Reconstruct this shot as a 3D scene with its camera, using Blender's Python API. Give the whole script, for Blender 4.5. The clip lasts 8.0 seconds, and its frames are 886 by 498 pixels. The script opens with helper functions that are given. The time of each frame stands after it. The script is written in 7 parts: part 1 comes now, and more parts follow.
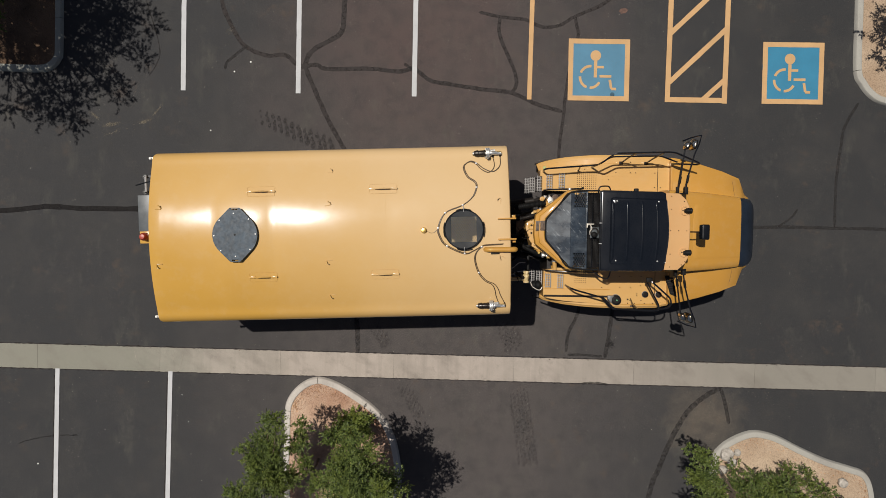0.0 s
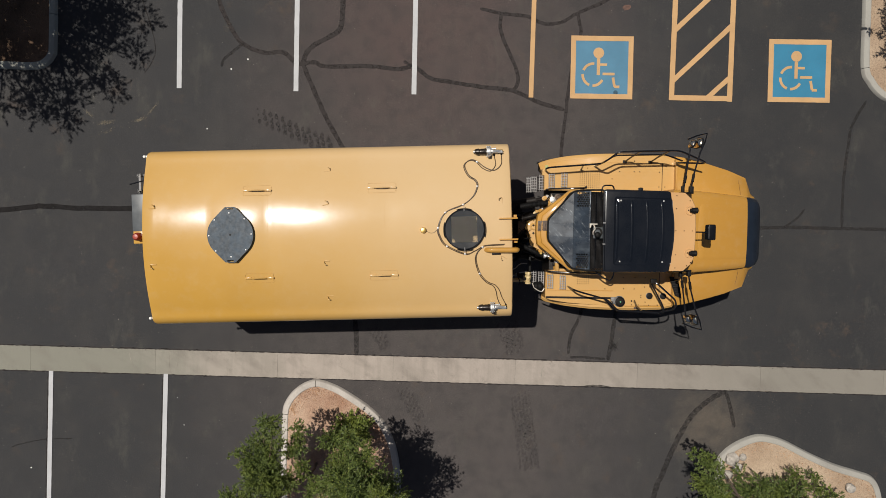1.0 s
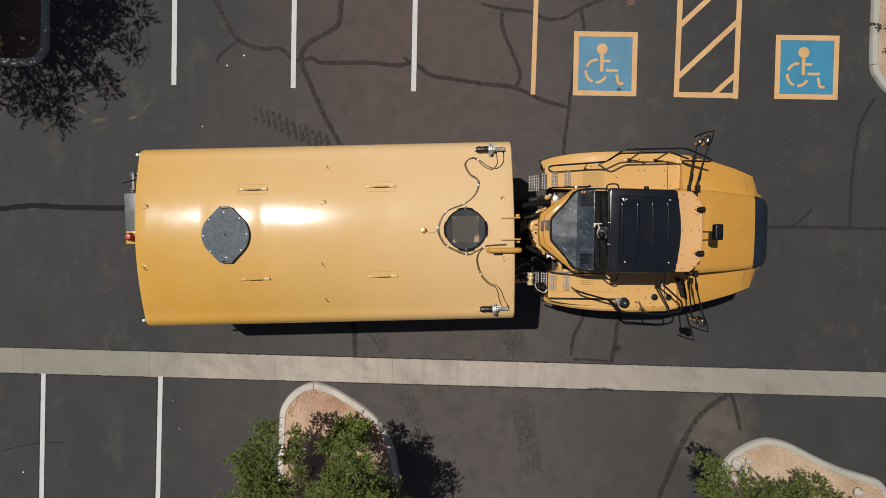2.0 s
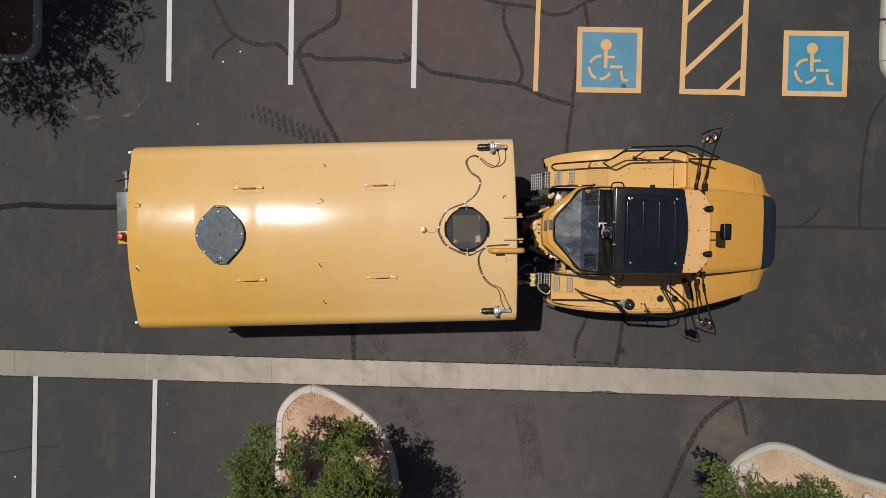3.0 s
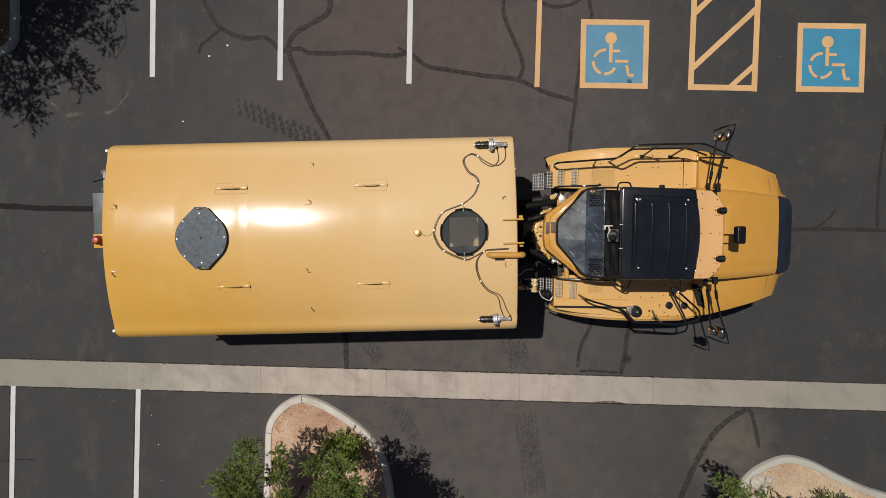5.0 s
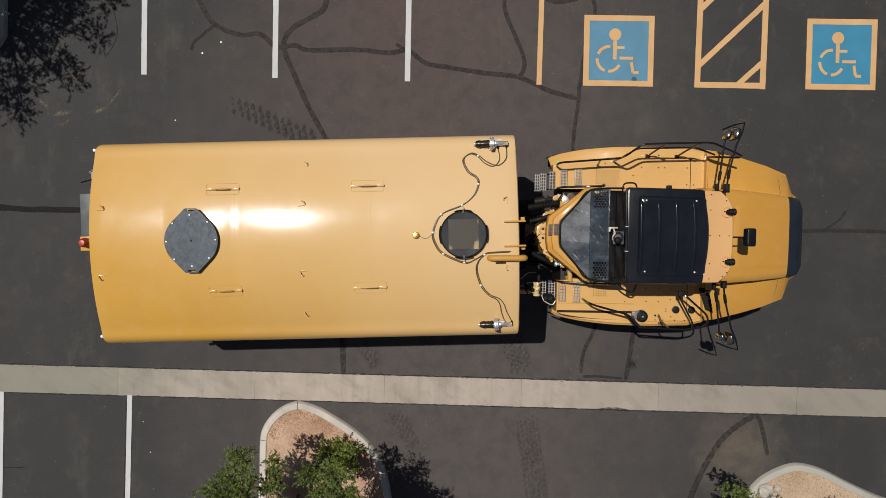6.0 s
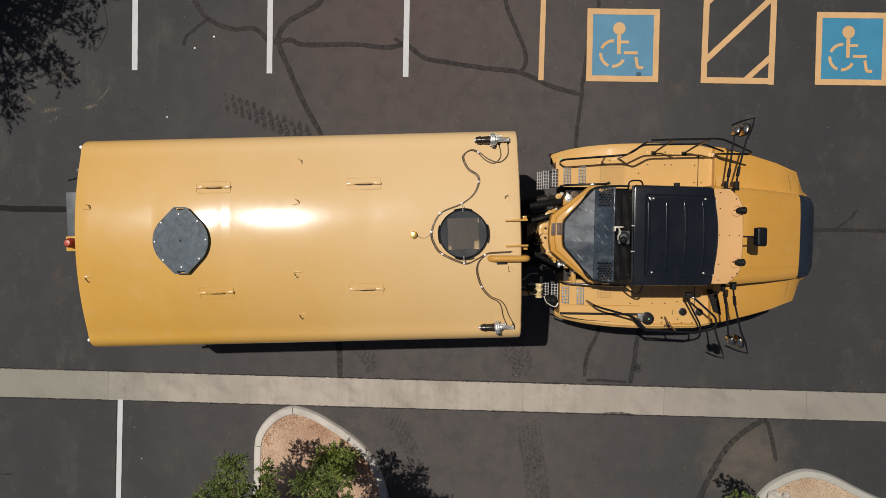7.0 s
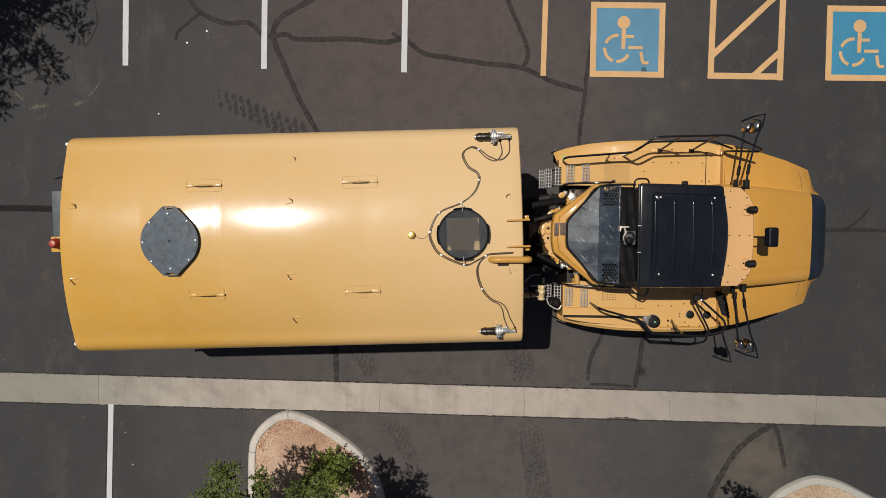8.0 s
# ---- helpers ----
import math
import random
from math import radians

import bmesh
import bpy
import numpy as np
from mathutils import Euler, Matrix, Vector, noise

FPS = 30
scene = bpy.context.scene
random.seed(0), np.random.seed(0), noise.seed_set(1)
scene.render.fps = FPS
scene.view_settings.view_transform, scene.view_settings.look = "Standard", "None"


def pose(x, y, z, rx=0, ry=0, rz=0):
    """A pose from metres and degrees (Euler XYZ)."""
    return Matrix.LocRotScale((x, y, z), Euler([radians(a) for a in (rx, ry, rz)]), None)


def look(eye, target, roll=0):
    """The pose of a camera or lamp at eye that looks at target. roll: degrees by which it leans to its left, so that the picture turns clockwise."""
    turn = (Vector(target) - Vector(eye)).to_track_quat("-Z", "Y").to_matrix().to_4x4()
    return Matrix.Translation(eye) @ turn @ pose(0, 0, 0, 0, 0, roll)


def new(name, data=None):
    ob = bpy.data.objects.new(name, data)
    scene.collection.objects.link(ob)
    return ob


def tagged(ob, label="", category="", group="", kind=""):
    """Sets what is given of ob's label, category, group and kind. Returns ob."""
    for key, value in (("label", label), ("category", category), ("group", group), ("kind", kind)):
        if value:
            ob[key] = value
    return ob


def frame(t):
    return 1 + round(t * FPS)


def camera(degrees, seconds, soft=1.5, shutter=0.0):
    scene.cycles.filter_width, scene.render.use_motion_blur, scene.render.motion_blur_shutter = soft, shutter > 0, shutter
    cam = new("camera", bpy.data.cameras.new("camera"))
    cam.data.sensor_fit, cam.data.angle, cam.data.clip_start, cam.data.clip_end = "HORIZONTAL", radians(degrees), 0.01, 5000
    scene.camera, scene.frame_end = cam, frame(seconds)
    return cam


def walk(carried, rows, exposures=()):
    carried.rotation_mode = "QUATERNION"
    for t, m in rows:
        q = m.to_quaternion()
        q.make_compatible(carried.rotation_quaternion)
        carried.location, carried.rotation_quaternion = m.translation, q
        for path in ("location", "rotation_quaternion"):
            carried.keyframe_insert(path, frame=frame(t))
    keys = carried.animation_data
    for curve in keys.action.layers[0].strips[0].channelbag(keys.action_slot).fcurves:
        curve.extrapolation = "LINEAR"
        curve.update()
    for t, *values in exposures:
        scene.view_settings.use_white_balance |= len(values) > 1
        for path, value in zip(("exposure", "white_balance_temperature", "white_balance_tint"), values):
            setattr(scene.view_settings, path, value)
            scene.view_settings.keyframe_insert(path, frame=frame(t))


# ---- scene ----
cam = camera(66.0, 8.0, soft=0.7)
PATH = [
    (0, 0.73, 1.975, 16.368, -2.16, -0.14, 1.48),
    (0.5, 0.742, 1.962, 16.233, -2.1, -0.12, 1.5),
    (1, 0.746, 1.953, 16.089, -2.07, -0.07, 1.51),
    (1.5, 0.724, 1.957, 15.932, -2.12, -0.14, 1.49),
    (3, 0.729, 1.947, 15.444, -2.11, -0.07, 1.5),
    (3.5, 0.754, 1.938, 15.266, -2.08, -0.04, 1.5),
    (4, 0.79, 1.953, 15.081, -2.13, 0.01, 1.5),
    (4.5, 0.801, 1.965, 14.907, -2.07, -0.01, 1.49),
    (6, 0.848, 2.014, 14.327, -2.05, 0.1, 1.48),
    (6.5, 0.848, 1.997, 14.131, -1.99, 0.09, 1.45),
    (7, 0.864, 1.995, 13.933, -2.01, 0.11, 1.44),
    (7.5, 0.885, 1.999, 13.746, -2.03, 0.16, 1.47),
    (8, 0.889, 2.001, 13.55, -2.05, 0.17, 1.44),
]
walk(cam, [(t, pose(*p)) for t, *p in PATH])

# ---- light ----
SUN = Vector((-0.288, 0.216, 1.0)).normalized()
sun_data = bpy.data.lights.new("sun", "SUN")
sun_data.energy, sun_data.angle, sun_data.color = 5.0, radians(0.53), (1.0, 0.94, 0.86)
sun = new("sun", sun_data)
sun.matrix_world = look(SUN * 60, (0, 0, 0))
world = bpy.data.worlds.new("sky")
scene.world = world
world.use_nodes = True
sky = world.node_tree.nodes.new("ShaderNodeTexSky")
sky.sky_type, sky.sun_disc = "NISHITA", False
sky.air_density, sky.dust_density, sky.ozone_density = 0.6, 1.6, 0.5
sky.sun_elevation, sky.sun_rotation = math.asin(SUN.z), math.atan2(SUN.x, SUN.y)
world.node_tree.nodes["Background"].inputs["Strength"].default_value = 0.05
world.node_tree.links.new(sky.outputs[0], world.node_tree.nodes["Background"].inputs[0])
scene.view_settings.exposure = -0.21


# ---- materials ----
class Nodes:
    """A material's node tree with short calls."""

    def __init__(self, name):
        self.mat = bpy.data.materials.new(name)
        self.mat.use_nodes = True
        self.tree = self.mat.node_tree
        self.bsdf = self.tree.nodes["Principled BSDF"]
        self.coord = self.tree.nodes.new("ShaderNodeTexCoord").outputs["Object"]

    def link(self, a, b):
        self.tree.links.new(a, b)

    def world_coord(self):
        self.coord = self.tree.nodes.new("ShaderNodeNewGeometry").outputs["Position"]

    def noise(self, scale, detail=4.0, rough=0.55, stretch=None):
        n = self.tree.nodes.new("ShaderNodeTexNoise")
        n.inputs["Scale"].default_value, n.inputs["Detail"].default_value, n.inputs["Roughness"].default_value = scale, detail, rough
        src = self.coord
        if stretch:
            m = self.tree.nodes.new("ShaderNodeMapping")
            m.inputs["Scale"].default_value = stretch
            self.link(src, m.inputs["Vector"])
            src = m.outputs[0]
        self.link(src, n.inputs["Vector"])
        return n.outputs["Fac"]

    def cells(self, scale, feature="F1", out="Distance"):
        n = self.tree.nodes.new("ShaderNodeTexVoronoi")
        n.feature = feature
        n.inputs["Scale"].default_value = scale
        self.link(self.coord, n.inputs["Vector"])
        return n.outputs[out]

    def ramp(self, fac, stops):
        r = self.tree.nodes.new("ShaderNodeValToRGB")
        while len(r.color_ramp.elements) < len(stops):
            r.color_ramp.elements.new(0.5)
        for e, (p, c) in zip(r.color_ramp.elements, stops):
            e.position, e.color = p, (*c, 1) if isinstance(c, tuple) else (c, c, c, 1)
        self.link(fac, r.inputs[0])
        return r.outputs[0]

    def mix(self, fac, a, b, how="MIX"):
        m = self.tree.nodes.new("ShaderNodeMix")
        m.data_type, m.blend_type = "RGBA", how
        for socket, value in ((m.inputs[0], fac), (m.inputs[6], a), (m.inputs[7], b)):
            if isinstance(value, (int, float)):
                socket.default_value = value
            elif isinstance(value, tuple):
                socket.default_value = (*value, 1)
            else:
                self.link(value, socket)
        return m.outputs[2]

    def bump(self, height, strength, distance=0.01):
        b = self.tree.nodes.new("ShaderNodeBump")
        b.inputs["Strength"].default_value, b.inputs["Distance"].default_value = strength, distance
        self.link(height, b.inputs["Height"])
        self.link(b.outputs[0], self.bsdf.inputs["Normal"])

    def random(self):
        return self.tree.nodes.new("ShaderNodeObjectInfo").outputs["Random"]

    def island(self):
        return self.tree.nodes.new("ShaderNodeNewGeometry").outputs["Random Per Island"]

    def done(self, color, rough=0.6, metal=0.0, spec=0.5, coat=0.0):
        if isinstance(color, tuple):
            self.bsdf.inputs["Base Color"].default_value = (*color, 1)
        else:
            self.link(color, self.bsdf.inputs["Base Color"])
        if isinstance(rough, (int, float)):
            self.bsdf.inputs["Roughness"].default_value = rough
        else:
            self.link(rough, self.bsdf.inputs["Roughness"])
        self.bsdf.inputs["Metallic"].default_value = metal
        self.bsdf.inputs["Specular IOR Level"].default_value = spec
        self.bsdf.inputs["Coat Weight"].default_value = coat
        self.bsdf.inputs["Coat Roughness"].default_value = 0.195
        return self.mat


def plain(name, color, rough=0.5, metal=0.0, spread=0.12, scale=6.0, bump=0.0, spec=0.5, fine=90.0):
    """A surface of one colour with a little wear at two scales."""
    n = Nodes(name)
    dark = tuple(c * (1 - spread) for c in color)
    light = tuple(min(1, c * (1 + spread)) for c in color)
    broad = n.ramp(n.noise(scale), [(0.3, dark), (0.7, light)])
    grain = n.noise(fine, 2.0)
    col = n.mix(0.18, broad, n.ramp(grain, [(0.3, 0.25), (0.7, 0.75)]), "OVERLAY")
    if bump:
        n.bump(grain, bump, 0.004)
    return n.done(col, n.ramp(n.noise(scale * 2.3), [(0.3, max(0.05, rough - 0.08)), (0.7, min(1, rough + 0.08))]), metal, spec)


def asphalt_material():
    n = Nodes("asphalt")
    n.world_coord()
    broad = n.ramp(n.noise(0.16, 3.0), [(0.35, (0.0308, 0.0314, 0.0330)), (0.65, (0.0354, 0.0353, 0.0368))])
    # Lighter and browner towards the middle, with an uneven edge.
    from_mid = n.tree.nodes.new("ShaderNodeVectorMath")
    from_mid.operation = "DISTANCE"
    squash = n.tree.nodes.new("ShaderNodeVectorMath")
    squash.operation = "MULTIPLY"
    n.link(n.coord, squash.inputs[0])
    squash.inputs[1].default_value = (1.0, 0.45, 0.0)
    n.link(squash.outputs[0], from_mid.inputs[0])
    from_mid.inputs[1].default_value = (1.0, -0.6, 0.0)
    worn = n.tree.nodes.new("ShaderNodeMath")
    worn.operation = "MULTIPLY_ADD"
    n.link(n.noise(0.3, 3.0), worn.inputs[0])
    worn.inputs[1].default_value = 5.0
    n.link(from_mid.outputs["Value"], worn.inputs[2])
    fade = n.tree.nodes.new("ShaderNodeMapRange")
    for key, value in (("From Min", 4.5), ("From Max", 9.0), ("To Min", 1.0), ("To Max", 0.0)):
        fade.inputs[key].default_value = value
    n.link(worn.outputs[0], fade.inputs["Value"])
    broad = n.mix(fade.outputs[0], broad, (0.0650, 0.0572, 0.0548))
    stain = n.tree.nodes.new("ShaderNodeVectorMath")
    stain.operation = "DISTANCE"
    n.link(n.coord, stain.inputs[0])
    stain.inputs[1].default_value = (0.2, 6.6, 0.0)
    uneven = n.tree.nodes.new("ShaderNodeMath")
    uneven.operation = "MULTIPLY_ADD"
    n.link(n.noise(0.5, 4.0), uneven.inputs[0])
    uneven.inputs[1].default_value = 4.0
    n.link(stain.outputs["Value"], uneven.inputs[2])
    rust = n.tree.nodes.new("ShaderNodeMapRange")
    for key, value in (("From Min", 2.5), ("From Max", 6.5), ("To Min", 0.8), ("To Max", 0.0)):
        rust.inputs[key].default_value = value
    n.link(uneven.outputs[0], rust.inputs["Value"])
    broad = n.mix(rust.outputs[0], broad, (0.075, 0.0530, 0.0490))
    # Darker and cooler towards the right, with an uneven edge.
    along = n.tree.nodes.new("ShaderNodeSeparateXYZ")
    n.link(n.coord, along.inputs[0])
    reach = n.tree.nodes.new("ShaderNodeMath")
    reach.operation = "MULTIPLY_ADD"
    n.link(n.noise(0.45, 4.0, 0.6), reach.inputs[0])
    reach.inputs[1].default_value = 3.0
    n.link(along.outputs["X"], reach.inputs[2])
    coat = n.tree.nodes.new("ShaderNodeMapRange")
    for key, value in (("From Min", 6.2), ("From Max", 10.5), ("To Min", 0.0), ("To Max", 0.9)):
        coat.inputs[key].default_value = value
    n.link(reach.outputs[0], coat.inputs["Value"])
    broad = n.mix(coat.outputs[0], broad, (0.0266, 0.0271, 0.0283))
    spill = n.tree.nodes.new("ShaderNodeVectorMath")
    spill.operation = "DISTANCE"
    n.link(n.coord, spill.inputs[0])
    spill.inputs[1].default_value = (7.25, -2.65, 0.0)
    ragged = n.tree.nodes.new("ShaderNodeMath")
    ragged.operation = "MULTIPLY_ADD"
    n.link(n.noise(1.6, 5.0, 0.7), ragged.inputs[0])
    ragged.inputs[1].default_value = 1.6
    n.link(spill.outputs["Value"], ragged.inputs[2])
    dusty = n.tree.nodes.new("ShaderNodeMapRange")
    for key, value in (("From Min", 0.75), ("From Max", 1.9), ("To Min", 0.75), ("To Max", 0.0)):
        dusty.inputs[key].default_value = value
    n.link(ragged.outputs[0], dusty.inputs["Value"])
    broad = n.mix(dusty.outputs[0], broad, (0.125, 0.103, 0.078))
    blot = n.noise(0.9, 5.0, 0.65)
    col = n.mix(n.ramp(blot, [(0.45, 0.0), (0.8, 0.35)]), broad, (0.070, 0.0638, 0.056))
    col = n.mix(n.ramp(n.noise(2.7, 4.0, 0.7), [(0.45, 0.0), (0.7, 0.45)]), col, (0.031, 0.0304, 0.0305))
    chalk = n.noise(1.7, 6.0, 0.72, (1.0, 0.45, 1.0))
    col = n.mix(n.ramp(chalk, [(0.56, 0.0), (0.74, 0.32)]), col, (0.098, 0.094, 0.076))
    fine = n.noise(140.0, 3.0, 0.7)
    col = n.mix(0.42, col, n.ramp(fine, [(0.34, 0.12), (0.66, 0.88)]), "OVERLAY")
    stones = n.cells(70.0)
    col = n.mix(n.ramp(stones, [(0.05, 0.35), (0.22, 0.0)]), col, (0.16, 0.15, 0.135))
    col = n.mix(0.35, col, n.ramp(n.noise(42.0, 3.0, 0.7), [(0.3, 0.2), (0.7, 0.8)]), "OVERLAY")
    grit = n.mix(1.0, n.ramp(n.cells(21.0), [(0.07, 0.7), (0.13, 0.0)]), n.ramp(n.noise(4.0, 3.0), [(0.45, 0.0), (0.65, 1.0)]), "MULTIPLY")
    col = n.mix(grit, col, (0.15, 0.135, 0.12))
    keep = n.ramp(n.noise(11.0, 3.0), [(0.46, 0.0), (0.72, 1.0)])
    crumbs = n.ramp(n.cells(9.0), [(0.05, 1.0), (0.085, 0.0)])
    col = n.mix(n.mix(1.0, crumbs, keep, "MULTIPLY"), col, (0.34, 0.31, 0.27))
    drift = n.ramp(n.noise(1.3, 4.0, 0.6), [(0.48, 0.0), (0.66, 1.0)])
    flecks = n.ramp(n.cells(16.0), [(0.06, 0.9), (0.11, 0.0)])
    col = n.mix(n.mix(1.0, flecks, drift, "MULTIPLY"), col, (0.22, 0.19, 0.15))
    ochre = n.mix(1.0, n.ramp(n.noise(2.1, 5.0, 0.7), [(0.56, 0.0), (0.74, 0.5)]), n.ramp(n.noise(0.35, 2.0), [(0.45, 0.0), (0.6, 1.0)]), "MULTIPLY")
    col = n.mix(ochre, col, (0.088, 0.062, 0.044))
    n.bump(n.mix(0.5, fine, stones), 0.5, 0.006)
    return n.done(col, 0.88, 0.0, 0.3)


def concrete_material(name, light, dark):
    n = Nodes(name)
    n.world_coord()
    broad = n.ramp(n.noise(0.8, 5.0, 0.65), [(0.3, dark), (0.7, light)])
    drag = n.noise(1.1, 4.0, 0.65, (3.2, 0.25, 1.0))
    col = n.mix(n.ramp(drag, [(0.47, 0.0), (0.72, 0.5)]), broad, tuple(c * 0.72 for c in dark))
    col = n.mix(n.ramp(n.noise(3.4, 5.0, 0.75), [(0.56, 0.0), (0.76, 0.6)]), col, tuple(c * 0.6 for c in dark))
    # Darker and greener away from the middle, with an uneven edge.
    from_mid = n.tree.nodes.new("ShaderNodeVectorMath")
    from_mid.operation = "DISTANCE"
    n.link(n.coord, from_mid.inputs[0])
    from_mid.inputs[1].default_value = (1.0, -1.5, 0.0)
    wash = n.tree.nodes.new("ShaderNodeMath")
    wash.operation = "MULTIPLY_ADD"
    n.link(n.noise(0.6, 4.0, 0.6), wash.inputs[0])
    wash.inputs[1].default_value = 5.0
    n.link(from_mid.outputs["Value"], wash.inputs[2])
    end_tone = n.tree.nodes.new("ShaderNodeMapRange")
    for key, value in (("From Min", 6.2), ("From Max", 10.2), ("To Min", 0.0), ("To Max", 0.9)):
        end_tone.inputs[key].default_value = value
    n.link(wash.outputs[0], end_tone.inputs["Value"])
    col = n.mix(end_tone.outputs[0], col, (dark[0] * 0.67, dark[1] * 0.755, dark[2] * 0.72))
    far = n.tree.nodes.new("ShaderNodeSeparateXYZ")
    n.link(n.coord, far.inputs[0])
    rubbed = n.tree.nodes.new("ShaderNodeMapRange")
    for key, value in (("From Min", 1.0), ("From Max", 5.5), ("To Min", 0.0), ("To Max", 0.6)):
        rubbed.inputs[key].default_value = value
    n.link(far.outputs["X"], rubbed.inputs["Value"])
    col = n.mix(rubbed.outputs[0], col, (dark[0] * 0.80, dark[1] * 0.82, dark[2] * 0.83))
    slant = n.tree.nodes.new("ShaderNodeMapping")
    slant.inputs["Rotation"].default_value = (0, 0, 0.6)
    n.link(n.coord, slant.inputs["Vector"])
    level = n.coord
    n.coord = slant.outputs[0]
    smear = n.noise(1.3, 5.0, 0.6, (0.7, 1.5, 1.0))
    n.coord = level
    col = n.mix(n.ramp(smear, [(0.50, 0.0), (0.70, 0.5)]), col, tuple(c * 0.52 for c in dark))
    rim = n.noise(7.0, 5.0, 0.75)
    col = n.mix(n.ramp(rim, [(0.60, 0.0), (0.78, 0.45)]), col, tuple(c * 0.6 for c in dark))
    tone = n.ramp(n.random(), [(0.0, 0.47), (1.0, 0.53)])
    col = n.mix(0.7, col, tone, "OVERLAY")
    fine = n.noise(120.0, 3.0)
    col = n.mix(0.25, col, n.ramp(fine, [(0.3, 0.25), (0.7, 0.75)]), "OVERLAY")
    n.bump(fine, 0.25, 0.004)
    return n.done(col, 0.85, 0.0, 0.3)


def paint_line_material(name, color):
    n = Nodes(name)
    n.world_coord()
    worn = n.noise(38.0, 4.0, 0.75)
    patch = n.noise(2.2, 3.0)
    col = n.ramp(patch, [(0.3, tuple(c * 0.86 for c in color)), (0.7, color)])
    col = n.mix(n.ramp(worn, [(0.60, 0.0), (0.75, 0.65)]), col, (0.12, 0.10, 0.09))
    n.bump(n.noise(150.0, 3.0), 0.35, 0.004)
    return n.done(col, 0.75, 0.0, 0.35)


def soil_material(name, low, high, grain):
    n = Nodes(name)
    n.world_coord()
    col = n.ramp(n.noise(1.0, 5.0, 0.6), [(0.38, low), (0.62, high)])
    grains = n.cells(60.0, out="Color")
    col = n.mix(0.32, col, n.mix(1.0, grains, (0.5, 0.5, 0.5), "SATURATION"), "OVERLAY")
    pebble = n.cells(34.0)
    col = n.mix(n.ramp(pebble, [(0.08, 0.45), (0.3, 0.0)]), col, grain)
    col = n.mix(n.ramp(n.noise(26.0, 3.0, 0.7), [(0.56, 0.0), (0.72, 0.5)]), col, tuple(c * 0.55 for c in low))
    n.bump(n.mix(0.5, pebble, n.noise(9.0, 4.0)), 0.7, 0.02)
    return n.done(col, 0.95, 0.0, 0.2)


def truck_paint(name, low, high, gloss, coat, spec, clear=0.195, wash=None):
    """Enamel; the last argument: where along x a pale sheen put into the colour sets in, where it is full, how much,
    and its colour.
    """
    n = Nodes(name)
    col = n.ramp(n.noise(0.7, 3.0), [(0.3, low), (0.7, high)])
    dust = n.noise(5.0, 6.0, 0.7)
    col = n.mix(n.ramp(dust, [(0.5, 0.0), (0.85, 0.22)]), col, (0.50, 0.37, 0.21))
    if wash:
        start, stop, most, tone = wash
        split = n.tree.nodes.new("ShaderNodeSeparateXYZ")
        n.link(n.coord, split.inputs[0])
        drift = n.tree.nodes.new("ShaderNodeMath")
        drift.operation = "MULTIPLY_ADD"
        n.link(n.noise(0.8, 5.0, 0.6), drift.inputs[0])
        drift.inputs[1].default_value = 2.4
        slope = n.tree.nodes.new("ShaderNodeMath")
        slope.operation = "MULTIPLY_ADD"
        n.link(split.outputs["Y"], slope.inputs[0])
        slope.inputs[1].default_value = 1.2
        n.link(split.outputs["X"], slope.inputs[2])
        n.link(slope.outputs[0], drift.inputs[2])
        sheen_fade = n.tree.nodes.new("ShaderNodeMapRange")
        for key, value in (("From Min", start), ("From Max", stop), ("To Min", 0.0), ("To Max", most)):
            sheen_fade.inputs[key].default_value = value
        n.link(drift.outputs[0], sheen_fade.inputs["Value"])
        col = n.mix(sheen_fade.outputs[0], col, tone)
    rough = n.ramp(n.noise(2.6, 5.0, 0.6), [(0.3, gloss - 0.025), (0.7, gloss + 0.03)])
    n.bump(n.mix(0.12, n.noise(1.3, 3.0), n.noise(16.0, 3.0)), 0.07, 0.02)
    mat = n.done(col, rough, 0.0, spec, coat)
    n.bsdf.inputs["Coat Roughness"].default_value = clear
    return mat


def leaf_material(name, low, high):
    n = Nodes(name)
    col = n.ramp(n.island(), [(0.0, low), (0.55, high), (0.9, tuple(c * 1.3 for c in high)), (1.0, (high[0] * 2.1, high[1] * 1.7, high[2] * 1.6))])
    n.world_coord()
    col = n.mix(n.ramp(n.noise(1.9, 3.0), [(0.45, 0.0), (0.65, 0.55)]), col, (high[0] * 1.35, high[1] * 1.2, high[2] * 0.75))
    mat = n.done(col, 0.5, 0.0, 0.4)
    thin = n.tree.nodes.new("ShaderNodeBsdfTranslucent")
    n.link(col, thin.inputs["Color"])
    both = n.tree.nodes.new("ShaderNodeMixShader")
    both.inputs[0].default_value = 0.25
    n.link(n.bsdf.outputs[0], both.inputs[1])
    n.link(thin.outputs[0], both.inputs[2])
    n.link(both.outputs[0], n.tree.nodes["Material Output"].inputs["Surface"])
    return mat


def thin_mark(name, color, low, high, scale, most=0.9):
    """A worn film on the ground that lets the surface show through in places."""
    n = Nodes(name)
    n.world_coord()
    col = n.ramp(n.noise(9.0, 3.0), [(0.3, tuple(c * 0.8 for c in color)), (0.7, tuple(c * 1.2 for c in color))])
    cover = n.ramp(n.noise(scale, 4.0, 0.7), [(low, 0.0), (high, most)])
    n.link(cover, n.bsdf.inputs["Alpha"])
    return n.done(col, 0.95, 0.0, 0.2)


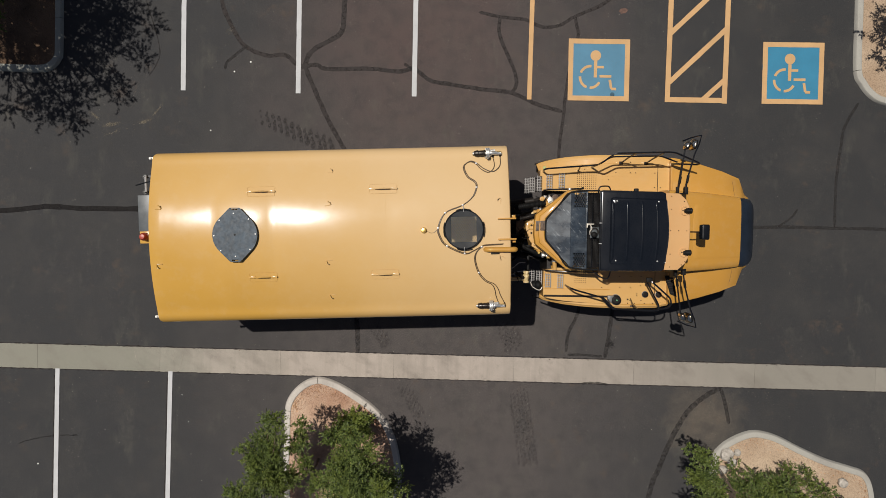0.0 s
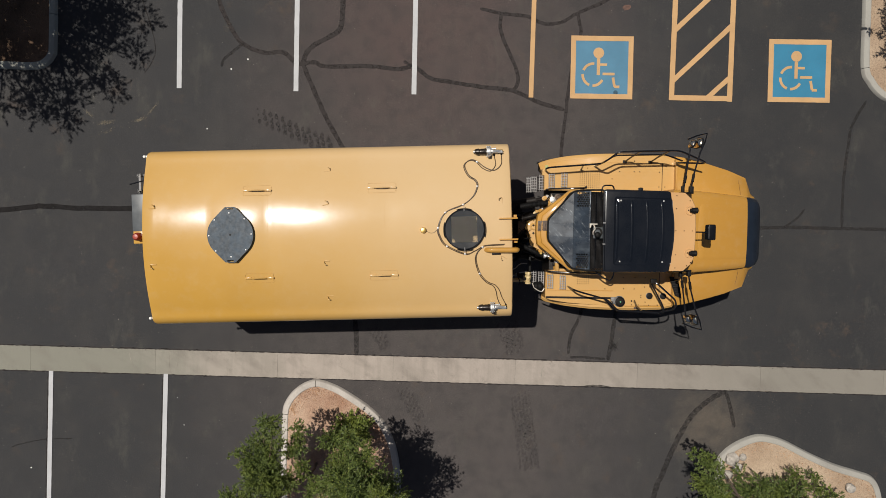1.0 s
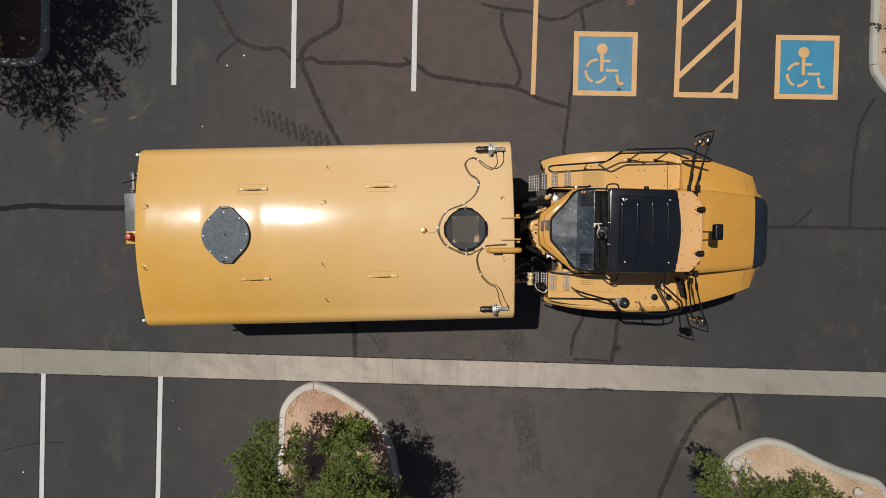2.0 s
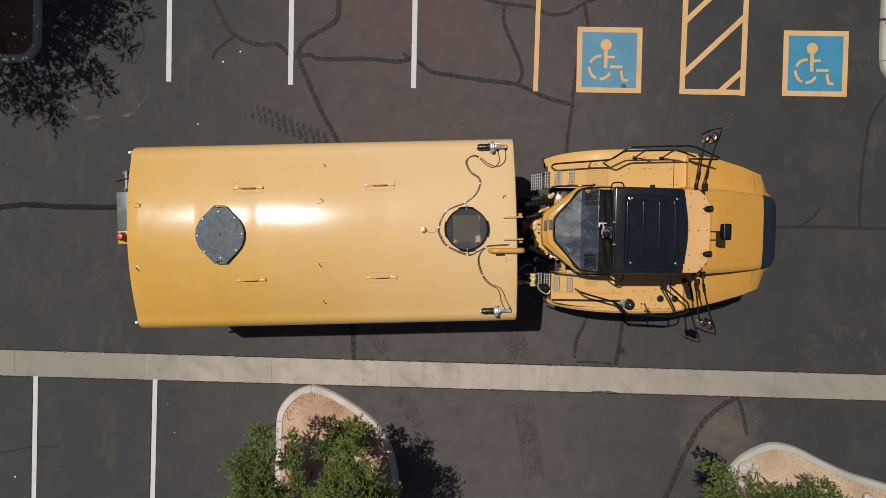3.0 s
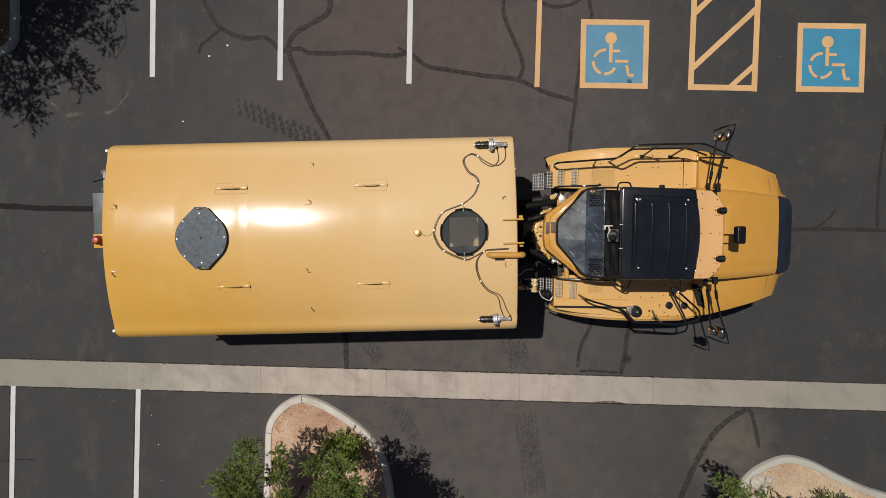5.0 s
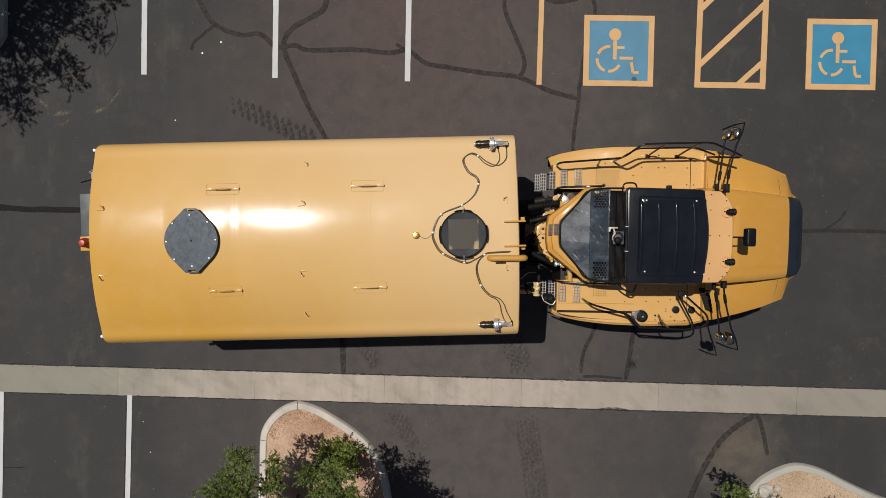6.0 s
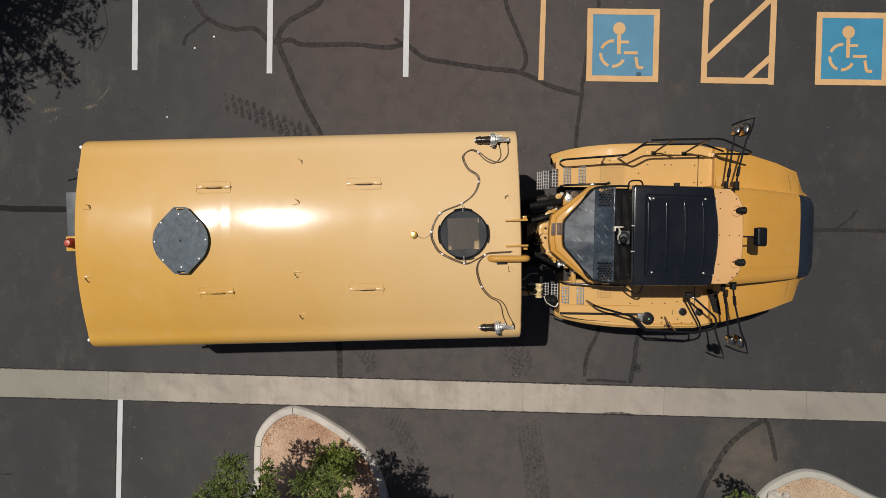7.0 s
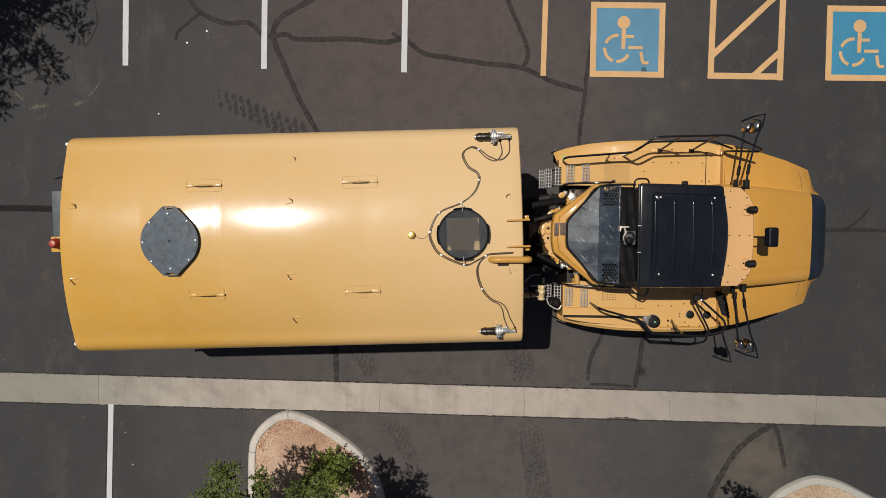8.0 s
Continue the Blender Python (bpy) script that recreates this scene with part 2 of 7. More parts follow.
def scuffed_steel(name):
    n = Nodes(name)
    col = n.ramp(n.noise(2.6, 4.0, 0.6), [(0.34, (0.010, 0.015, 0.023)), (0.66, (0.031, 0.043, 0.059))])
    # Wiped patches, with the sky's pale reflection put into their blue.
    sky_blotch = n.noise(2.4, 6.0, 0.68, (1.0, 1.25, 1.0))
    col = n.mix(n.ramp(sky_blotch, [(0.50, 0.0), (0.74, 0.36)]), col, (0.105, 0.142, 0.172))
    turn = n.tree.nodes.new("ShaderNodeMapping")
    turn.inputs["Rotation"].default_value = (0, 0, 0.9)
    n.link(n.coord, turn.inputs["Vector"])
    n.coord = turn.outputs[0]
    scratch = n.noise(8.0, 5.0, 0.72, (0.42, 2.6, 1.0))
    rubbed = n.noise(3.3, 3.0)
    mark = n.mix(1.0, n.ramp(scratch, [(0.57, 0.0), (0.70, 0.95)]), n.ramp(rubbed, [(0.45, 0.0), (0.62, 1.0)]), "MULTIPLY")
    col = n.mix(mark, col, (0.42, 0.46, 0.48))
    return n.done(col, n.ramp(sky_blotch, [(0.4, 0.22), (0.65, 0.44)]), 0.0, 0.4)


ASPHALT = asphalt_material()
CONCRETE = concrete_material("gutter_concrete", (0.390, 0.340, 0.297), (0.286, 0.253, 0.217))
KERB = concrete_material("kerb_concrete", (0.50, 0.465, 0.42), (0.43, 0.395, 0.355))
WHITE_LINE = paint_line_material("white_road_paint", (0.470, 0.478, 0.486))
YELLOW_LINE = paint_line_material("yellow_road_paint", (0.515, 0.318, 0.15))
BLUE_LINE = paint_line_material("blue_road_paint", (0.034, 0.190, 0.310))
BLUE_FADED = paint_line_material("faded_blue_road_paint", (0.080, 0.205, 0.305))
TAR_FRESH = thin_mark("fresh_crack_sealant", (0.0140, 0.0130, 0.0130), 0.20, 0.46, 6.0, 0.97)
TAR = thin_mark("crack_sealant_tar", (0.0350, 0.0306, 0.0296), 0.16, 0.48, 9.0, 0.94)
FAINT_MARK = thin_mark("faint_tyre_print", (0.039, 0.0365, 0.0375), 0.34, 0.84, 18.0, 0.55)
RUBBER_MARK = thin_mark("dark_tyre_print", (0.033, 0.0305, 0.0305), 0.30, 0.78, 22.0, 0.82)
OIL = thin_mark("splashed_oil", (0.022, 0.021, 0.022), 0.30, 0.80, 14.0, 0.62)
DUST = thin_mark("pale_dust_spill", (0.20, 0.172, 0.125), 0.25, 0.7, 60.0)
SOIL = soil_material("granite_soil", (0.265, 0.160, 0.108), (0.390, 0.278, 0.200), (0.40, 0.29, 0.21))
SAND = soil_material("pale_sandy_soil", (0.27, 0.195, 0.132), (0.35, 0.268, 0.19), (0.38, 0.31, 0.235))
LITTER = soil_material("dark_leaf_littered_soil", (0.055, 0.036, 0.024), (0.13, 0.082, 0.052), (0.20, 0.125, 0.08))
ROCK = plain("pale_grey_rock", (0.36, 0.33, 0.29), 0.85, spread=0.3, scale=14.0, bump=0.6, spec=0.2)
PAINT = truck_paint("yellow_cab_paint", (0.440, 0.222, 0.035), (0.484, 0.248, 0.043), 0.54, 0.8, 0.32, 0.06)
# Paler copy of PAINT: brighter light on flat decks put into the yellow.
DECK_PAINT = truck_paint("lit_deck_paint", (0.500, 0.285, 0.080), (0.550, 0.320, 0.098), 0.54, 0.8, 0.45, 0.06)
# Paler to the front and upper side: reflected light mixed into the yellow.
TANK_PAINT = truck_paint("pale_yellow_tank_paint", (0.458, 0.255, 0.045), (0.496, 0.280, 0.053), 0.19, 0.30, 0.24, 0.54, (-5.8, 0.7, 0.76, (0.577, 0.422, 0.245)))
for made in (PAINT, DECK_PAINT, TANK_PAINT):
    made.node_tree.nodes["Principled BSDF"].inputs["Specular Tint"].default_value = (0.72, 0.86, 1.0, 1)
DARK_PAINT = plain("black_satin_paint", (0.006, 0.007, 0.009), 0.22, spread=0.25, scale=2.5, spec=0.35)
roof_nodes = Nodes("dark_roof_plastic")
roof_tone = roof_nodes.ramp(roof_nodes.noise(60.0, 3.0), [(0.3, (0.0055, 0.0072, 0.0108)), (0.7, (0.0075, 0.0095, 0.0135))])
roof_film = roof_nodes.noise(2.6, 5.0, 0.62, (1.0, 0.6, 1.0))
roof_tone = roof_nodes.mix(roof_nodes.ramp(roof_film, [(0.42, 0.0), (0.66, 0.8)]), roof_tone, (0.0105, 0.0120, 0.0155))
ROOF_PLASTIC = roof_nodes.done(roof_tone, roof_nodes.ramp(roof_film, [(0.35, 0.12), (0.7, 0.19)]), 0.0, 0.34)
GUARD_MESH = plain("black_guard_mesh", (0.006, 0.006, 0.007), 0.55, spread=0.3, scale=9.0, spec=0.14)
RAIL_PAINT = plain("black_gloss_rail_paint", (0.007, 0.007, 0.008), 0.2, spread=0.2, scale=20.0, spec=0.7)
COVER_STEEL = scuffed_steel("scuffed_blue_black_sheet_steel")
SCREEN_PLATE = plain("dark_grey_satin_plate", (0.012, 0.0142, 0.0170), 0.62, spread=0.2, scale=5.0, spec=0.35)
SLATE = plain("slate_grey_plate", (0.033, 0.050, 0.068), 0.5, spread=0.4, scale=9.0, bump=0.2, spec=0.3)
STEEL = plain("galvanised_steel", (0.40, 0.39, 0.38), 0.42, 0.35, spread=0.2, scale=14.0)
ALUMINIUM = plain("cast_aluminium", (0.62, 0.62, 0.60), 0.42, 0.8, spread=0.2, scale=20.0)
BRASS = plain("brass", (0.55, 0.38, 0.12), 0.35, 0.9, spread=0.2, scale=30.0)
RUBBER = plain("black_rubber", (0.009, 0.009, 0.009), 0.55, spread=0.25, scale=8.0, bump=0.2, spec=0.12)
ACTUATOR = plain("dark_bronze_cast_metal", (0.022, 0.016, 0.012), 0.32, 0.3, spread=0.4, scale=25.0)
HOSE = plain("brown_rubber_hose", (0.075, 0.050, 0.028), 0.5, spread=0.3, scale=12.0)
CHASSIS = plain("dark_oily_chassis", (0.012, 0.010, 0.009), 0.5, spread=0.4, scale=6.0, bump=0.2, spec=0.15)
BROWN_STEEL = plain("dusty_brown_steel", (0.075, 0.045, 0.026), 0.6, spread=0.4, scale=15.0)
TAR_OLD = thin_mark("weathered_crack_sealant", (0.0305, 0.0280, 0.0272), 0.26, 0.66, 10.0, 0.8)
PALE_CAST = plain("cream_cast_metal", (0.52, 0.40, 0.20), 0.5, spread=0.2, scale=12.0)
NOSE_PAINT = plain("blue_black_plastic", (0.013, 0.019, 0.030), 0.35, spread=0.2, scale=3.0, spec=0.3)
RED_LENS = plain("red_lens", (0.30, 0.032, 0.014), 0.38, spread=0.1)
GREY_PLATE = plain("grey_plastic_sheet", (0.068, 0.078, 0.085), 0.35, spread=0.25, scale=3.0)
CONCRETE_CRACK = plain("dark_concrete_crack", (0.235, 0.215, 0.180), 0.9, spread=0.3)
MESH = plain("dull_screen_wire", (0.27, 0.26, 0.235), 0.4, 0.5, spread=0.3, scale=25.0)
CAST_GREY = plain("dull_cast_grey", (0.16, 0.16, 0.16), 0.5, 0.4, spread=0.4, scale=20.0)
PALE_METAL = plain("pale_dusty_metal", (0.50, 0.46, 0.40), 0.45, 0.2, spread=0.2, scale=14.0)
CAP_GREEN_PALE = plain("pale_green_film", (0.30, 0.33, 0.11), 0.5)
CAP_GREEN = plain("green_mark", (0.10, 0.32, 0.16), 0.5)
WHITE_PLASTIC = plain("white_plastic", (0.75, 0.75, 0.72), 0.4, spread=0.08)
TAN_PAINT = truck_paint("pale_orange_sheet_metal", (0.535, 0.308, 0.132), (0.575, 0.338, 0.150), 0.42, 0.25, 0.25, 0.2)
BARK = plain("grey_brown_bark", (0.13, 0.095, 0.068), 0.9, spread=0.4, scale=12.0, bump=0.8)
LEAF_OLIVE = leaf_material("olive_leaves", (0.032, 0.052, 0.013), (0.108, 0.146, 0.036))
LEAF_LIME = leaf_material("yellow_green_leaves", (0.075, 0.105, 0.02), (0.17, 0.215, 0.05))
DRY_LEAF = leaf_material("dry_leaf_chips", (0.22, 0.105, 0.055), (0.36, 0.215, 0.125))
LEAF_DARK = leaf_material("dark_leaves", (0.020, 0.034, 0.012), (0.055, 0.075, 0.024))
glass_nodes = Nodes("tinted_glass")
glass_nodes.bsdf.inputs["Transmission Weight"].default_value = 1.0
GLASS = glass_nodes.done((0.30, 0.36, 0.36), 0.03)
mirror_nodes = Nodes("mirror_glass")
CHROME = plain("smoky_chrome", (0.66, 0.58, 0.46), 0.09, 1.0, spread=0.1, scale=5.0)
MIRROR = mirror_nodes.done((0.85, 0.85, 0.85), 0.03, 1.0)


# ---- mesh helpers ----
def finish(name, bm, material, smooth=True, sharp=35):
    bmesh.ops.recalc_face_normals(bm, faces=bm.faces)
    data = bpy.data.meshes.new(name)
    bm.to_mesh(data)
    bm.free()
    data.materials.append(material)
    if smooth:
        data.polygons.foreach_set("use_smooth", [True] * len(data.polygons))
        data.set_sharp_from_angle(angle=radians(sharp))
    return data


def part(name, bm, material, parent, label="", m=None, kind=""):
    data = bm if isinstance(bm, bpy.types.Mesh) else finish(name, bm, material)
    ob = new(name, data)
    ob.parent = parent
    if m is not None:
        ob.matrix_basis = m
    return tagged(ob, label=label, kind=kind)


def thing(name, bm, material, m, label, category, group="", kind=""):
    ob = new(name, finish(name, bm, material) if bm else None)
    ob.matrix_basis = m
    return tagged(ob, label, category, group, kind)


def box(bm, x0, x1, y0, y1, z0, z1, bevel=0.0, m=None):
    vs = [bm.verts.new((x, y, z)) for z in (z0, z1) for x, y in ((x0, y0), (x1, y0), (x1, y1), (x0, y1))]
    fs = [bm.faces.new([vs[i] for i in f]) for f in ((3, 2, 1, 0), (4, 5, 6, 7), (0, 1, 5, 4), (1, 2, 6, 5), (2, 3, 7, 6), (3, 0, 4, 7))]
    if bevel:
        es = list({e for f in fs for e in f.edges})
        made = bmesh.ops.bevel(bm, geom=es, offset=bevel, segments=2, affect="EDGES", profile=0.6)
        vs = list({v for f in made["faces"] for v in f.verts} | {v for v in vs if v.is_valid})
    if m is not None:
        bmesh.ops.transform(bm, matrix=m, verts=[v for v in vs if v.is_valid])
    return bm


def prism(bm, outline, z0, z1, bevel=0.0):
    """A flat outline (x, y), or (x, y, lift), given thickness from z0 to z1."""
    low = [bm.verts.new((p[0], p[1], z0 + (p[2] if len(p) > 2 else 0))) for p in outline]
    high = [bm.verts.new((p[0], p[1], z1 + (p[2] if len(p) > 2 else 0))) for p in outline]
    top = bm.faces.new(high)
    bm.faces.new(low[::-1])
    n = len(outline)
    for i in range(n):
        bm.faces.new((low[i], low[(i + 1) % n], high[(i + 1) % n], high[i]))
    if bevel:
        bmesh.ops.bevel(bm, geom=list(top.edges), offset=bevel, segments=2, affect="EDGES", profile=0.6)
    return bm


def curve_through(points, steps=6, closed=False):
    """Catmull-Rom points through the given ones."""
    ps = [Vector(p) for p in points]
    n = len(ps)
    if n < 3:
        return ps
    out = []
    for i in range(n if closed else n - 1):
        if closed:
            a, b, c, d = ps[i - 1], ps[i], ps[(i + 1) % n], ps[(i + 2) % n]
        else:
            a, b, c, d = ps[max(i - 1, 0)], ps[i], ps[i + 1], ps[min(i + 2, n - 1)]
        for k in range(steps):
            t = k / steps
            out.append(0.5 * (2 * b + (c - a) * t + (2 * a - 5 * b + 4 * c - d) * t * t + (3 * b - a - 3 * c + d) * t ** 3))
    if not closed:
        out.append(ps[-1])
    return out


def tube(bm, points, radius, sides=8, steps=0, taper=None):
    ps = [Vector(p) for p in (curve_through(points, steps) if steps else points)]
    rings = []
    for i, p in enumerate(ps):
        way = ((ps[min(i + 1, len(ps) - 1)] - ps[max(i - 1, 0)])).normalized()
        if i == 0:
            side = way.orthogonal().normalized()
        else:
            side = (side - way * side.dot(way)).normalized()
        up = way.cross(side)
        r = radius if taper is None else radius + (taper - radius) * i / (len(ps) - 1)
        rings.append([bm.verts.new(p + r * (math.cos(a) * side + math.sin(a) * up)) for a in (2 * math.pi * k / sides for k in range(sides))])
    for a, b in zip(rings, rings[1:]):
        for k in range(sides):
            bm.faces.new((a[k], a[(k + 1) % sides], b[(k + 1) % sides], b[k]))
    bm.faces.new(rings[0][::-1])
    bm.faces.new(rings[-1])
    return bm


def lathe(bm, profile, centre, axis="z", sides=24):
    """A turned shape: profile rows (radius, height) about an axis through centre."""
    c = Vector(centre)
    rings = []
    for r, h in profile:
        ring = []
        for k in range(sides):
            a = 2 * math.pi * k / sides
            u, v = max(r, 1e-4) * math.cos(a), max(r, 1e-4) * math.sin(a)
            ring.append(bm.verts.new(c + Vector({"z": (u, v, h), "x": (h, u, v), "y": (u, h, v)}[axis])))
        rings.append(ring)
    for a, b in zip(rings, rings[1:]):
        for k in range(sides):
            bm.faces.new((a[k], a[(k + 1) % sides], b[(k + 1) % sides], b[k]))
    bm.faces.new(rings[0][::-1])
    bm.faces.new(rings[-1])
    return bm


def loft(bm, sections, caps=True):
    """Skins open sections, lists of points of one length."""
    rows = [[bm.verts.new(p) for p in s] for s in sections]
    for a, b in zip(rows, rows[1:]):
        for i in range(len(a) - 1):
            bm.faces.new((a[i], a[i + 1], b[i + 1], b[i]))
    if caps:
        bm.faces.new(rows[0][::-1])
        bm.faces.new(rows[-1])
    return bm


def ribbon(bm, points, width, z, thick=0.004, rough=0.25, steps=7, seed=1):
    """A flat strip of uneven width along a line on the ground."""
    rng = random.Random(seed)
    ps = curve_through([(x, y, 0) for x, y in points], steps)
    rows = []
    for i, p in enumerate(ps):
        way = (ps[min(i + 1, len(ps) - 1)] - ps[max(i - 1, 0)]).normalized()
        side = Vector((-way.y, way.x, 0))
        a = width / 2 * (1 + rough * rng.uniform(-1, 1))
        b = width / 2 * (1 + rough * rng.uniform(-1, 1))
        if i in (0, len(ps) - 1):
            a, b = a * 0.4, b * 0.4
        rows.append([p - side * (a + 0.004), p - side * a + Vector((0, 0, thick)), p + side * b + Vector((0, 0, thick)), p + side * (b + 0.004)])
    for row in rows:
        for q in row:
            q.z += z
    return loft(bm, rows, caps=False)


def bm_new():
    return bmesh.new()


# ---- ground ----
bm = bm_new()
cuts = [-220, -60, -24, -12, -6, 0, 6, 12, 24, 60, 220]
grid = [[bm.verts.new((x, y, 0)) for x in cuts] for y in cuts]
for j in range(len(cuts) - 1):
    for i in range(len(cuts) - 1):
        bm.faces.new((grid[j][i], grid[j][i + 1], grid[j + 1][i + 1], grid[j + 1][i]))
thing("ground", bm, ASPHALT, pose(0, 0, 0), "worn grey-brown asphalt car park surface", "ground", kind="structure")

# crack sealant, poured along the cracks
CRACKS = [
    (0.10, [(-4.75, 8.4), (-4.60, 7.12), (-4.36, 6.53), (-4.06, 6.08), (-3.54, 5.85), (-3.07, 5.87), (-2.80, 5.65), (-2.60, 5.61)]),
    (0.07, [(-3.99, 6.06), (-4.21, 5.88), (-4.45, 5.67), (-4.50, 5.50)]),
    (0.12, [(-2.60, 5.61), (-2.54, 5.85), (-2.34, 6.06), (-1.81, 6.38), (-1.71, 6.67), (-1.69, 7.2), (-1.6, 8.3)]),
    (0.10, [(-2.60, 5.61), (-2.33, 5.66), (-2.06, 5.57), (-1.0, 5.60), (-0.38, 5.55), (0.0, 5.62), (0.36, 5.37), (0.9, 5.28), (1.58, 5.19), (2.32, 5.12), (2.93, 4.87), (3.54, 4.71)]),
    (0.11, [(-2.60, 5.61), (-2.42, 5.19), (-2.11, 4.53), (-1.90, 4.14), (-1.65, 3.71), (-1.4, 3.2)]),
    (0.07, [(-0.25, 5.74), (-0.12, 5.66), (0.02, 5.62)]),
    (0.08, [(1.5, 7.0), (2.0, 6.9), (2.6, 6.85), (3.0, 6.69), (3.41, 6.74), (3.74, 6.94), (4.07, 7.09), (4.57, 7.37), (5.2, 8.1)]),
    (0.09, [(2.0, 6.9), (1.98, 6.57), (2.12, 6.18), (2.37, 5.65), (2.43, 5.32), (2.32, 5.12)]),
    (0.08, [(3.78, 6.94), (3.83, 6.7), (3.86, 6.49), (3.72, 5.9), (3.60, 5.06), (3.58, 4.68), (3.51, 4.0), (3.5, 3.5), (3.6, 2.6)]),
    (0.07, [(10.6, 5.1), (10.3, 4.52), (10.23, 4.05), (10.16, 3.24), (10.17, 2.12)]),
    (0.08, [(7.6, 2.05), (8.2, 2.07), (9.1, 2.10), (10.1, 2.10), (11.4, 2.10), (13.5, 2.0)]),
    (0.05, [(8.8, 2.09), (9.12, 2.33), (9.27, 2.54)]),
    (0.13, [(-13.0, 1.9), (-9.83, 2.0), (-8.75, 2.13), (-7.8, 2.11), (-6.3, 2.14), (-5.0, 2.2)]),
    (0.08, [(4.1, 0.3), (4.07, -0.11), (3.86, -0.6), (3.82, -1.05)]),
    (0.055, [(3.86, -1.12), (4.2, -1.11), (4.5, -1.13), (4.70, -1.14)]),
    (0.10, [(4.95, 0.3), (4.89, -0.16), (4.83, -0.71), (4.76, -1.17)]),
    (0.12, [(-1.3, -0.1), (-1.24, -0.5), (-1.2, -1.2)]),
    (0.13, [(5.7, -5.6), (6.0, -4.3), (6.16, -3.86), (6.41, -3.22), (6.6, -2.8), (6.86, -2.38), (7.26, -2.02), (7.59, -1.83)]),
    (0.09, [(7.59, -1.83), (7.72, -2.22), (7.83, -2.7)]),
]
for k, (width, line) in enumerate(CRACKS):
    old = k in (1, 5, 9, 10, 11, 13, 14, 15, 16, 17, 18)
    thing("crack_sealant", ribbon(bm_new(), line, width * 0.88, 0.0008 + 0.00015 * k, 0.0015, 0.16, 6, k), TAR_FRESH if k == 12 else TAR_OLD if old else TAR, pose(0, 0, 0),
          "black tar sealant strip poured over a crack in the asphalt", "crack sealant", "crack sealant strips", "structure")

# hairline cracks
for k, line in enumerate(([(-9.37, -3.62), (-9.1, -3.52), (-8.56, -3.41), (-7.94, -3.38)], [(-6.4, 7.1), (-6.05, 5.9), (-6.3, 5.3)])):
    thing("crack_sealant", ribbon(bm_new(), line, 0.018, 0.001, 0.002, 0.8, 9, 40 + k), TAR_OLD, pose(0, 0, 0),
          "thin dark hairline crack in the asphalt", "crack", kind="structure")


def print_row(name, start, end, width, rows, lug, gap, lean, material, seed, label):
    """Prints of a lugged tyre, as it rolled from start to end: teardrop marks in staggered rows."""
    rng = random.Random(seed)
    bm = bm_new()
    a, b = Vector((*start, 0)), Vector((*end, 0))
    way = (b - a).normalized()
    side = Vector((-way.y, way.x, 0))
    count = int((b - a).length / gap)
    up = Vector((math.sin(radians(lean)), math.cos(radians(lean)), 0))
    cross = Vector((up.y, -up.x, 0))
    for i in range(count):
        for j in range(rows):
            if rng.random() < 0.04:
                continue
            fade = min(1.0, (i + 1.5) / 4) * rng.uniform(0.7, 1.1)
            c = a + way * ((i + 0.5 * (j % 2) + rng.uniform(-0.1, 0.1)) * gap) + side * ((j + 0.5) / rows - 0.5 + rng.uniform(-0.03, 0.03)) * width
            drop = ((-0.08, 0.62), (0.16, 0.40), (0.34, 0.0), (0.38, -0.30), (0.12, -0.44), (-0.24, -0.36), (-0.34, -0.02), (-0.26, 0.40))
            ring = [c + (cross * u + up * v) * lug * fade * rng.uniform(0.7, 1.25) for u, v in drop]
            level = 0.003 + 0.0025 * rng.random()
            bm.faces.new([bm.verts.new((q.x, q.y, level)) for q in reversed(ring)])
    return thing(name, bm, material, pose(0, 0, 0), label, "tyre print", "tyre prints", "stuff")


print_row("tyre_print", (-3.70, 4.42), (-1.85, 3.68), 0.36, 3, 0.180, 0.165, 14, RUBBER_MARK, 3, "dark tread print of a lugged tyre on asphalt")
for k, (a, b) in enumerate((((2.30, -0.25), (2.62, -1.15)), ((2.68, -1.92), (3.0, -3.9)), ((-0.85, -0.50), (-0.42, -1.10)), ((-0.16, -1.88), (0.40, -2.80)))):
    print_row("tyre_print", a, b, 0.50 if k < 2 else 0.30, 6 if k < 2 else 4, 0.13, 0.11, 20, FAINT_MARK, 4 + k, "faint scuffed tyre print on asphalt")

# pale dust and litter
rng = random.Random(11)
for x0, y0, x1, y1, n, w in ((-7.68, 4.40, -7.50, 4.26, 260, 0.018), (-7.34, 4.10, -7.02, 4.16, 520, 0.022), (-6.55, 4.16, -6.28, 4.26, 420, 0.022), (-6.2, 4.36, -5.98, 4.62, 240, 0.012), (-7.35, 3.86, -7.0, 3.98, 160, 0.03), (-7.6, 3.7, -5.6, 4.4, 120, 0.14), (-4.42, 6.3, -4.36, 6.5, 140, 0.05), (-4.9, 5.9, -4.5, 6.2, 50, 0.15)):
    bm = bm_new()
    for _ in range(int(n * 0.6)):
        k = min(1.15, max(-0.15, rng.gauss(0.5, 0.28)))
        x, y = x0 + (x1 - x0) * k + rng.gauss(0, w), y0 + (y1 - y0) * k + rng.gauss(0, w)
        r = rng.choice((0.003, 0.004, 0.005, 0.005, 0.008))
        a0 = rng.uniform(0, 6)
        bm.faces.new([bm.verts.new((x + r * rng.uniform(0.6, 1.3) * math.cos(a0 + j * 1.26), y + r * rng.uniform(0.6, 1.3) * math.sin(a0 + j * 1.26), 0.003 + 0.002 * k)) for j in range(5)])
    thing("dust_spill", bm, DUST, pose(0, 0, 0), "pale dusty mud crumbs spilt on the asphalt", "dust", "dust spills", "stuff")
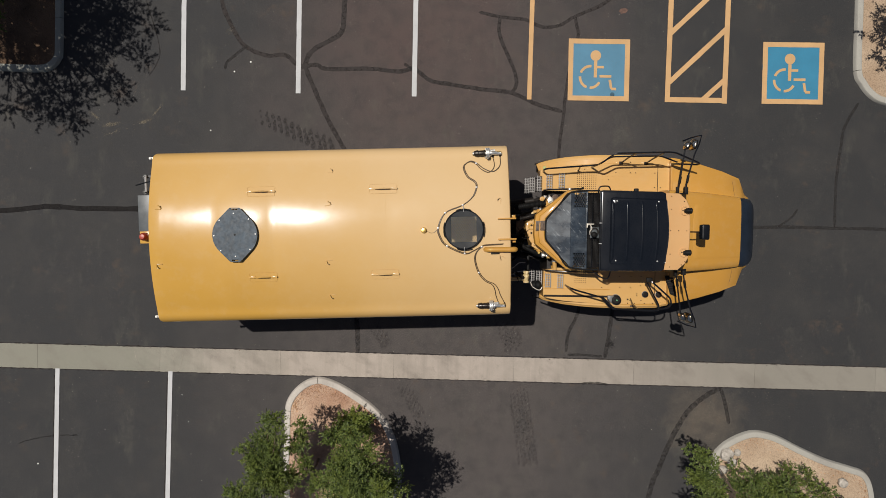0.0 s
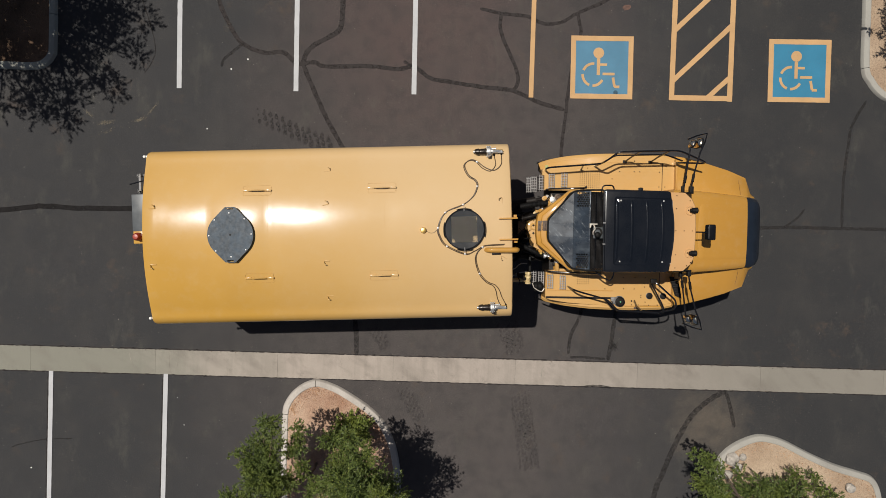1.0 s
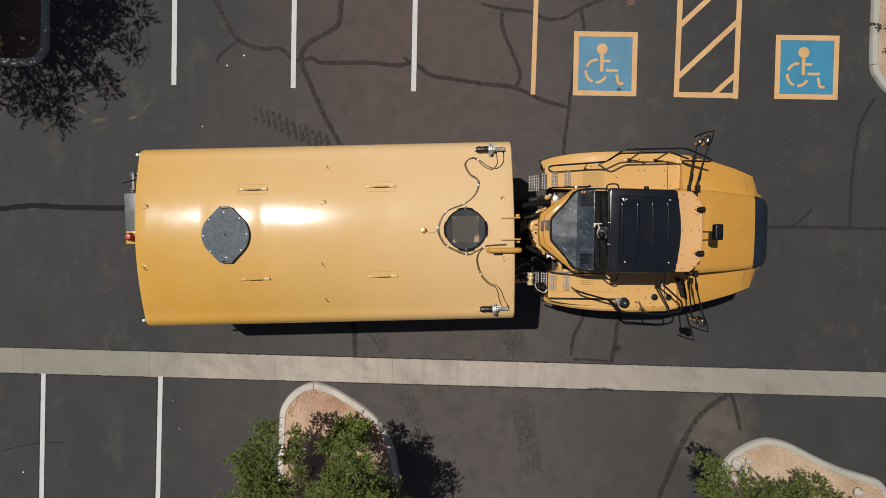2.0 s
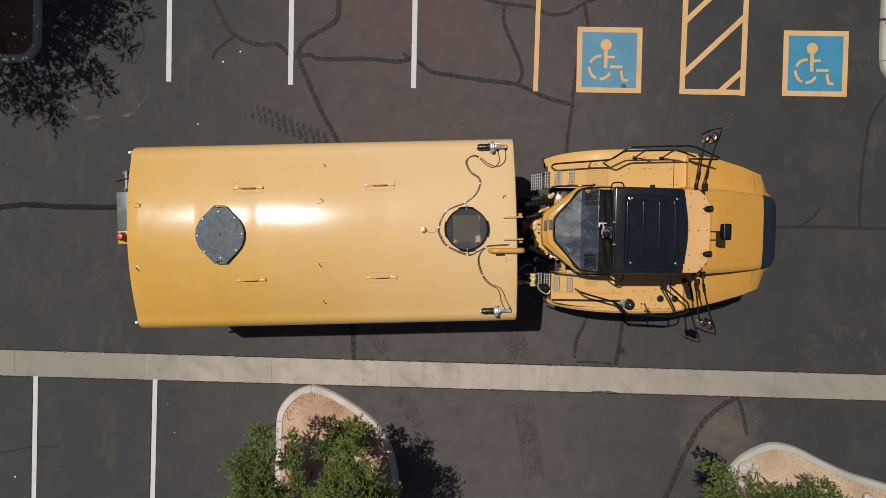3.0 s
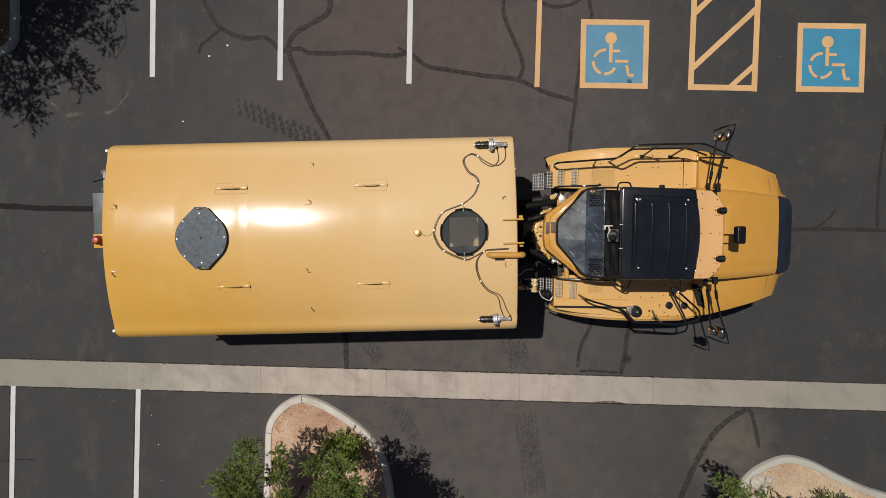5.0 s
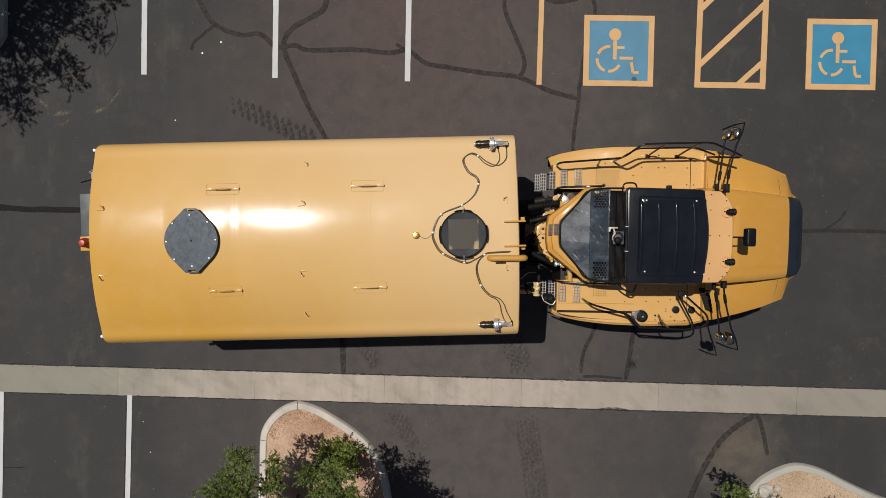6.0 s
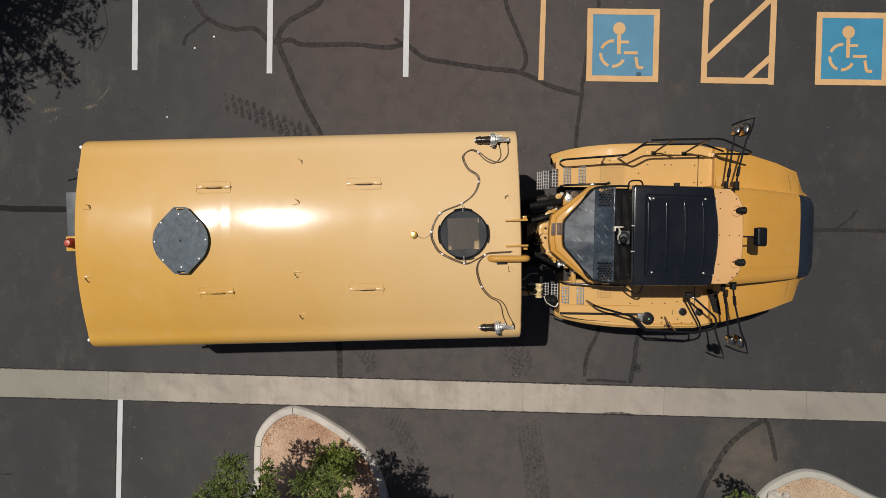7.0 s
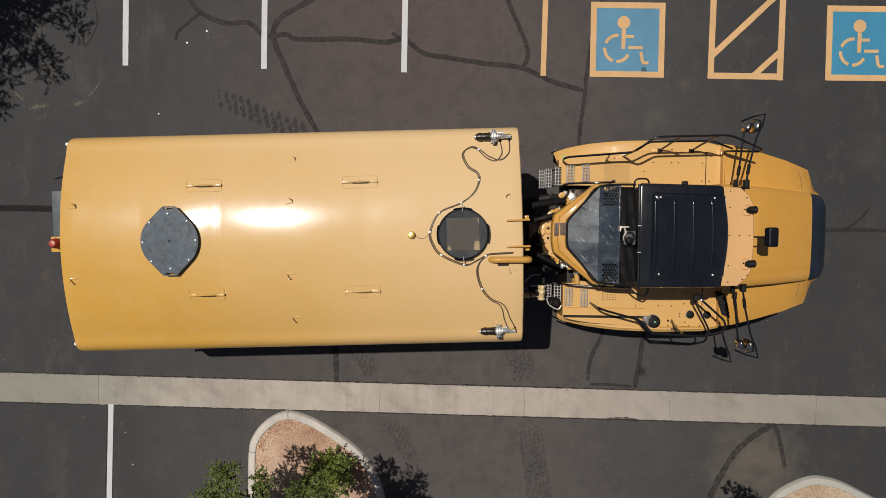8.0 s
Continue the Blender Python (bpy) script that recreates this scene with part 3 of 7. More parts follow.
for x, y, s in ((-4.276, 5.449, 0.02), (-3.89, 5.685, 0.02), (-4.82, 4.046, 0.016), (-8.9, -4.1, 0.018), (-5.43, -2.33, 0.009), (-5.27, -2.98, 0.011)):
    bm = bm_new()
    lathe(bm, [(s, 0), (s * 0.9, 0.006), (s * 0.3, 0.009)], (0, 0, 0.0), sides=7)
    thing("paper_scrap", bm, WHITE_PLASTIC, pose(x, y, 0.002, 0, 0, rng.uniform(0, 360)), "small white scrap of litter on the asphalt", "litter", "litter")

# ---- concrete valley gutter, in slabs ----
gutter = thing("gutter", None, None, pose(0, 0, 0), "flush pale concrete drainage gutter across the car park", "gutter", kind="structure")
joints = [-20.4, -17.5, -14.6, -11.8, -8.92, -5.97, -3.07, -0.33, 2.57, 5.47, 8.40, 11.33, 14.2, 17.1, 20]
for k, (a, b) in enumerate(zip(joints, joints[1:])):
    rng = random.Random(k)
    bm = bm_new()
    n = 60
    tops = []
    for i in range(n + 1):
        x = a + 0.002 + (b - a - 0.004) * i / n
        base = -0.0028 * x
        y1, y0 = -1.207 + base + rng.gauss(0, 0.003), -1.788 + base + rng.gauss(0, 0.003)
        ym = (y0 + y1) / 2
        tops.append([(x, y0 - 0.004, 0.0), (x, y0, 0.012), (x, ym, 0.008), (x, y1, 0.012), (x, y1 + 0.004, 0.0)])
    loft(bm, tops)
    part("slab", bm, CONCRETE, gutter)
bm = bm_new()
ribbon(bm, [(x, -1.20 - 0.0028 * x) for x in range(-20, 21, 1)], 0.030, 0.003, 0.003, 0.9, 14, 71)
ribbon(bm, [(x, -1.797 - 0.0028 * x) for x in range(-20, 21, 1)], 0.022, 0.003, 0.003, 0.9, 14, 72)
part("edge_seam", bm, TAR, gutter, "dark ragged asphalt edge along the concrete")
rng = random.Random(73)
bm, red = bm_new(), bm_new()
for _ in range(260):
    x, top = rng.uniform(-10.5, 12.5), rng.random() < 0.6
    y = (-1.212 if top else -1.79) - 0.0028 * x + abs(rng.gauss(0, 0.010)) * (-1 if top else 1)
    r = rng.choice((0.005, 0.008, 0.014))
    target = red if rng.random() < 0.12 else bm
    ring = [target.verts.new((x + r * rng.uniform(0.6, 1.5) * math.cos(k * 1.256), y + r * rng.uniform(0.5, 1.0) * math.sin(k * 1.256), 0.011)) for k in range(5)]
    tip = target.verts.new((x, y, 0.012 + r * 0.5))
    for k in range(5):
        target.faces.new((ring[k], ring[(k + 1) % 5], tip))
part("crumbs", bm, TAR_OLD, gutter, "dark asphalt crumbs on the edges", kind="stuff")
part("soil_crumbs", red, LITTER, gutter, "brown crumbs of soil", kind="stuff")
for k, line in enumerate(([(-6.60, -1.20), (-6.55, -1.45), (-6.47, -1.62), (-6.5, -1.76)], [(-5.62, -1.22), (-5.64, -1.5), (-5.60, -1.76)], [(-5.50, -1.22), (-5.43, -1.30), (-5.44, -1.5), (-5.50, -1.76)], [(3.3, -1.25), (3.2, -1.5), (3.24, -1.79)])):
    part("crack", ribbon(bm_new(), line, 0.003, 0.0088, 0.003, 0.7, 9, 80 + k), CONCRETE_CRACK, gutter, "hairline crack across the slab")


# ---- painted markings ----
def bar(bm, a, b, width, z=0.006):
    """A painted bar on the ground from a to b."""
    a, b = Vector((*a, 0)), Vector((*b, 0))
    way = (b - a).normalized()
    side = Vector((-way.y, way.x, 0)) * width / 2
    rng = random.Random(int(1000 * (a.x + 7 * a.y)))
    n = max(1, int((b - a).length / 0.09))
    rows = []
    for i in range(n + 1):
        p = a.lerp(b, i / n)
        left, right = (1 + rng.gauss(0, 0.02) for _ in (0, 1))
        rows.append([p - side * right, p - side * right + Vector((0, 0, z)), p + side * left + Vector((0, 0, z)), p + side * left])
    return loft(bm, rows)


for x, lean in ((-5.487, 0.0), (-2.755, -0.004), (0.005, -0.006)):
    thing("parking_line", bar(bm_new(), (x, 4.975), (x + lean * 5, 10.4), 0.112, 0.008), WHITE_LINE, pose(0, 0, 0),
          "white painted parking bay line on asphalt", "parking line", "parking lines", "structure")
for x in (-8.435, -5.715, -11.16):
    thing("parking_line", bar(bm_new(), (x, -1.762), (x - 0.06, -7.0), 0.105, 0.014), WHITE_LINE, pose(0, 0, 0),
          "white painted parking bay line below the gutter", "parking line", "parking lines", "structure")
    bmw = bar(bm_new(), (x - 0.075, -1.9), (x - 0.135, -7.0), 0.03, 0.003)
    thing("parking_line", bmw, TAR, pose(0, 0, 0), "faded dark ghost of an older parking line", "parking line", "old lines", "structure")
thing("parking_line", bar(bm_new(), (2.745, 4.975), (2.76, 10.4), 0.105, 0.008), YELLOW_LINE, pose(0, 0, 0),
      "yellow painted parking bay line on asphalt", "parking line", "parking lines", "structure")

hatch = thing("access_aisle", None, None, pose(0, 0, 0), "yellow painted hatched access aisle between two bays", "road marking", kind="structure")
for name, a, b, w in (("edge_line", (6.035, 5.0), (6.05, 10.4), 0.12), ("edge_line", (7.395, 5.0), (7.40, 10.4), 0.12)):
    part(name, bar(bm_new(), a, b, w, 0.008), YELLOW_LINE, hatch)
part("edge_line", bar(bm_new(), (6.095, 5.06), (7.335, 5.07), 0.12, 0.008), YELLOW_LINE, hatch)
part("stripe", bar(bm_new(), (6.87, 5.073), (7.385, 5.563), 0.11, 0.0075), YELLOW_LINE, hatch)
for k in range(4):
    part("stripe", bar(bm_new(), (6.05, 5.45 + 1.165 * k), (7.385, 6.764 + 1.165 * k), 0.115, 0.0075), YELLOW_LINE, hatch)


def accessible_bay_sign(m, blue):
    """A blue square with a border and the wheelchair symbol, painted on the ground."""
    sign = thing("accessible_bay_sign", None, None, m, "blue painted square with yellow border and wheelchair symbol", "road marking", "accessible bay signs", "structure")
    h, w = 0.728, 0.115
    part("blue_field", prism(bm_new(), [(-h, -h), (h, -h), (h, h), (-h, h)], 0, 0.0065), blue, sign, "blue painted field")
    for a, b in (((-h, -h + w / 2), (h, -h + w / 2)), ((-h, h - w / 2), (h, h - w / 2)), ((-h + w / 2, -h + w), (-h + w / 2, h - w)), ((h - w / 2, -h + w), (h - w / 2, h - w))):
        part("border", bar(bm_new(), a, b, w, 0.010), YELLOW_LINE, sign)
    level = 0.010
    bm = bm_new()
    lathe(bm, [(0.125, 0.0), (0.125, 0.010)], (-0.08, 0.335, 0), sides=28)
    for a, b, t in (((-0.08, 0.21), (-0.08, -0.18), 0.075), ((-0.042, 0.065), (0.12, 0.065), 0.055), ((0.02, -0.15), (0.30, -0.15), 0.06), ((0.265, -0.23), (0.305, -0.44), 0.06), ((0.30, -0.445), (0.42, -0.445), 0.06)):
        level += 0.0005
        bar(bm, a, b, t, level)
    for a0, a1 in ((85, 158), (178, 250), (268, 338)):
        arc = [(-0.2 + 0.245 * math.cos(radians(a)), -0.17 + 0.255 * math.sin(radians(a))) for a in range(a0, a1 + 1, 8)]
        rows = []
        for (x, y) in arc:
            d = Vector((x + 0.2, y + 0.17, 0)).normalized() * 0.03
            rows.append([(x - d.x, y - d.y, 0), (x - d.x, y - d.y, 0.010), (x + d.x, y + d.y, 0.010), (x + d.x, y + d.y, 0)])
        loft(bm, rows)
    part("symbol", bm, YELLOW_LINE, sign, "yellow wheelchair symbol of plain bars")
    return sign


accessible_bay_sign(pose(4.38, 5.715, 0, 0, 0, 0.6), BLUE_FADED)
accessible_bay_sign(pose(9.005, 5.757, 0, 0, 0, 0.7), BLUE_LINE)
SPOT = plain("dark_blue_grime", (0.030, 0.075, 0.11), 0.85, spread=0.3, scale=30.0)
thing("oil_stain", lathe(bm_new(), [(0.055, 0), (0.05, 0.001)], (4.72, 5.14, 0.0072), sides=13), SPOT, pose(0, 0, 0), "dark grimy spot on the painted square", "stain", kind="structure")
rng = random.Random(57)
for reach, level in ((0.17, 0.0045), (0.10, 0.0060)):
    bm = bm_new()
    bm.faces.new([bm.verts.new((reach * (rng.uniform(0.75, 1.0) if k % 2 else rng.uniform(0.40, 0.55)) * math.cos(k * 0.3307), reach * (rng.uniform(0.75, 1.0) if k % 2 else rng.uniform(0.40, 0.55)) * math.sin(k * 0.3307), level)) for k in range(19)])
    thing("oil_stain", bm, OIL, pose(4.90, -0.835, 0), "dark splashed oil spot on the asphalt", "stain", "oil splashes", "structure")
thing("asphalt_lip", ribbon(bm_new(), [(4.22, -1.812), (4.42, -1.79), (4.62, -1.79), (4.86, -1.822)], 0.045, 0.0115, 0.004, 0.3, 6, 91), TAR_OLD, pose(0, 0, 0), "dark asphalt lapping over the gutter edge", "asphalt", kind="structure")
RUST = plain("rusty_red_stain", (0.105, 0.060, 0.046), 0.9, spread=0.4, scale=18.0)
bm = bm_new()
rng = random.Random(5)
bm.faces.new([bm.verts.new(((0.10 + rng.uniform(-0.02, 0.02)) * math.cos(k * 0.4488), (0.065 + rng.uniform(-0.015, 0.015)) * math.sin(k * 0.4488), 0.003)) for k in range(14)])
thing("rust_stain", bm, RUST, pose(4.913, 7.112, 0, 0, 0, 8), "small rusty red stain on the asphalt", "stain", kind="structure")


# ---- planted islands ----
def island(outline, label, breaks, seed, soil, stones, chips=0):
    """A kerbed bed: kerb sections along the closed outline, with soil inside."""
    line = curve_through([(x, y, 0) for x, y in outline], 8, closed=True)
    bed = thing("planter_island", None, None, pose(0, 0, 0), label, "planter island", "planter islands", "structure")
    n = len(line)
    inner = []
    rows = []
    for i, p in enumerate(line):
        way = (line[(i + 1) % n] - line[i - 1]).normalized()
        inside = Vector((-way.y, way.x, 0))
        prof = ((0.0, 0.0), (0.016, 0.060), (0.034, 0.085), (0.060, 0.094), (0.146, 0.098), (0.16, 0.088), (0.16, 0.02))
        rows.append([p + inside * d + Vector((0, 0, h)) for d, h in prof])
        inner.append(p + inside * 0.158)
    for start, stop in zip(breaks, breaks[1:] + (breaks[0] + n,)):
        chunk = [list(rows[i % n]) for i in range(start, stop + 1)]
        for end, toward in ((0, 1), (-1, -2)):
            shift = (chunk[toward][2] - chunk[end][2])
            shift = shift.normalized() * min(0.006, shift.length * 0.3)
            chunk[end] = [q + shift for q in chunk[end]]
        part("kerb_section", loft(bm_new(), chunk), KERB, bed)
    rng = random.Random(seed)
    xs, ys = [p.x for p in inner], [p.y for p in inner]
    bm = bm_new()
    bm.faces.new([bm.verts.new((p.x, p.y, 0.072)) for p in inner])
    bmesh.ops.triangulate(bm, faces=bm.faces[:])
    part("soil", bm, soil, bed)
    area = [(p.x, p.y) for p in inner]

    def within(x, y):
        hit = False
        for (x0, y0), (x1, y1) in zip(area, area[1:] + area[:1]):
            if (y0 > y) != (y1 > y) and x < (x1 - x0) * (y - y0) / (y1 - y0) + x0:
                hit = not hit
        return hit

    bm = bm_new()
    made = 0
    while made < stones:
        x, y = rng.uniform(min(xs), max(xs)), rng.uniform(min(ys), max(ys))
        if not within(x, y):
            continue
        made += 1
        r = rng.choice((0.006, 0.008, 0.012, 0.018))
        top = bm.verts.new((x, y, 0.074 + r * 0.7))
        ring = [bm.verts.new((x + r * rng.uniform(0.7, 1.2) * math.cos(k * 1.57), y + r * rng.uniform(0.7, 1.2) * math.sin(k * 1.57), 0.068)) for k in range(4)]
        for k in range(4):
            bm.faces.new((ring[k], ring[(k + 1) % 4], top))
    part("pebbles", bm, soil, bed, kind="stuff")
    bm = bm_new()
    for _ in range(chips):
        k = rng.randrange(n)
        p, q = inner[k], line[k]
        away = (p - q).normalized() * abs(rng.gauss(0, 0.11))
        x, y = p.x + away.x + rng.uniform(-0.08, 0.08), p.y + away.y + rng.uniform(-0.08, 0.08)
        if within(x, y):
            a, r = rng.uniform(0, 6.28), rng.uniform(0.008, 0.022)
            u, v = Vector((math.cos(a), math.sin(a), rng.uniform(-0.2, 0.2))) * r, Vector((-math.sin(a), math.cos(a), rng.uniform(-0.3, 0.3))) * r * 0.4
            c = Vector((x, y, 0.084))
            bm.faces.new([bm.verts.new(c + d) for d in (-u, v, u, -v)])
    if chips:
        part("leaf_litter", bm, DRY_LEAF, bed, "dry orange-brown leaf chips", kind="stuff")
    else:
        bm.free()
    return bed


# outlines run anticlockwise, so that the bed lies on their left
island([(-2.94, -2.63), (-2.945, -3.3), (-2.93, -4.6), (-2.6, -6.2), (-1.6, -7.0), (-0.5, -6.2), (-0.1, -4.6), (-0.16, -3.58), (-0.43, -2.88), (-0.82, -2.445), (-1.46, -2.03), (-1.84, -1.86), (-2.15, -1.80), (-2.45, -1.90), (-2.70, -2.10), (-2.87, -2.35)],
       "kerbed planter island with reddish soil beside the gutter", (0, 24, 48, 96), 21, SOIL, 1500, 1000)
island([(7.42, -3.6), (7.40, -4.6), (7.6, -6.2), (8.8, -7.1), (10.6, -6.7), (11.35, -5.7), (11.45, -4.7), (11.36, -4.10), (11.16, -3.79), (10.80, -3.66), (10.23, -3.50), (9.6, -3.24), (9.06, -2.98), (8.70, -2.87), (8.35, -2.85), (7.95, -3.00), (7.60, -3.25)],
       "kerbed planter island with shrubs among soil and rocks", (0, 24, 48), 22, SAND, 1200, 500)
island([(-8.33, 5.95), (-8.33, 8.0), (-8.34, 10.2), (-8.6, 10.8), (-9.4, 11.0), (-12.0, 11.0), (-13.6, 10.8), (-13.9, 10.0), (-13.9, 7.0), (-13.8, 5.7), (-13.2, 5.33), (-11.5, 5.32), (-9.6, 5.31), (-8.85, 5.31), (-8.56, 5.40), (-8.38, 5.61)],
       "kerbed planter island shaded by a tree, strewn with dead leaves", (3, 40, 80), 23, LITTER, 2600)
island([(10.44, 5.84), (10.60, 5.49), (10.82, 5.24), (11.1, 5.09), (11.6, 5.02), (13.0, 5.0), (14.6, 5.1), (15.3, 5.6), (15.4, 7.0), (15.4, 9.5), (15.0, 10.7), (13.0, 11.0), (11.2, 10.8), (10.5, 10.2), (10.40, 8.5), (10.41, 7.0)],
       "kerbed planter island with pale sandy soil", (0, 48, 96), 24, SAND, 1500)
for x, y, r in ((7.76, -3.42, 0.17), (7.90, -3.62, 0.12), (7.68, -3.80, 0.12), (8.02, -3.38, 0.09), (10.6, -4.05, 0.13)):
    bm = bm_new()
    bmesh.ops.create_icosphere(bm, subdivisions=2, radius=r)
    for v in bm.verts:
        v.co *= rng.uniform(0.85, 1.1)
        v.co.z *= 0.7
    thing("rock", bm, ROCK, pose(x, y, 0.072 + r * 0.35, 0, 0, 40 * x), "pale grey landscaping rock lying on the planter soil", "rock", "planter rocks")


# ---- articulated water truck ----
CAB = pose(4.292, 1.9215, 0, 0, 0, 0.6)
TANK = CAB.inverted() @ pose(2.076, 1.876, 0, 0, 0, 2.8)
truck = thing("water_truck", None, None, CAB, "yellow articulated water tanker truck with black cab roof, parked on asphalt", "truck")

HALF, CROWN, BELLY, ARC, CORNER = 1.64, 3.57, 1.45, 3.6, 0.22
TANK_END = -6.82


def shell_z(y):
    """Height of the tank's top at a distance y from its middle."""
    flat = HALF - CORNER
    if abs(y) <= flat:
        return CROWN - y * y / (2 * ARC)
    edge = CROWN - flat * flat / (2 * ARC)
    return edge - CORNER + math.sqrt(max(0.0, CORNER ** 2 - (abs(y) - flat) ** 2))


def top_z(x, y):
    """Height of the tank's top; the plates between the weld seams bulge a little."""
    z = shell_z(y)
    for a, b, radius in ((-5.62, -4.53, 6.0), (-4.53, -2.38, 25.0)):
        if a < x < b:
            z += (x - a) * (b - x) / (2 * radius) * max(0.0, 1 - (y / (HALF - CORNER)) ** 2)
    return z


def shell_ring(x, shrink=0.0):
    """One section of the shell: a crowned top, rounded corners, upright sides and a hollow belly."""
    flat = HALF - CORNER
    right = [(y, top_z(x, y)) for y in np.linspace(0, flat, 22)[:-1]]
    edge = shell_z(flat)
    right += [(flat + CORNER * math.sin(a), edge - CORNER + CORNER * math.cos(a)) for a in np.linspace(0.1, math.pi / 2, 9)]
    right += [(HALF, 2.4), (HALF - 0.02, 2.0), (HALF - 0.14, 1.7), (1.1, BELLY), (0.5, BELLY - 0.05)]
    ring = right + [(0.0, BELLY - 0.06)] + [(-y, z) for y, z in right[:0:-1]]
    return [(x, y * (1 - shrink / HALF), 2.5 + (z - 2.5) * (1 - shrink / 1.07)) for y, z in ring]


SIDES = len(shell_ring(0))
HOLE = (-0.92, 0.04, 0.29)
bm = bm_new()
stations = [(TANK_END - 0.04, 0.14), (TANK_END - 0.03, 0.05), (TANK_END - 0.015, 0.015), (TANK_END + 0.03, 0.0)]
stations += [(x, 0.0) for x in np.linspace(TANK_END + 0.2, -5.68, 6)] + [(x, 0.0) for x in np.linspace(-5.62, -4.53, 13)] + [(x, 0.0) for x in np.linspace(-4.44, -2.38, 24)] + [(x, 0.0) for x in np.linspace(-2.2, -1.6, 5)] + [(x, 0.0) for x in np.linspace(-1.5, -0.2, 27)] + [(-0.08, 0.0), (-0.05, 0.008), (-0.035, 0.03)]
rings = [[bm.verts.new(p) for p in shell_ring(x, s)] for x, s in stations]
for a, b in zip(rings, rings[1:]):
    for k in range(SIDES):
        quad = (a[k], a[(k + 1) % SIDES], b[(k + 1) % SIDES], b[k])
        mid = sum((v.co for v in quad), Vector()) / 4
        if mid.z > 3 and math.hypot(mid.x - HOLE[0], mid.y - HOLE[1]) < HOLE[2]:
            continue
        bm.faces.new(quad)
back = bm.verts.new((TANK_END - 0.10, 0, 2.6))
for k in range(SIDES):
    bm.faces.new((rings[0][(k + 1) % SIDES], rings[0][k], back))
bm.faces.new(rings[-1])
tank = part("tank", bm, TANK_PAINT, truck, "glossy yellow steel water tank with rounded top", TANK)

# weld seams over the crown
for x in (-4.53, -2.38, -5.62):
    bm = bm_new()
    reach = 0.45 if x < -5 else 1.0
    ys = np.linspace(-reach, reach, 21)
    tube(bm, [(x, y, shell_z(y) - 0.003) for y in ys], 0.003 if x < -5 else 0.004, 6)
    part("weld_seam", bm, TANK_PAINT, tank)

# doubler plates with grab handles
for px in (-4.72, -2.42):
    for py in (0.84, -0.775):
        bm = bm_new()
        rows = []
        for i in range(5):
            y = py - 0.080 + 0.160 * i / 4
            rows.append([(px - 0.258, y, top_z(px - 0.258, y) - 0.006)] + [(px + d, y, top_z(px + d, y) + 0.003) for d in (-0.252, -0.17, -0.08, 0.0, 0.08, 0.17, 0.252)] + [(px + 0.258, y, top_z(px + 0.258, y) - 0.006)])
        plate = part("doubler_plate", loft(bm, rows), TANK_PAINT, tank)
        bead = []
        for cx, cy, a0 in ((0.228, 0.060, 0), (-0.228, 0.060, 90), (-0.228, -0.060, 180), (0.228, -0.060, 270)):
            for a in (a0, a0 + 30, a0 + 60, a0 + 90):
                y = py + cy + 0.03 * math.sin(radians(a))
                x = px + cx + 0.03 * math.cos(radians(a))
                bead.append((x, y, top_z(x, y) + 0.0025))
        part("weld_bead", tube(bm_new(), bead + bead[:1], 0.003, 6), TANK_PAINT, plate)
        bm = bm_new()
        z = top_z(px, py) + 0.011
        tube(bm, [(px - 0.25, py, z + 0.012), (px - 0.15, py, z + 0.02), (px - 0.10, py, z + 0.06), (px, py + 0.006, z + 0.095), (px + 0.10, py, z + 0.06), (px + 0.15, py, z + 0.02), (px + 0.25, py, z + 0.012)], 0.011, 8, 3)
        for e in (-1, 1):
            box(bm, px + e * 0.205 - 0.06, px + e * 0.205 + 0.06, py - 0.017, py + 0.017, z - 0.004, z + 0.024, 0.006)
        part("grab_handle", bm, TANK_PAINT, tank, "yellow steel grab handle")

# bent rod hooks
for hx, hy, turn in ((-3.43, 1.2, 0), (-3.46, 0.575, 10), (-3.46, -0.51, 180), (-3.44, -1.17, 180), (-6.65, 0.575, 0), (-6.66, -0.51, 180), (-0.24, 0.56, 90), (-0.21, -0.51, 150)):
    bm = bm_new()
    z = top_z(hx, hy)
    pts = [(-0.058, -0.026, 0.006), (0.046, -0.026, 0.006), (0.056, -0.018, 0.010), (0.034, 0.036, 0.050), (0.022, 0.044, 0.055), (0.008, 0.038, 0.050)]
    turned = [pose(hx, hy, z, 0, 0, turn) @ Vector(p) for p in pts]
    tube(bm, turned, 0.0085, 6)
    part("hook", bm, TANK_PAINT, tank, "small bent rod hook")

# manhole cover: a plate with two slotted tabs
MX, MY = -5.20, 0.04
bm = bm_new()
lathe(bm, [(0.33, 3.42), (0.33, 3.585), (0.38, 3.585), (0.38, 3.61)], (MX, MY, 0), sides=36)
part("manhole_neck", bm, TANK_PAINT, tank)
cover_z = 3.635
outline = []
for turn in (0, 180):
    c = 1 if turn == 0 else -1
    outline += [(0.42 * math.cos(radians(a + turn)), 0.42 * math.sin(radians(a + turn))) for a in range(-44, 45, 8)]
    outline += [(c * 0.135, c * 0.462), (-c * 0.135, c * 0.462)]
bm = prism(bm_new(), outline, 0, 0.022)
for e in (-1, 1):
    for f in (-1, 1):
        prism(bm, [(f * 0.135, e * 0.462), (f * 0.066, e * 0.462), (f * 0.058, e * 0.470), (f * 0.058, e * 0.480), (f * 0.066, e * 0.488), (f * 0.108, e * 0.488)], 0, 0.022)
    prism(bm, [(-0.108, e * 0.488), (0.108, e * 0.488), (0.096, e * 0.500), (0.080, e * 0.505), (-0.080, e * 0.505), (-0.096, e * 0.500)], 0, 0.022)
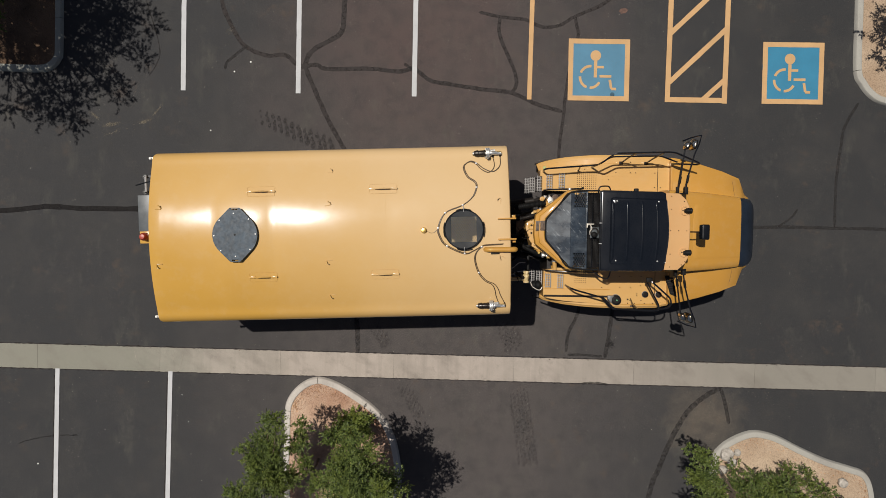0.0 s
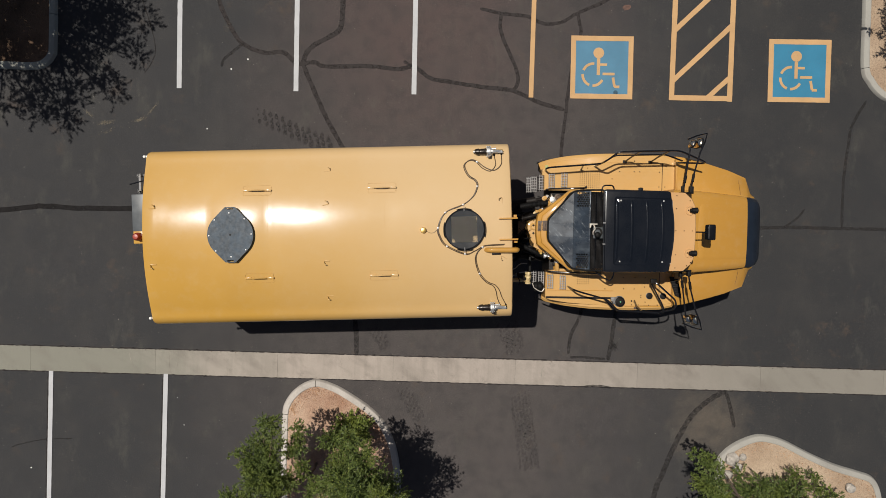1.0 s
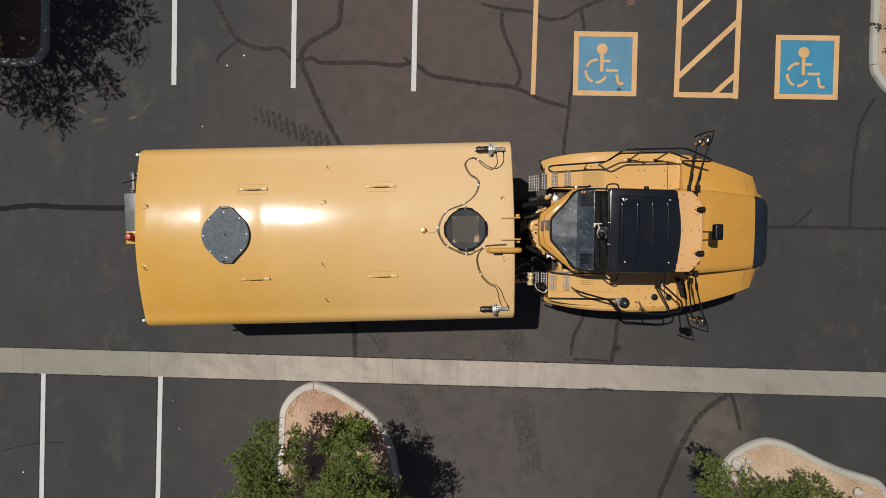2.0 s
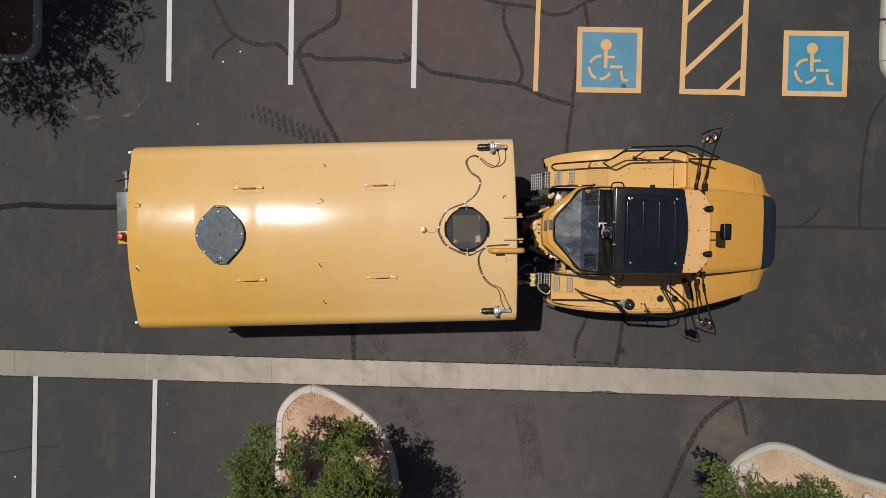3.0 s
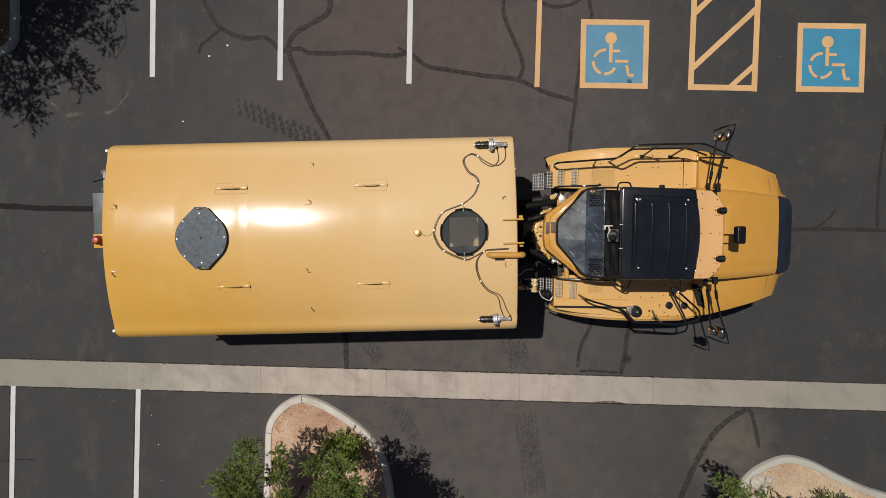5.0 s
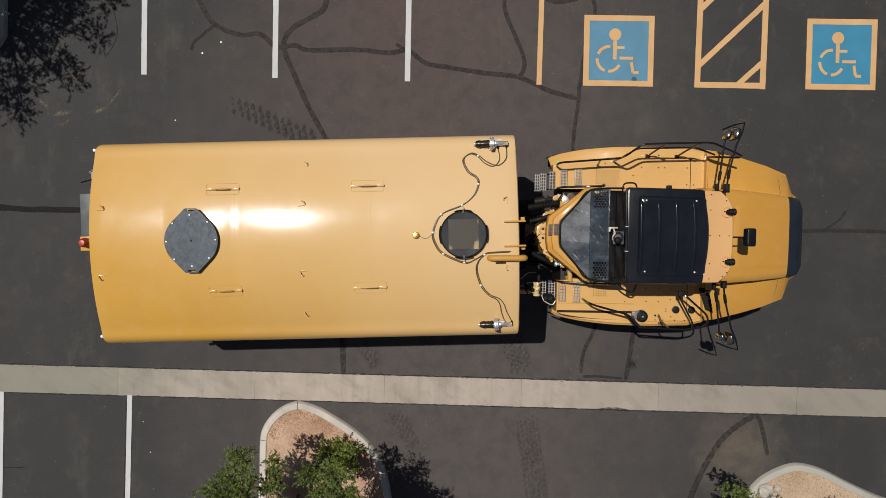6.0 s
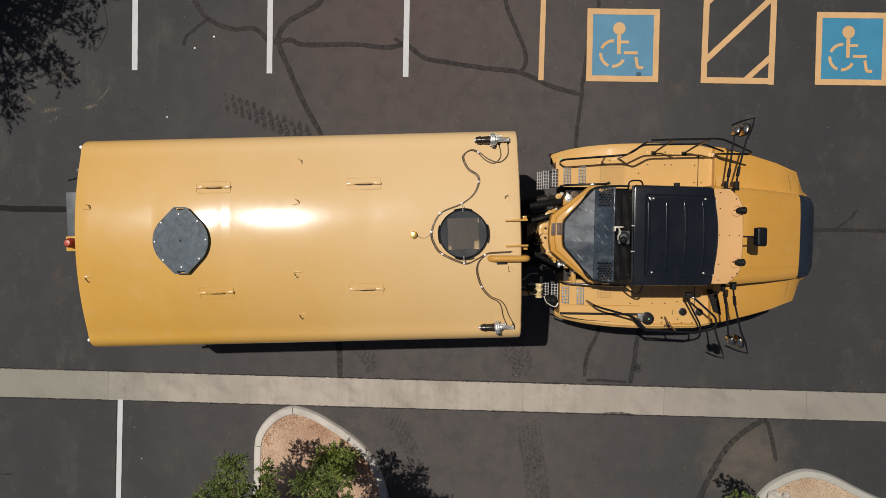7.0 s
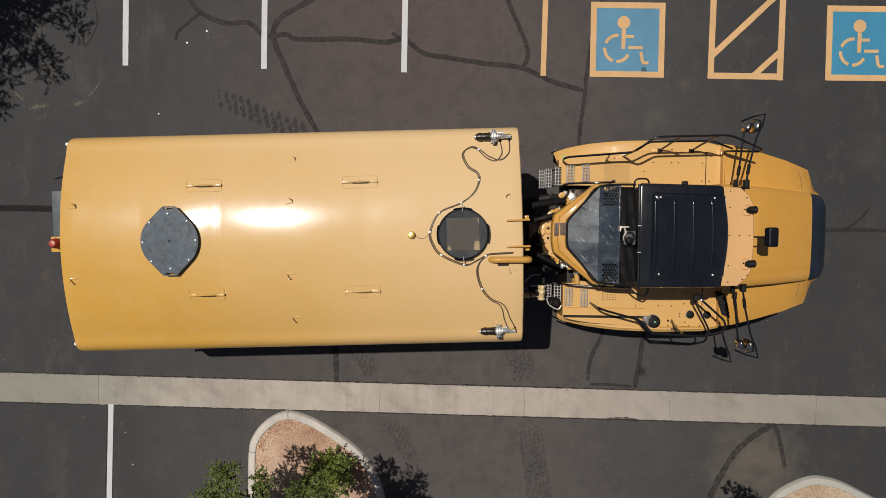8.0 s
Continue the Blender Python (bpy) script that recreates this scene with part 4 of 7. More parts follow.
lid = part("manhole_cover", bm, SLATE, truck, "slate-grey bolted manhole cover with slotted lifting tabs", TANK @ pose(MX + 0.01, MY - 0.002, cover_z, 0, 0, -1))
for k in range(8):
    a = radians(k * 45 + 2)
    part("bolt", lathe(bm_new(), [(0.014, 0.02), (0.014, 0.034), (0.006, 0.037)], (0.385 * math.cos(a), 0.40 * math.sin(a), 0), sides=6), WHITE_PLASTIC, lid, "pale zinc bolt head")
part("vent_hole", lathe(bm_new(), [(0.018, 0.021), (0.018, 0.0235)], (0, 0, 0), sides=10), RUBBER, lid)

# fill opening with a mesh screen
FX, FY = -0.92, 0.04
rows = []
for k in range(41):
    a = 2 * math.pi * k / 40
    c, q = math.cos(a), math.sin(a)
    rows.append([(FX + r * c, FY + r * q, z) for r, z in ((0.352, 3.45), (0.352, 3.632), (0.358, 3.638), (0.366, 3.638), (0.372, 3.630), (0.372, 3.45))])
bm = loft(bm_new(), rows, caps=False)
bmesh.ops.remove_doubles(bm, verts=bm.verts, dist=0.0005)
collar = part("fill_opening", bm, DARK_PAINT, truck, "black collar of the water fill opening", TANK)
for k in range(4):
    rows = []
    for a in np.linspace(90 * k - 21, 90 * k + 21, 9):
        c, q = math.cos(radians(a)), math.sin(radians(a))
        lean = 0.004 * abs(a - 90 * k) / 21
        rows.append([(FX + r * c, FY + r * q, z) for r, z in ((0.376, 3.50), (0.376, 3.648), (0.384 + lean, 3.656), (0.387 + lean, 3.645), (0.384, 3.50))])
    part("hinge_lug", loft(bm_new(), rows), DARK_PAINT, collar, "curved black guard flap")
    if k % 2:
        part("latch_pin", tube(bm_new(), [(FX + r * math.cos(radians(90 * k)), FY + r * math.sin(radians(90 * k)), 3.645) for r in (0.33, 0.43)], 0.007, 6), STEEL, collar)
bm = bm_new()
n = 48
outer, inner, sunk = [], [], []
for k in range(n):
    a = 2 * math.pi * k / n
    c, q = math.cos(a), math.sin(a)
    side = 0.237 / max(abs(c), abs(q))
    outer.append(bm.verts.new((FX + 0.356 * c, FY + 0.356 * q, 3.618)))
    inner.append(bm.verts.new((FX + side * c, FY + side * q, 3.612)))
    sunk.append(bm.verts.new((FX + side * c, FY + side * q, 3.585)))
for k in range(n):
    for a, b in ((outer, inner), (inner, sunk)):
        bm.faces.new((a[k], a[(k + 1) % n], b[(k + 1) % n], b[k]))
part("screen_rim", bm, SCREEN_PLATE, collar, "dark grey plate round the square screen")
part("baffle_plate", box(bm_new(), -1.75, -0.25, -0.75, 0.65, 1.92, 1.93, 0.003), TANK_PAINT, collar, "yellow baffle plate inside the tank")
bm = bm_new()
W2 = 0.245
step = 0.034
for slope, shift in ((1.7, 0.0), (-1.7, 0.012)):
    k = -30
    while k <= 30:
        c = k * step + shift
        pts = []
        for x in (-W2, W2):
            y = slope * (x - c)
            if abs(y) <= W2:
                pts.append((x, y))
        for y in (-W2, W2):
            x = y / slope + c
            if abs(x) < W2:
                pts.append((x, y))
        if len(pts) >= 2:
            tube(bm, [(FX + p[0], FY + p[1], 3.606 + (0.003 if slope < 0 else 0)) for p in pts[:2]], 0.0022 if slope < 0 else 0.0036, 4)
        k += 1
part("mesh_screen", bm, MESH, collar, "expanded steel mesh screen")

# sight plug with a chain
bm = bm_new()
z = shell_z(0.04)
lathe(bm, [(0.055, -0.01), (0.055, 0.03), (0.045, 0.045), (0.045, 0.06), (0.02, 0.065)], (-1.67, 0.04, z), sides=14)
plug = part("vent_plug", bm, BRASS, tank, "round brass vent plug")
bm = tube(bm_new(), [(-1.62, 0.03, z + 0.01), (-1.55, -0.01, z + 0.006), (-1.48, -0.005, z + 0.006), (-1.42, 0.05, z + 0.01)], 0.004, 5, 4)
part("wire", bm, HOSE, plug)

# air lines to the spray valves
LINE_A = [(-0.30, 1.40), (-0.29, 1.22), (-0.40, 1.11), (-0.55, 1.17), (-0.66, 1.28), (-0.78, 1.32), (-0.90, 1.22), (-0.83, 1.03), (-0.70, 0.93), (-0.67, 0.82), (-0.75, 0.64), (-0.94, 0.49), (-1.27, 0.35), (-1.41, 0.07), (-1.37, -0.12), (-1.25, -0.27), (-0.92, -0.42), (-0.75, -0.37), (-0.60, -0.29), (-0.5, -0.27), (-0.2, -0.26)]
LINE_B = [(-0.60, -0.30), (-0.70, -0.40), (-0.73, -0.55), (-0.66, -0.79), (-0.53, -0.95), (-0.40, -1.02), (-0.34, -1.12), (-0.31, -1.25), (-0.25, -1.40)]
for line, ends in ((LINE_A, (1, 0)), (LINE_B, (0, 1))):
    last = len(line) - 1
    for shift in (0.0, 0.022):
        pts = []
        for i, (x, y) in enumerate(line):
            spread = 0.09 * max(0.0, 1 - i / 4) * ends[0] + 0.07 * max(0.0, 1 - (last - i) / 4) * ends[1]
            off = shift * 0.8 + (spread if shift else -0.3 * spread)
            pts.append((x + off, y + shift * 0.6, shell_z(y) + 0.012))
        part("air_line", tube(bm_new(), pts, 0.0085, 6, 5), HOSE, tank, "brown air hose clipped to the tank")
        end = Vector(pts[0] if ends[0] else pts[last])
        part("hose_nut", tube(bm_new(), [end, end + Vector((0.0, 0.05 if ends[0] else -0.05, 0.035))], 0.016, 8), RUBBER, tank)
for cx, cy in ((-0.66, 1.28), (-0.67, 0.82), (-0.94, 0.49), (-1.27, 0.35), (-1.41, 0.07), (-1.25, -0.27), (-0.92, -0.42), (-0.60, -0.30), (-0.66, -0.79)):
    z = shell_z(cy)
    part("clip", box(bm_new(), cx - 0.010, cx + 0.026, cy - 0.008, cy + 0.022, z - 0.004, z + 0.026, 0.005), STEEL, tank, "bright metal hose clip")


def spray_valve(vx, vy):
    """A pneumatic spray valve: actuator, flange, body and outlet along x."""
    z = shell_z(vy) + 0.07
    valve = part("spray_valve", lathe(bm_new(), [(0.035, -0.02), (0.035, 0.20), (0.028, 0.21), (0.028, 0.28)], (vx, vy, z), "x", 16), ALUMINIUM, tank, "cast aluminium spray valve")
    part("actuator", lathe(bm_new(), [(0.02, -0.235), (0.045, -0.225), (0.058, -0.18), (0.060, -0.15), (0.050, -0.14), (0.056, -0.10), (0.056, -0.05), (0.062, -0.045), (0.062, -0.015)], (vx, vy, z), "x", 18), ACTUATOR, valve, "black valve actuator")
    part("cap", lathe(bm_new(), [(0.026, -0.255), (0.026, -0.232)], (vx, vy, z), "x", 12), ALUMINIUM, valve)
    part("flange", lathe(bm_new(), [(0.085, -0.005), (0.100, 0.002), (0.102, 0.020), (0.088, 0.026), (0.102, 0.034), (0.102, 0.056), (0.090, 0.064)], (vx, vy, z), "x", 22), ALUMINIUM, valve)
    for k in range(8):
        a = radians(45 * k + 10)
        part("flange_bolt", lathe(bm_new(), [(0.009, -0.014), (0.009, 0.074)], (vx, vy + 0.090 * math.cos(a), z + 0.090 * math.sin(a)), "x", 6), STEEL, valve)
    part("port_block", box(bm_new(), vx + 0.02, vx + 0.075, vy - 0.125, vy - 0.085, z - 0.03, z + 0.03, 0.008), ACTUATOR, valve, "dark port block under the flange")
    part("side_port", lathe(bm_new(), [(0.014, 0.06), (0.014, 0.14), (0.02, 0.145), (0.02, 0.165)], (vx, vy + 0.05, z + 0.03), "x", 10), ALUMINIUM, valve)
    part("flange", lathe(bm_new(), [(0.06, 0.07), (0.06, 0.10)], (vx, vy, z), "x", 16), ALUMINIUM, valve)
    for dy in (-0.018, 0.018):
        part("fitting", lathe(bm_new(), [(0.014, 0.18), (0.014, 0.29)], (vx, vy + dy, z + 0.01), "x", 8), BRASS if dy > 0 else STEEL, valve)
    part("bracket", box(bm_new(), vx - 0.05, vx + 0.10, vy - 0.035, vy + 0.035, z - 0.10, z - 0.03, 0.006), DARK_PAINT, valve)


spray_valve(-0.46, 1.475)
spray_valve(-0.45, -1.43)

# breather pipe and brackets at the front edge
bm = bm_new()
pipe = [(-0.53, -0.345, 3.50), (-0.50, -0.347, 3.57), (-0.43, -0.349, 3.612), (-0.2, -0.353, 3.625), (-0.02, -0.357, 3.622), (0.035, -0.358, 3.58), (0.045, -0.358, 3.45), (0.045, -0.358, 3.0)]
part("breather_pipe", tube(bm, pipe, 0.049, 14, 4), PAINT, tank, "yellow bent breather pipe")
part("pipe_bracket", box(bm_new(), -0.42, -0.26, -0.44, -0.40, 3.48, 3.57, 0.006), CHASSIS, tank)
for by in (0.225, -0.16):
    part("hose_bracket", box(bm_new(), -0.28, 0.06, by - 0.014, by + 0.014, shell_z(by) - 0.01, shell_z(by) + 0.05, 0.005), PAINT, tank)
bm = bm_new()
for by in (0.26, -0.2):
    box(bm, 0.0, 0.06, by - 0.03, by + 0.03, 1.6, 3.5, 0.008)
part("front_channel", bm, PAINT, tank)

# rear end: beacon, shelf, pipe ends, corner markers
bm = bm_new()
box(bm, -7.10, TANK_END - 0.02, -0.09, 0.14, 3.30, 3.325, 0.005)
bracket = part("beacon_bracket", bm, TANK_PAINT, tank)
part("beacon", lathe(bm_new(), [(0.075, 3.325), (0.078, 3.40), (0.07, 3.46), (0.045, 3.50), (0.01, 3.505)], (-6.99, 0.04, 0), sides=20), RED_LENS, bracket, "red domed rear beacon")
part("cable_cap", lathe(bm_new(), [(0.03, 3.32), (0.03, 3.36)], (-6.90, 0.09, 0), sides=10), WHITE_PLASTIC, bracket)
part("rear_shelf", box(bm_new(), -7.29, TANK_END + 0.05, 0.14, 0.85, 2.90, 2.93, 0.006), GREY_PLATE, tank, "grey plastic sheet shelf behind the tank")
for ry in (1.275, 0.955):
    bm = bm_new()
    lathe(bm, [(0.05, 2.1), (0.055, 2.16), (0.045, 2.17), (0.03, 2.15), (0.02, 2.15), (0.02, 2.2), (0.01, 2.21)], (-7.47, ry, 0), sides=14)
    tube(bm, [(-7.47, ry, 2.10), (-7.2, ry, 2.08), (-6.9, ry, 2.1)], 0.03, 8)
    part("hose_reel_end", bm, CAST_GREY, tank, "bright steel pipe end")
part("cross_rod", tube(bm_new(), [(-7.44, 1.275, 2.18), (-7.44, 0.955, 2.18)], 0.026, 8), STEEL, tank)
part("latch_arm", tube(bm_new(), [(-7.30, 1.18, 2.2), (-7.62, 1.10, 2.2), (-7.66, 1.10, 2.15)], 0.015, 6), DARK_PAINT, tank)
for ry in (1.57, -1.55):
    bm = box(bm_new(), -7.04, -6.92, ry - 0.022, ry + 0.022, 2.86, 2.90, 0.008)
    lathe(bm, [(0.026, 2.89), (0.026, 2.92), (0.012, 2.93)], (-7.02, ry, 0), sides=10)
    part("marker_lamp", bm, WHITE_PLASTIC, tank, "white corner marker lamp")
    part("lamp_arm", tube(bm_new(), [(-6.92, ry, 2.88), (TANK_END + 0.02, ry * 0.97, 2.8)], 0.02, 6), STEEL, tank)

# chassis rails, axles and wheels under the tank
bm = bm_new()
for e in (-1, 1):
    box(bm, -6.6, 0.4, e * 0.45 - 0.09, e * 0.45 + 0.09, 1.05, 1.47, 0.01)
for x in (-6.4, -4.9, -3.2, -1.4, 0.2):
    box(bm, x - 0.08, x + 0.08, -0.36, 0.36, 1.1, 1.4, 0.01)
part("chassis_frame", bm, CHASSIS, truck, "dark steel chassis frame", TANK)


def wheel(wx, wy, m):
    """A large lugged tyre on a yellow rim."""
    r, half = 0.90, 0.33
    prof = [(0.42, -half + 0.04), (0.60, -half), (0.78, -half), (0.87, -half + 0.07), (r, -half + 0.14), (r, half - 0.14), (0.87, half - 0.07), (0.78, half), (0.60, half), (0.42, half - 0.04)]
    bm = lathe(bm_new(), prof, (wx, wy, r), "y", 40)
    for k in range(26):
        a = 2 * math.pi * k / 26
        for e in (-1, 1):
            m2 = Matrix.Translation((wx, wy, r)) @ Matrix.Rotation(a + (0.12 if e > 0 else 0), 4, "Y") @ pose(0, e * 0.17, r + 0.005, 0, 0, e * 22)
            box(bm, -0.055, 0.055, -0.15, 0.15, -0.03, 0.022, 0.0, m2)
    tyre = part("tyre", bm, RUBBER, truck, "large black lugged tyre", m)
    part("rim", lathe(bm_new(), [(0.02, -0.33), (0.15, -0.33), (0.16, -0.30), (0.34, -0.296), (0.37, -0.315), (0.43, -0.32), (0.43, 0.32), (0.37, 0.315), (0.34, 0.296), (0.16, 0.30), (0.15, 0.33), (0.02, 0.33)], (wx, wy, r), "y", 28), PAINT, tyre, "yellow steel wheel rim")


for wx in (-2.35, -4.35):
    for e in (-1, 1):
        wheel(wx, e * 1.25, TANK)
    bm = tube(bm_new(), [(wx, -1.1, 0.9), (wx, 1.1, 0.9)], 0.16, 14)
    lathe(bm, [(0.15, -0.3), (0.30, -0.15), (0.30, 0.15), (0.15, 0.3)], (wx, 0, 0.9), "x", 16)
    part("axle", bm, CHASSIS, truck, "dark rear axle", TANK)
for e in (-1, 1):
    wheel(0.55, e * 1.13, None)
part("axle", tube(bm_new(), [(0.55, -1.0, 0.9), (0.55, 1.0, 0.9)], 0.16, 14), CHASSIS, truck)

# Dark boxes added to hide lit ground beside the walkways.
for e in (-1, 1):
    bm = box(bm_new(), -1.32, -0.50, min(e * 0.60, e * 1.20), max(e * 0.60, e * 1.20), 0.95, 1.92, 0.06)
    side_block = part("hydraulic_tank", bm, CHASSIS, truck, "dark box added under the walkway")
    part("block_cap", lathe(bm_new(), [(0.05, 1.915), (0.05, 1.94), (0.035, 1.95)], (-1.2, e * 0.72, 0), sides=14), RUBBER, side_block)
# tractor chassis, hitch and the fittings in the gap
bm = bm_new()
for e in (-1, 1):
    box(bm, -1.55, 2.5, e * 0.42 - 0.08, e * 0.42 + 0.08, 0.95, 1.4, 0.01)
box(bm, -0.4, 2.4, -0.55, 0.55, 1.2, 2.05, 0.05)
part("front_frame", bm, CHASSIS, truck)
bm = prism(bm_new(), [(-1.69, -0.34), (-1.56, -0.45), (-1.40, -0.50), (-1.20, -0.62), (-1.05, -0.62), (-1.05, 0.52), (-1.40, 0.30), (-1.58, 0.215), (-1.72, 0.185), (-1.79, 0.145), (-1.82, 0.03), (-1.79, -0.10), (-1.72, -0.20)], 1.75, 2.28, 0.03)
part("hitch_yoke", bm, DECK_PAINT, truck, "yellow cast hitch yoke")
part("yoke_boss", lathe(bm_new(), [(0.075, 2.20), (0.075, 2.295), (0.060, 2.305), (0.035, 2.30), (0.030, 2.27)], (-1.70, 0.055, 0), sides=18), DECK_PAINT, truck, "round boss on the yoke")
part("yoke_arm", prism(bm_new(), [(-1.69, -0.27), (-1.46, -0.34), (-1.38, -0.42), (-1.44, -0.47), (-1.62, -0.40), (-1.70, -0.35)], 2.28, 2.36, 0.012), DECK_PAINT, truck, "yellow bolted bracket on the yoke")
part("hitch_plate", prism(bm_new(), [(-1.97, -0.12), (-1.80, -0.06), (-1.78, 0.14), (-1.86, 0.20), (-1.97, 0.15)], 1.85, 1.90, 0.008), BROWN_STEEL, truck, "dusty brown hitch plate")
bm = box(bm_new(), -2.35, -1.5, -0.28, 0.22, 1.0, 1.5, 0.04)
part("hitch_tongue", bm, CHASSIS, truck)
part("hitch_pin", lathe(bm_new(), [(0.12, 1.0), (0.12, 2.0), (0.08, 2.04)], (-1.5, -0.12, 0), sides=16), STEEL, truck)
part("yoke_cap", box(bm_new(), -1.66, -1.53, -0.33, -0.28, 2.36, 2.42, 0.012), DECK_PAINT, truck, "yellow valve block on the yoke")
for k in range(4):
    part("valve_spool", tube(bm_new(), [(-1.665 + 0.035 * k, -0.145 - 0.012 * k, 2.40), (-1.645 + 0.035 * k, -0.285, 2.40)], 0.012, 8), ALUMINIUM, truck, "bright valve spool")
for bx, by in ((-1.70, 0.08), (-1.70, -0.08), (-1.60, 0.13), (-1.58, 0.10), (-1.63, -0.16)):
    part("bolt", lathe(bm_new(), [(0.022, 2.27), (0.022, 2.30), (0.013, 2.305), (0.013, 2.32)], (bx, by, 0), sides=6), CHASSIS, truck)
for k, pts in enumerate(([(-1.98, 0.02, 2.2), (-1.86, -0.10, 2.3), (-1.76, -0.02, 2.28), (-1.64, 0.02, 2.24), (-1.60, -0.08, 2.23)], [(-1.95, -0.15, 2.2), (-1.82, -0.20, 2.32), (-1.72, -0.16, 2.27), (-1.66, -0.24, 2.25)], [(-1.84, 0.1, 2.1), (-1.80, -0.06, 2.24), (-1.74, -0.20, 2.26), (-1.70, -0.33, 2.24)])):
    part("wire", tube(bm_new(), pts, 0.007, 6, 6), RUBBER, truck, "black looped cable")
for e in (-1, 1):
    bm = tube(bm_new(), [(-2.25, e * 0.50, 1.35), (-1.55, e * 0.62, 1.45)], 0.075, 12)
    ram = part("steering_ram", bm, CHASSIS, truck, "dark hydraulic steering cylinder")
    part("rod", tube(bm_new(), [(-1.55, e * 0.62, 1.45), (-1.15, e * 0.70, 1.5)], 0.035, 10), CHASSIS, ram, "oily piston rod")
for pts, r in (([(-2.06, 0.435, 2.42), (-1.83, 0.475, 2.52), (-1.65, 0.505, 2.52), (-1.46, 0.53, 2.45)], 0.048), ([(-1.95, -0.31, 2.1), (-1.80, -0.39, 2.2), (-1.62, -0.48, 2.26), (-1.47, -0.54, 2.2)], 0.040)):
    bm = bm_new()
    for p in curve_through(pts, 7):
        lathe(bm, [(r, -0.011), (r * 1.27, -0.004), (r * 1.27, 0.005), (r, 0.012)], p, "x", 14)
    tube(bm, pts, r * 0.98, 12, 6)
    part("corrugated_hose", bm, RUBBER, truck, "black corrugated air duct")
bm = tube(bm_new(), [(-1.94, 0.21, 2.36), (-1.77, 0.255, 2.42), (-1.60, 0.31, 2.38)], 0.036, 12, 5)
lathe(bm, [(0.035, -0.012), (0.058, -0.01), (0.058, 0.012), (0.035, 0.014)], (-1.94, 0.21, 2.36), "x", 16)
part("hydraulic_elbow", bm, CHASSIS, truck, "dark hydraulic pipe with a flanged end")
rng = random.Random(17)
for k in range(13):
    y0, y1 = rng.uniform(-0.6, 0.35), rng.uniform(-0.6, 0.4)
    z0 = rng.uniform(1.55, 1.95)
    pts = [(-2.2, y0, z0), (-1.98, y0 + rng.uniform(-0.1, 0.1), z0 + rng.uniform(-0.2, 0.1)), (-1.75, (y0 + y1) / 2, z0 - 0.05), (-1.45, y1, z0 + rng.uniform(-0.15, 0.1))]
    part("hydraulic_hose", tube(bm_new(), pts, rng.choice((0.016, 0.022, 0.03)), 7, 5), RUBBER, truck, "black hydraulic hose across the hitch")
for k, (y0, y1) in enumerate(((-0.80, -0.72), (-0.93, -0.90))):
    part("air_coil", tube(bm_new(), [(-2.15, y0, 1.95), (-2.05, y0 - 0.03, 2.02), (-1.92, y1, 2.05), (-1.78, y1 + 0.01, 2.03)], 0.010, 6, 5), STEEL, truck, "thin braided steel line")
# pump and valve beside the hitch
bm = lathe(bm_new(), [(0.036, -0.13), (0.058, -0.12), (0.060, -0.09), (0.042, -0.075), (0.056, -0.02), (0.070, 0.02), (0.056, 0.06), (0.044, 0.075), (0.062, 0.085), (0.062, 0.115), (0.030, 0.125)], (-1.772, -1.0, 2.15), "y", 16)
lathe(bm, [(0.040, -0.14), (0.052, -0.13), (0.052, -0.10), (0.040, -0.09), (0.046, 0.0)], (-1.80, -1.035, 2.14), "x", 14)
lathe(bm, [(0.036, 0.04), (0.040, 0.075), (0.028, 0.085), (0.028, 0.11), (0.010, 0.115)], (-1.775, -0.985, 2.15), "z", 12)
pump = part("pump_body", bm, PALE_CAST, truck, "pale yellow cast pump body")
part("pump_inlet", tube(bm_new(), [(-2.20, -1.055, 2.10), (-1.93, -1.045, 2.13)], 0.045, 12), DECK_PAINT, pump, "orange-yellow inlet pipe")
part("pump_filter", tube(bm_new(), [(-2.03, -0.925, 2.20), (-1.90, -0.965, 2.19)], 0.036, 12), CAST_GREY, pump, "grey filter canister")
part("pump_strap", tube(bm_new(), [(-1.97, -1.0, 2.16), (-1.94, -1.08, 2.20), (-1.96, -1.15, 2.12)], 0.009, 6, 4), RUBBER, pump)
part("coupling_bar", box(bm_new(), -1.752, -1.705, -0.86, -0.57, 2.04, 2.10, 0.010), RUBBER, pump, "black coupling bar")
part("pump_motor", lathe(bm_new(), [(0.06, 0.0), (0.095, 0.02), (0.095, 0.07), (0.075, 0.08), (0.095, 0.10), (0.095, 0.16), (0.06, 0.2)], (-1.66, -1.17, 2.12), "x", 16), RUBBER, pump, "black ribbed pump motor")
part("valve_neck", tube(bm_new(), [(-1.80, -1.03, 2.15), (-1.78, -0.95, 2.2), (-1.76, -0.88, 2.2)], 0.035, 10, 4), PALE_CAST, pump)
part("band", tube(bm_new(), [(-1.68, -1.10, 2.16), (-1.64, -1.20, 2.2), (-1.50, -1.27, 2.2), (-1.44, -1.20, 2.2)], 0.010, 6, 5), PALE_METAL, pump)
part("elbow", tube(bm_new(), [(-1.84, -1.02, 2.18), (-1.92, -0.96, 2.25), (-1.99, -0.93, 2.2)], 0.04, 10, 4), CHASSIS, pump)
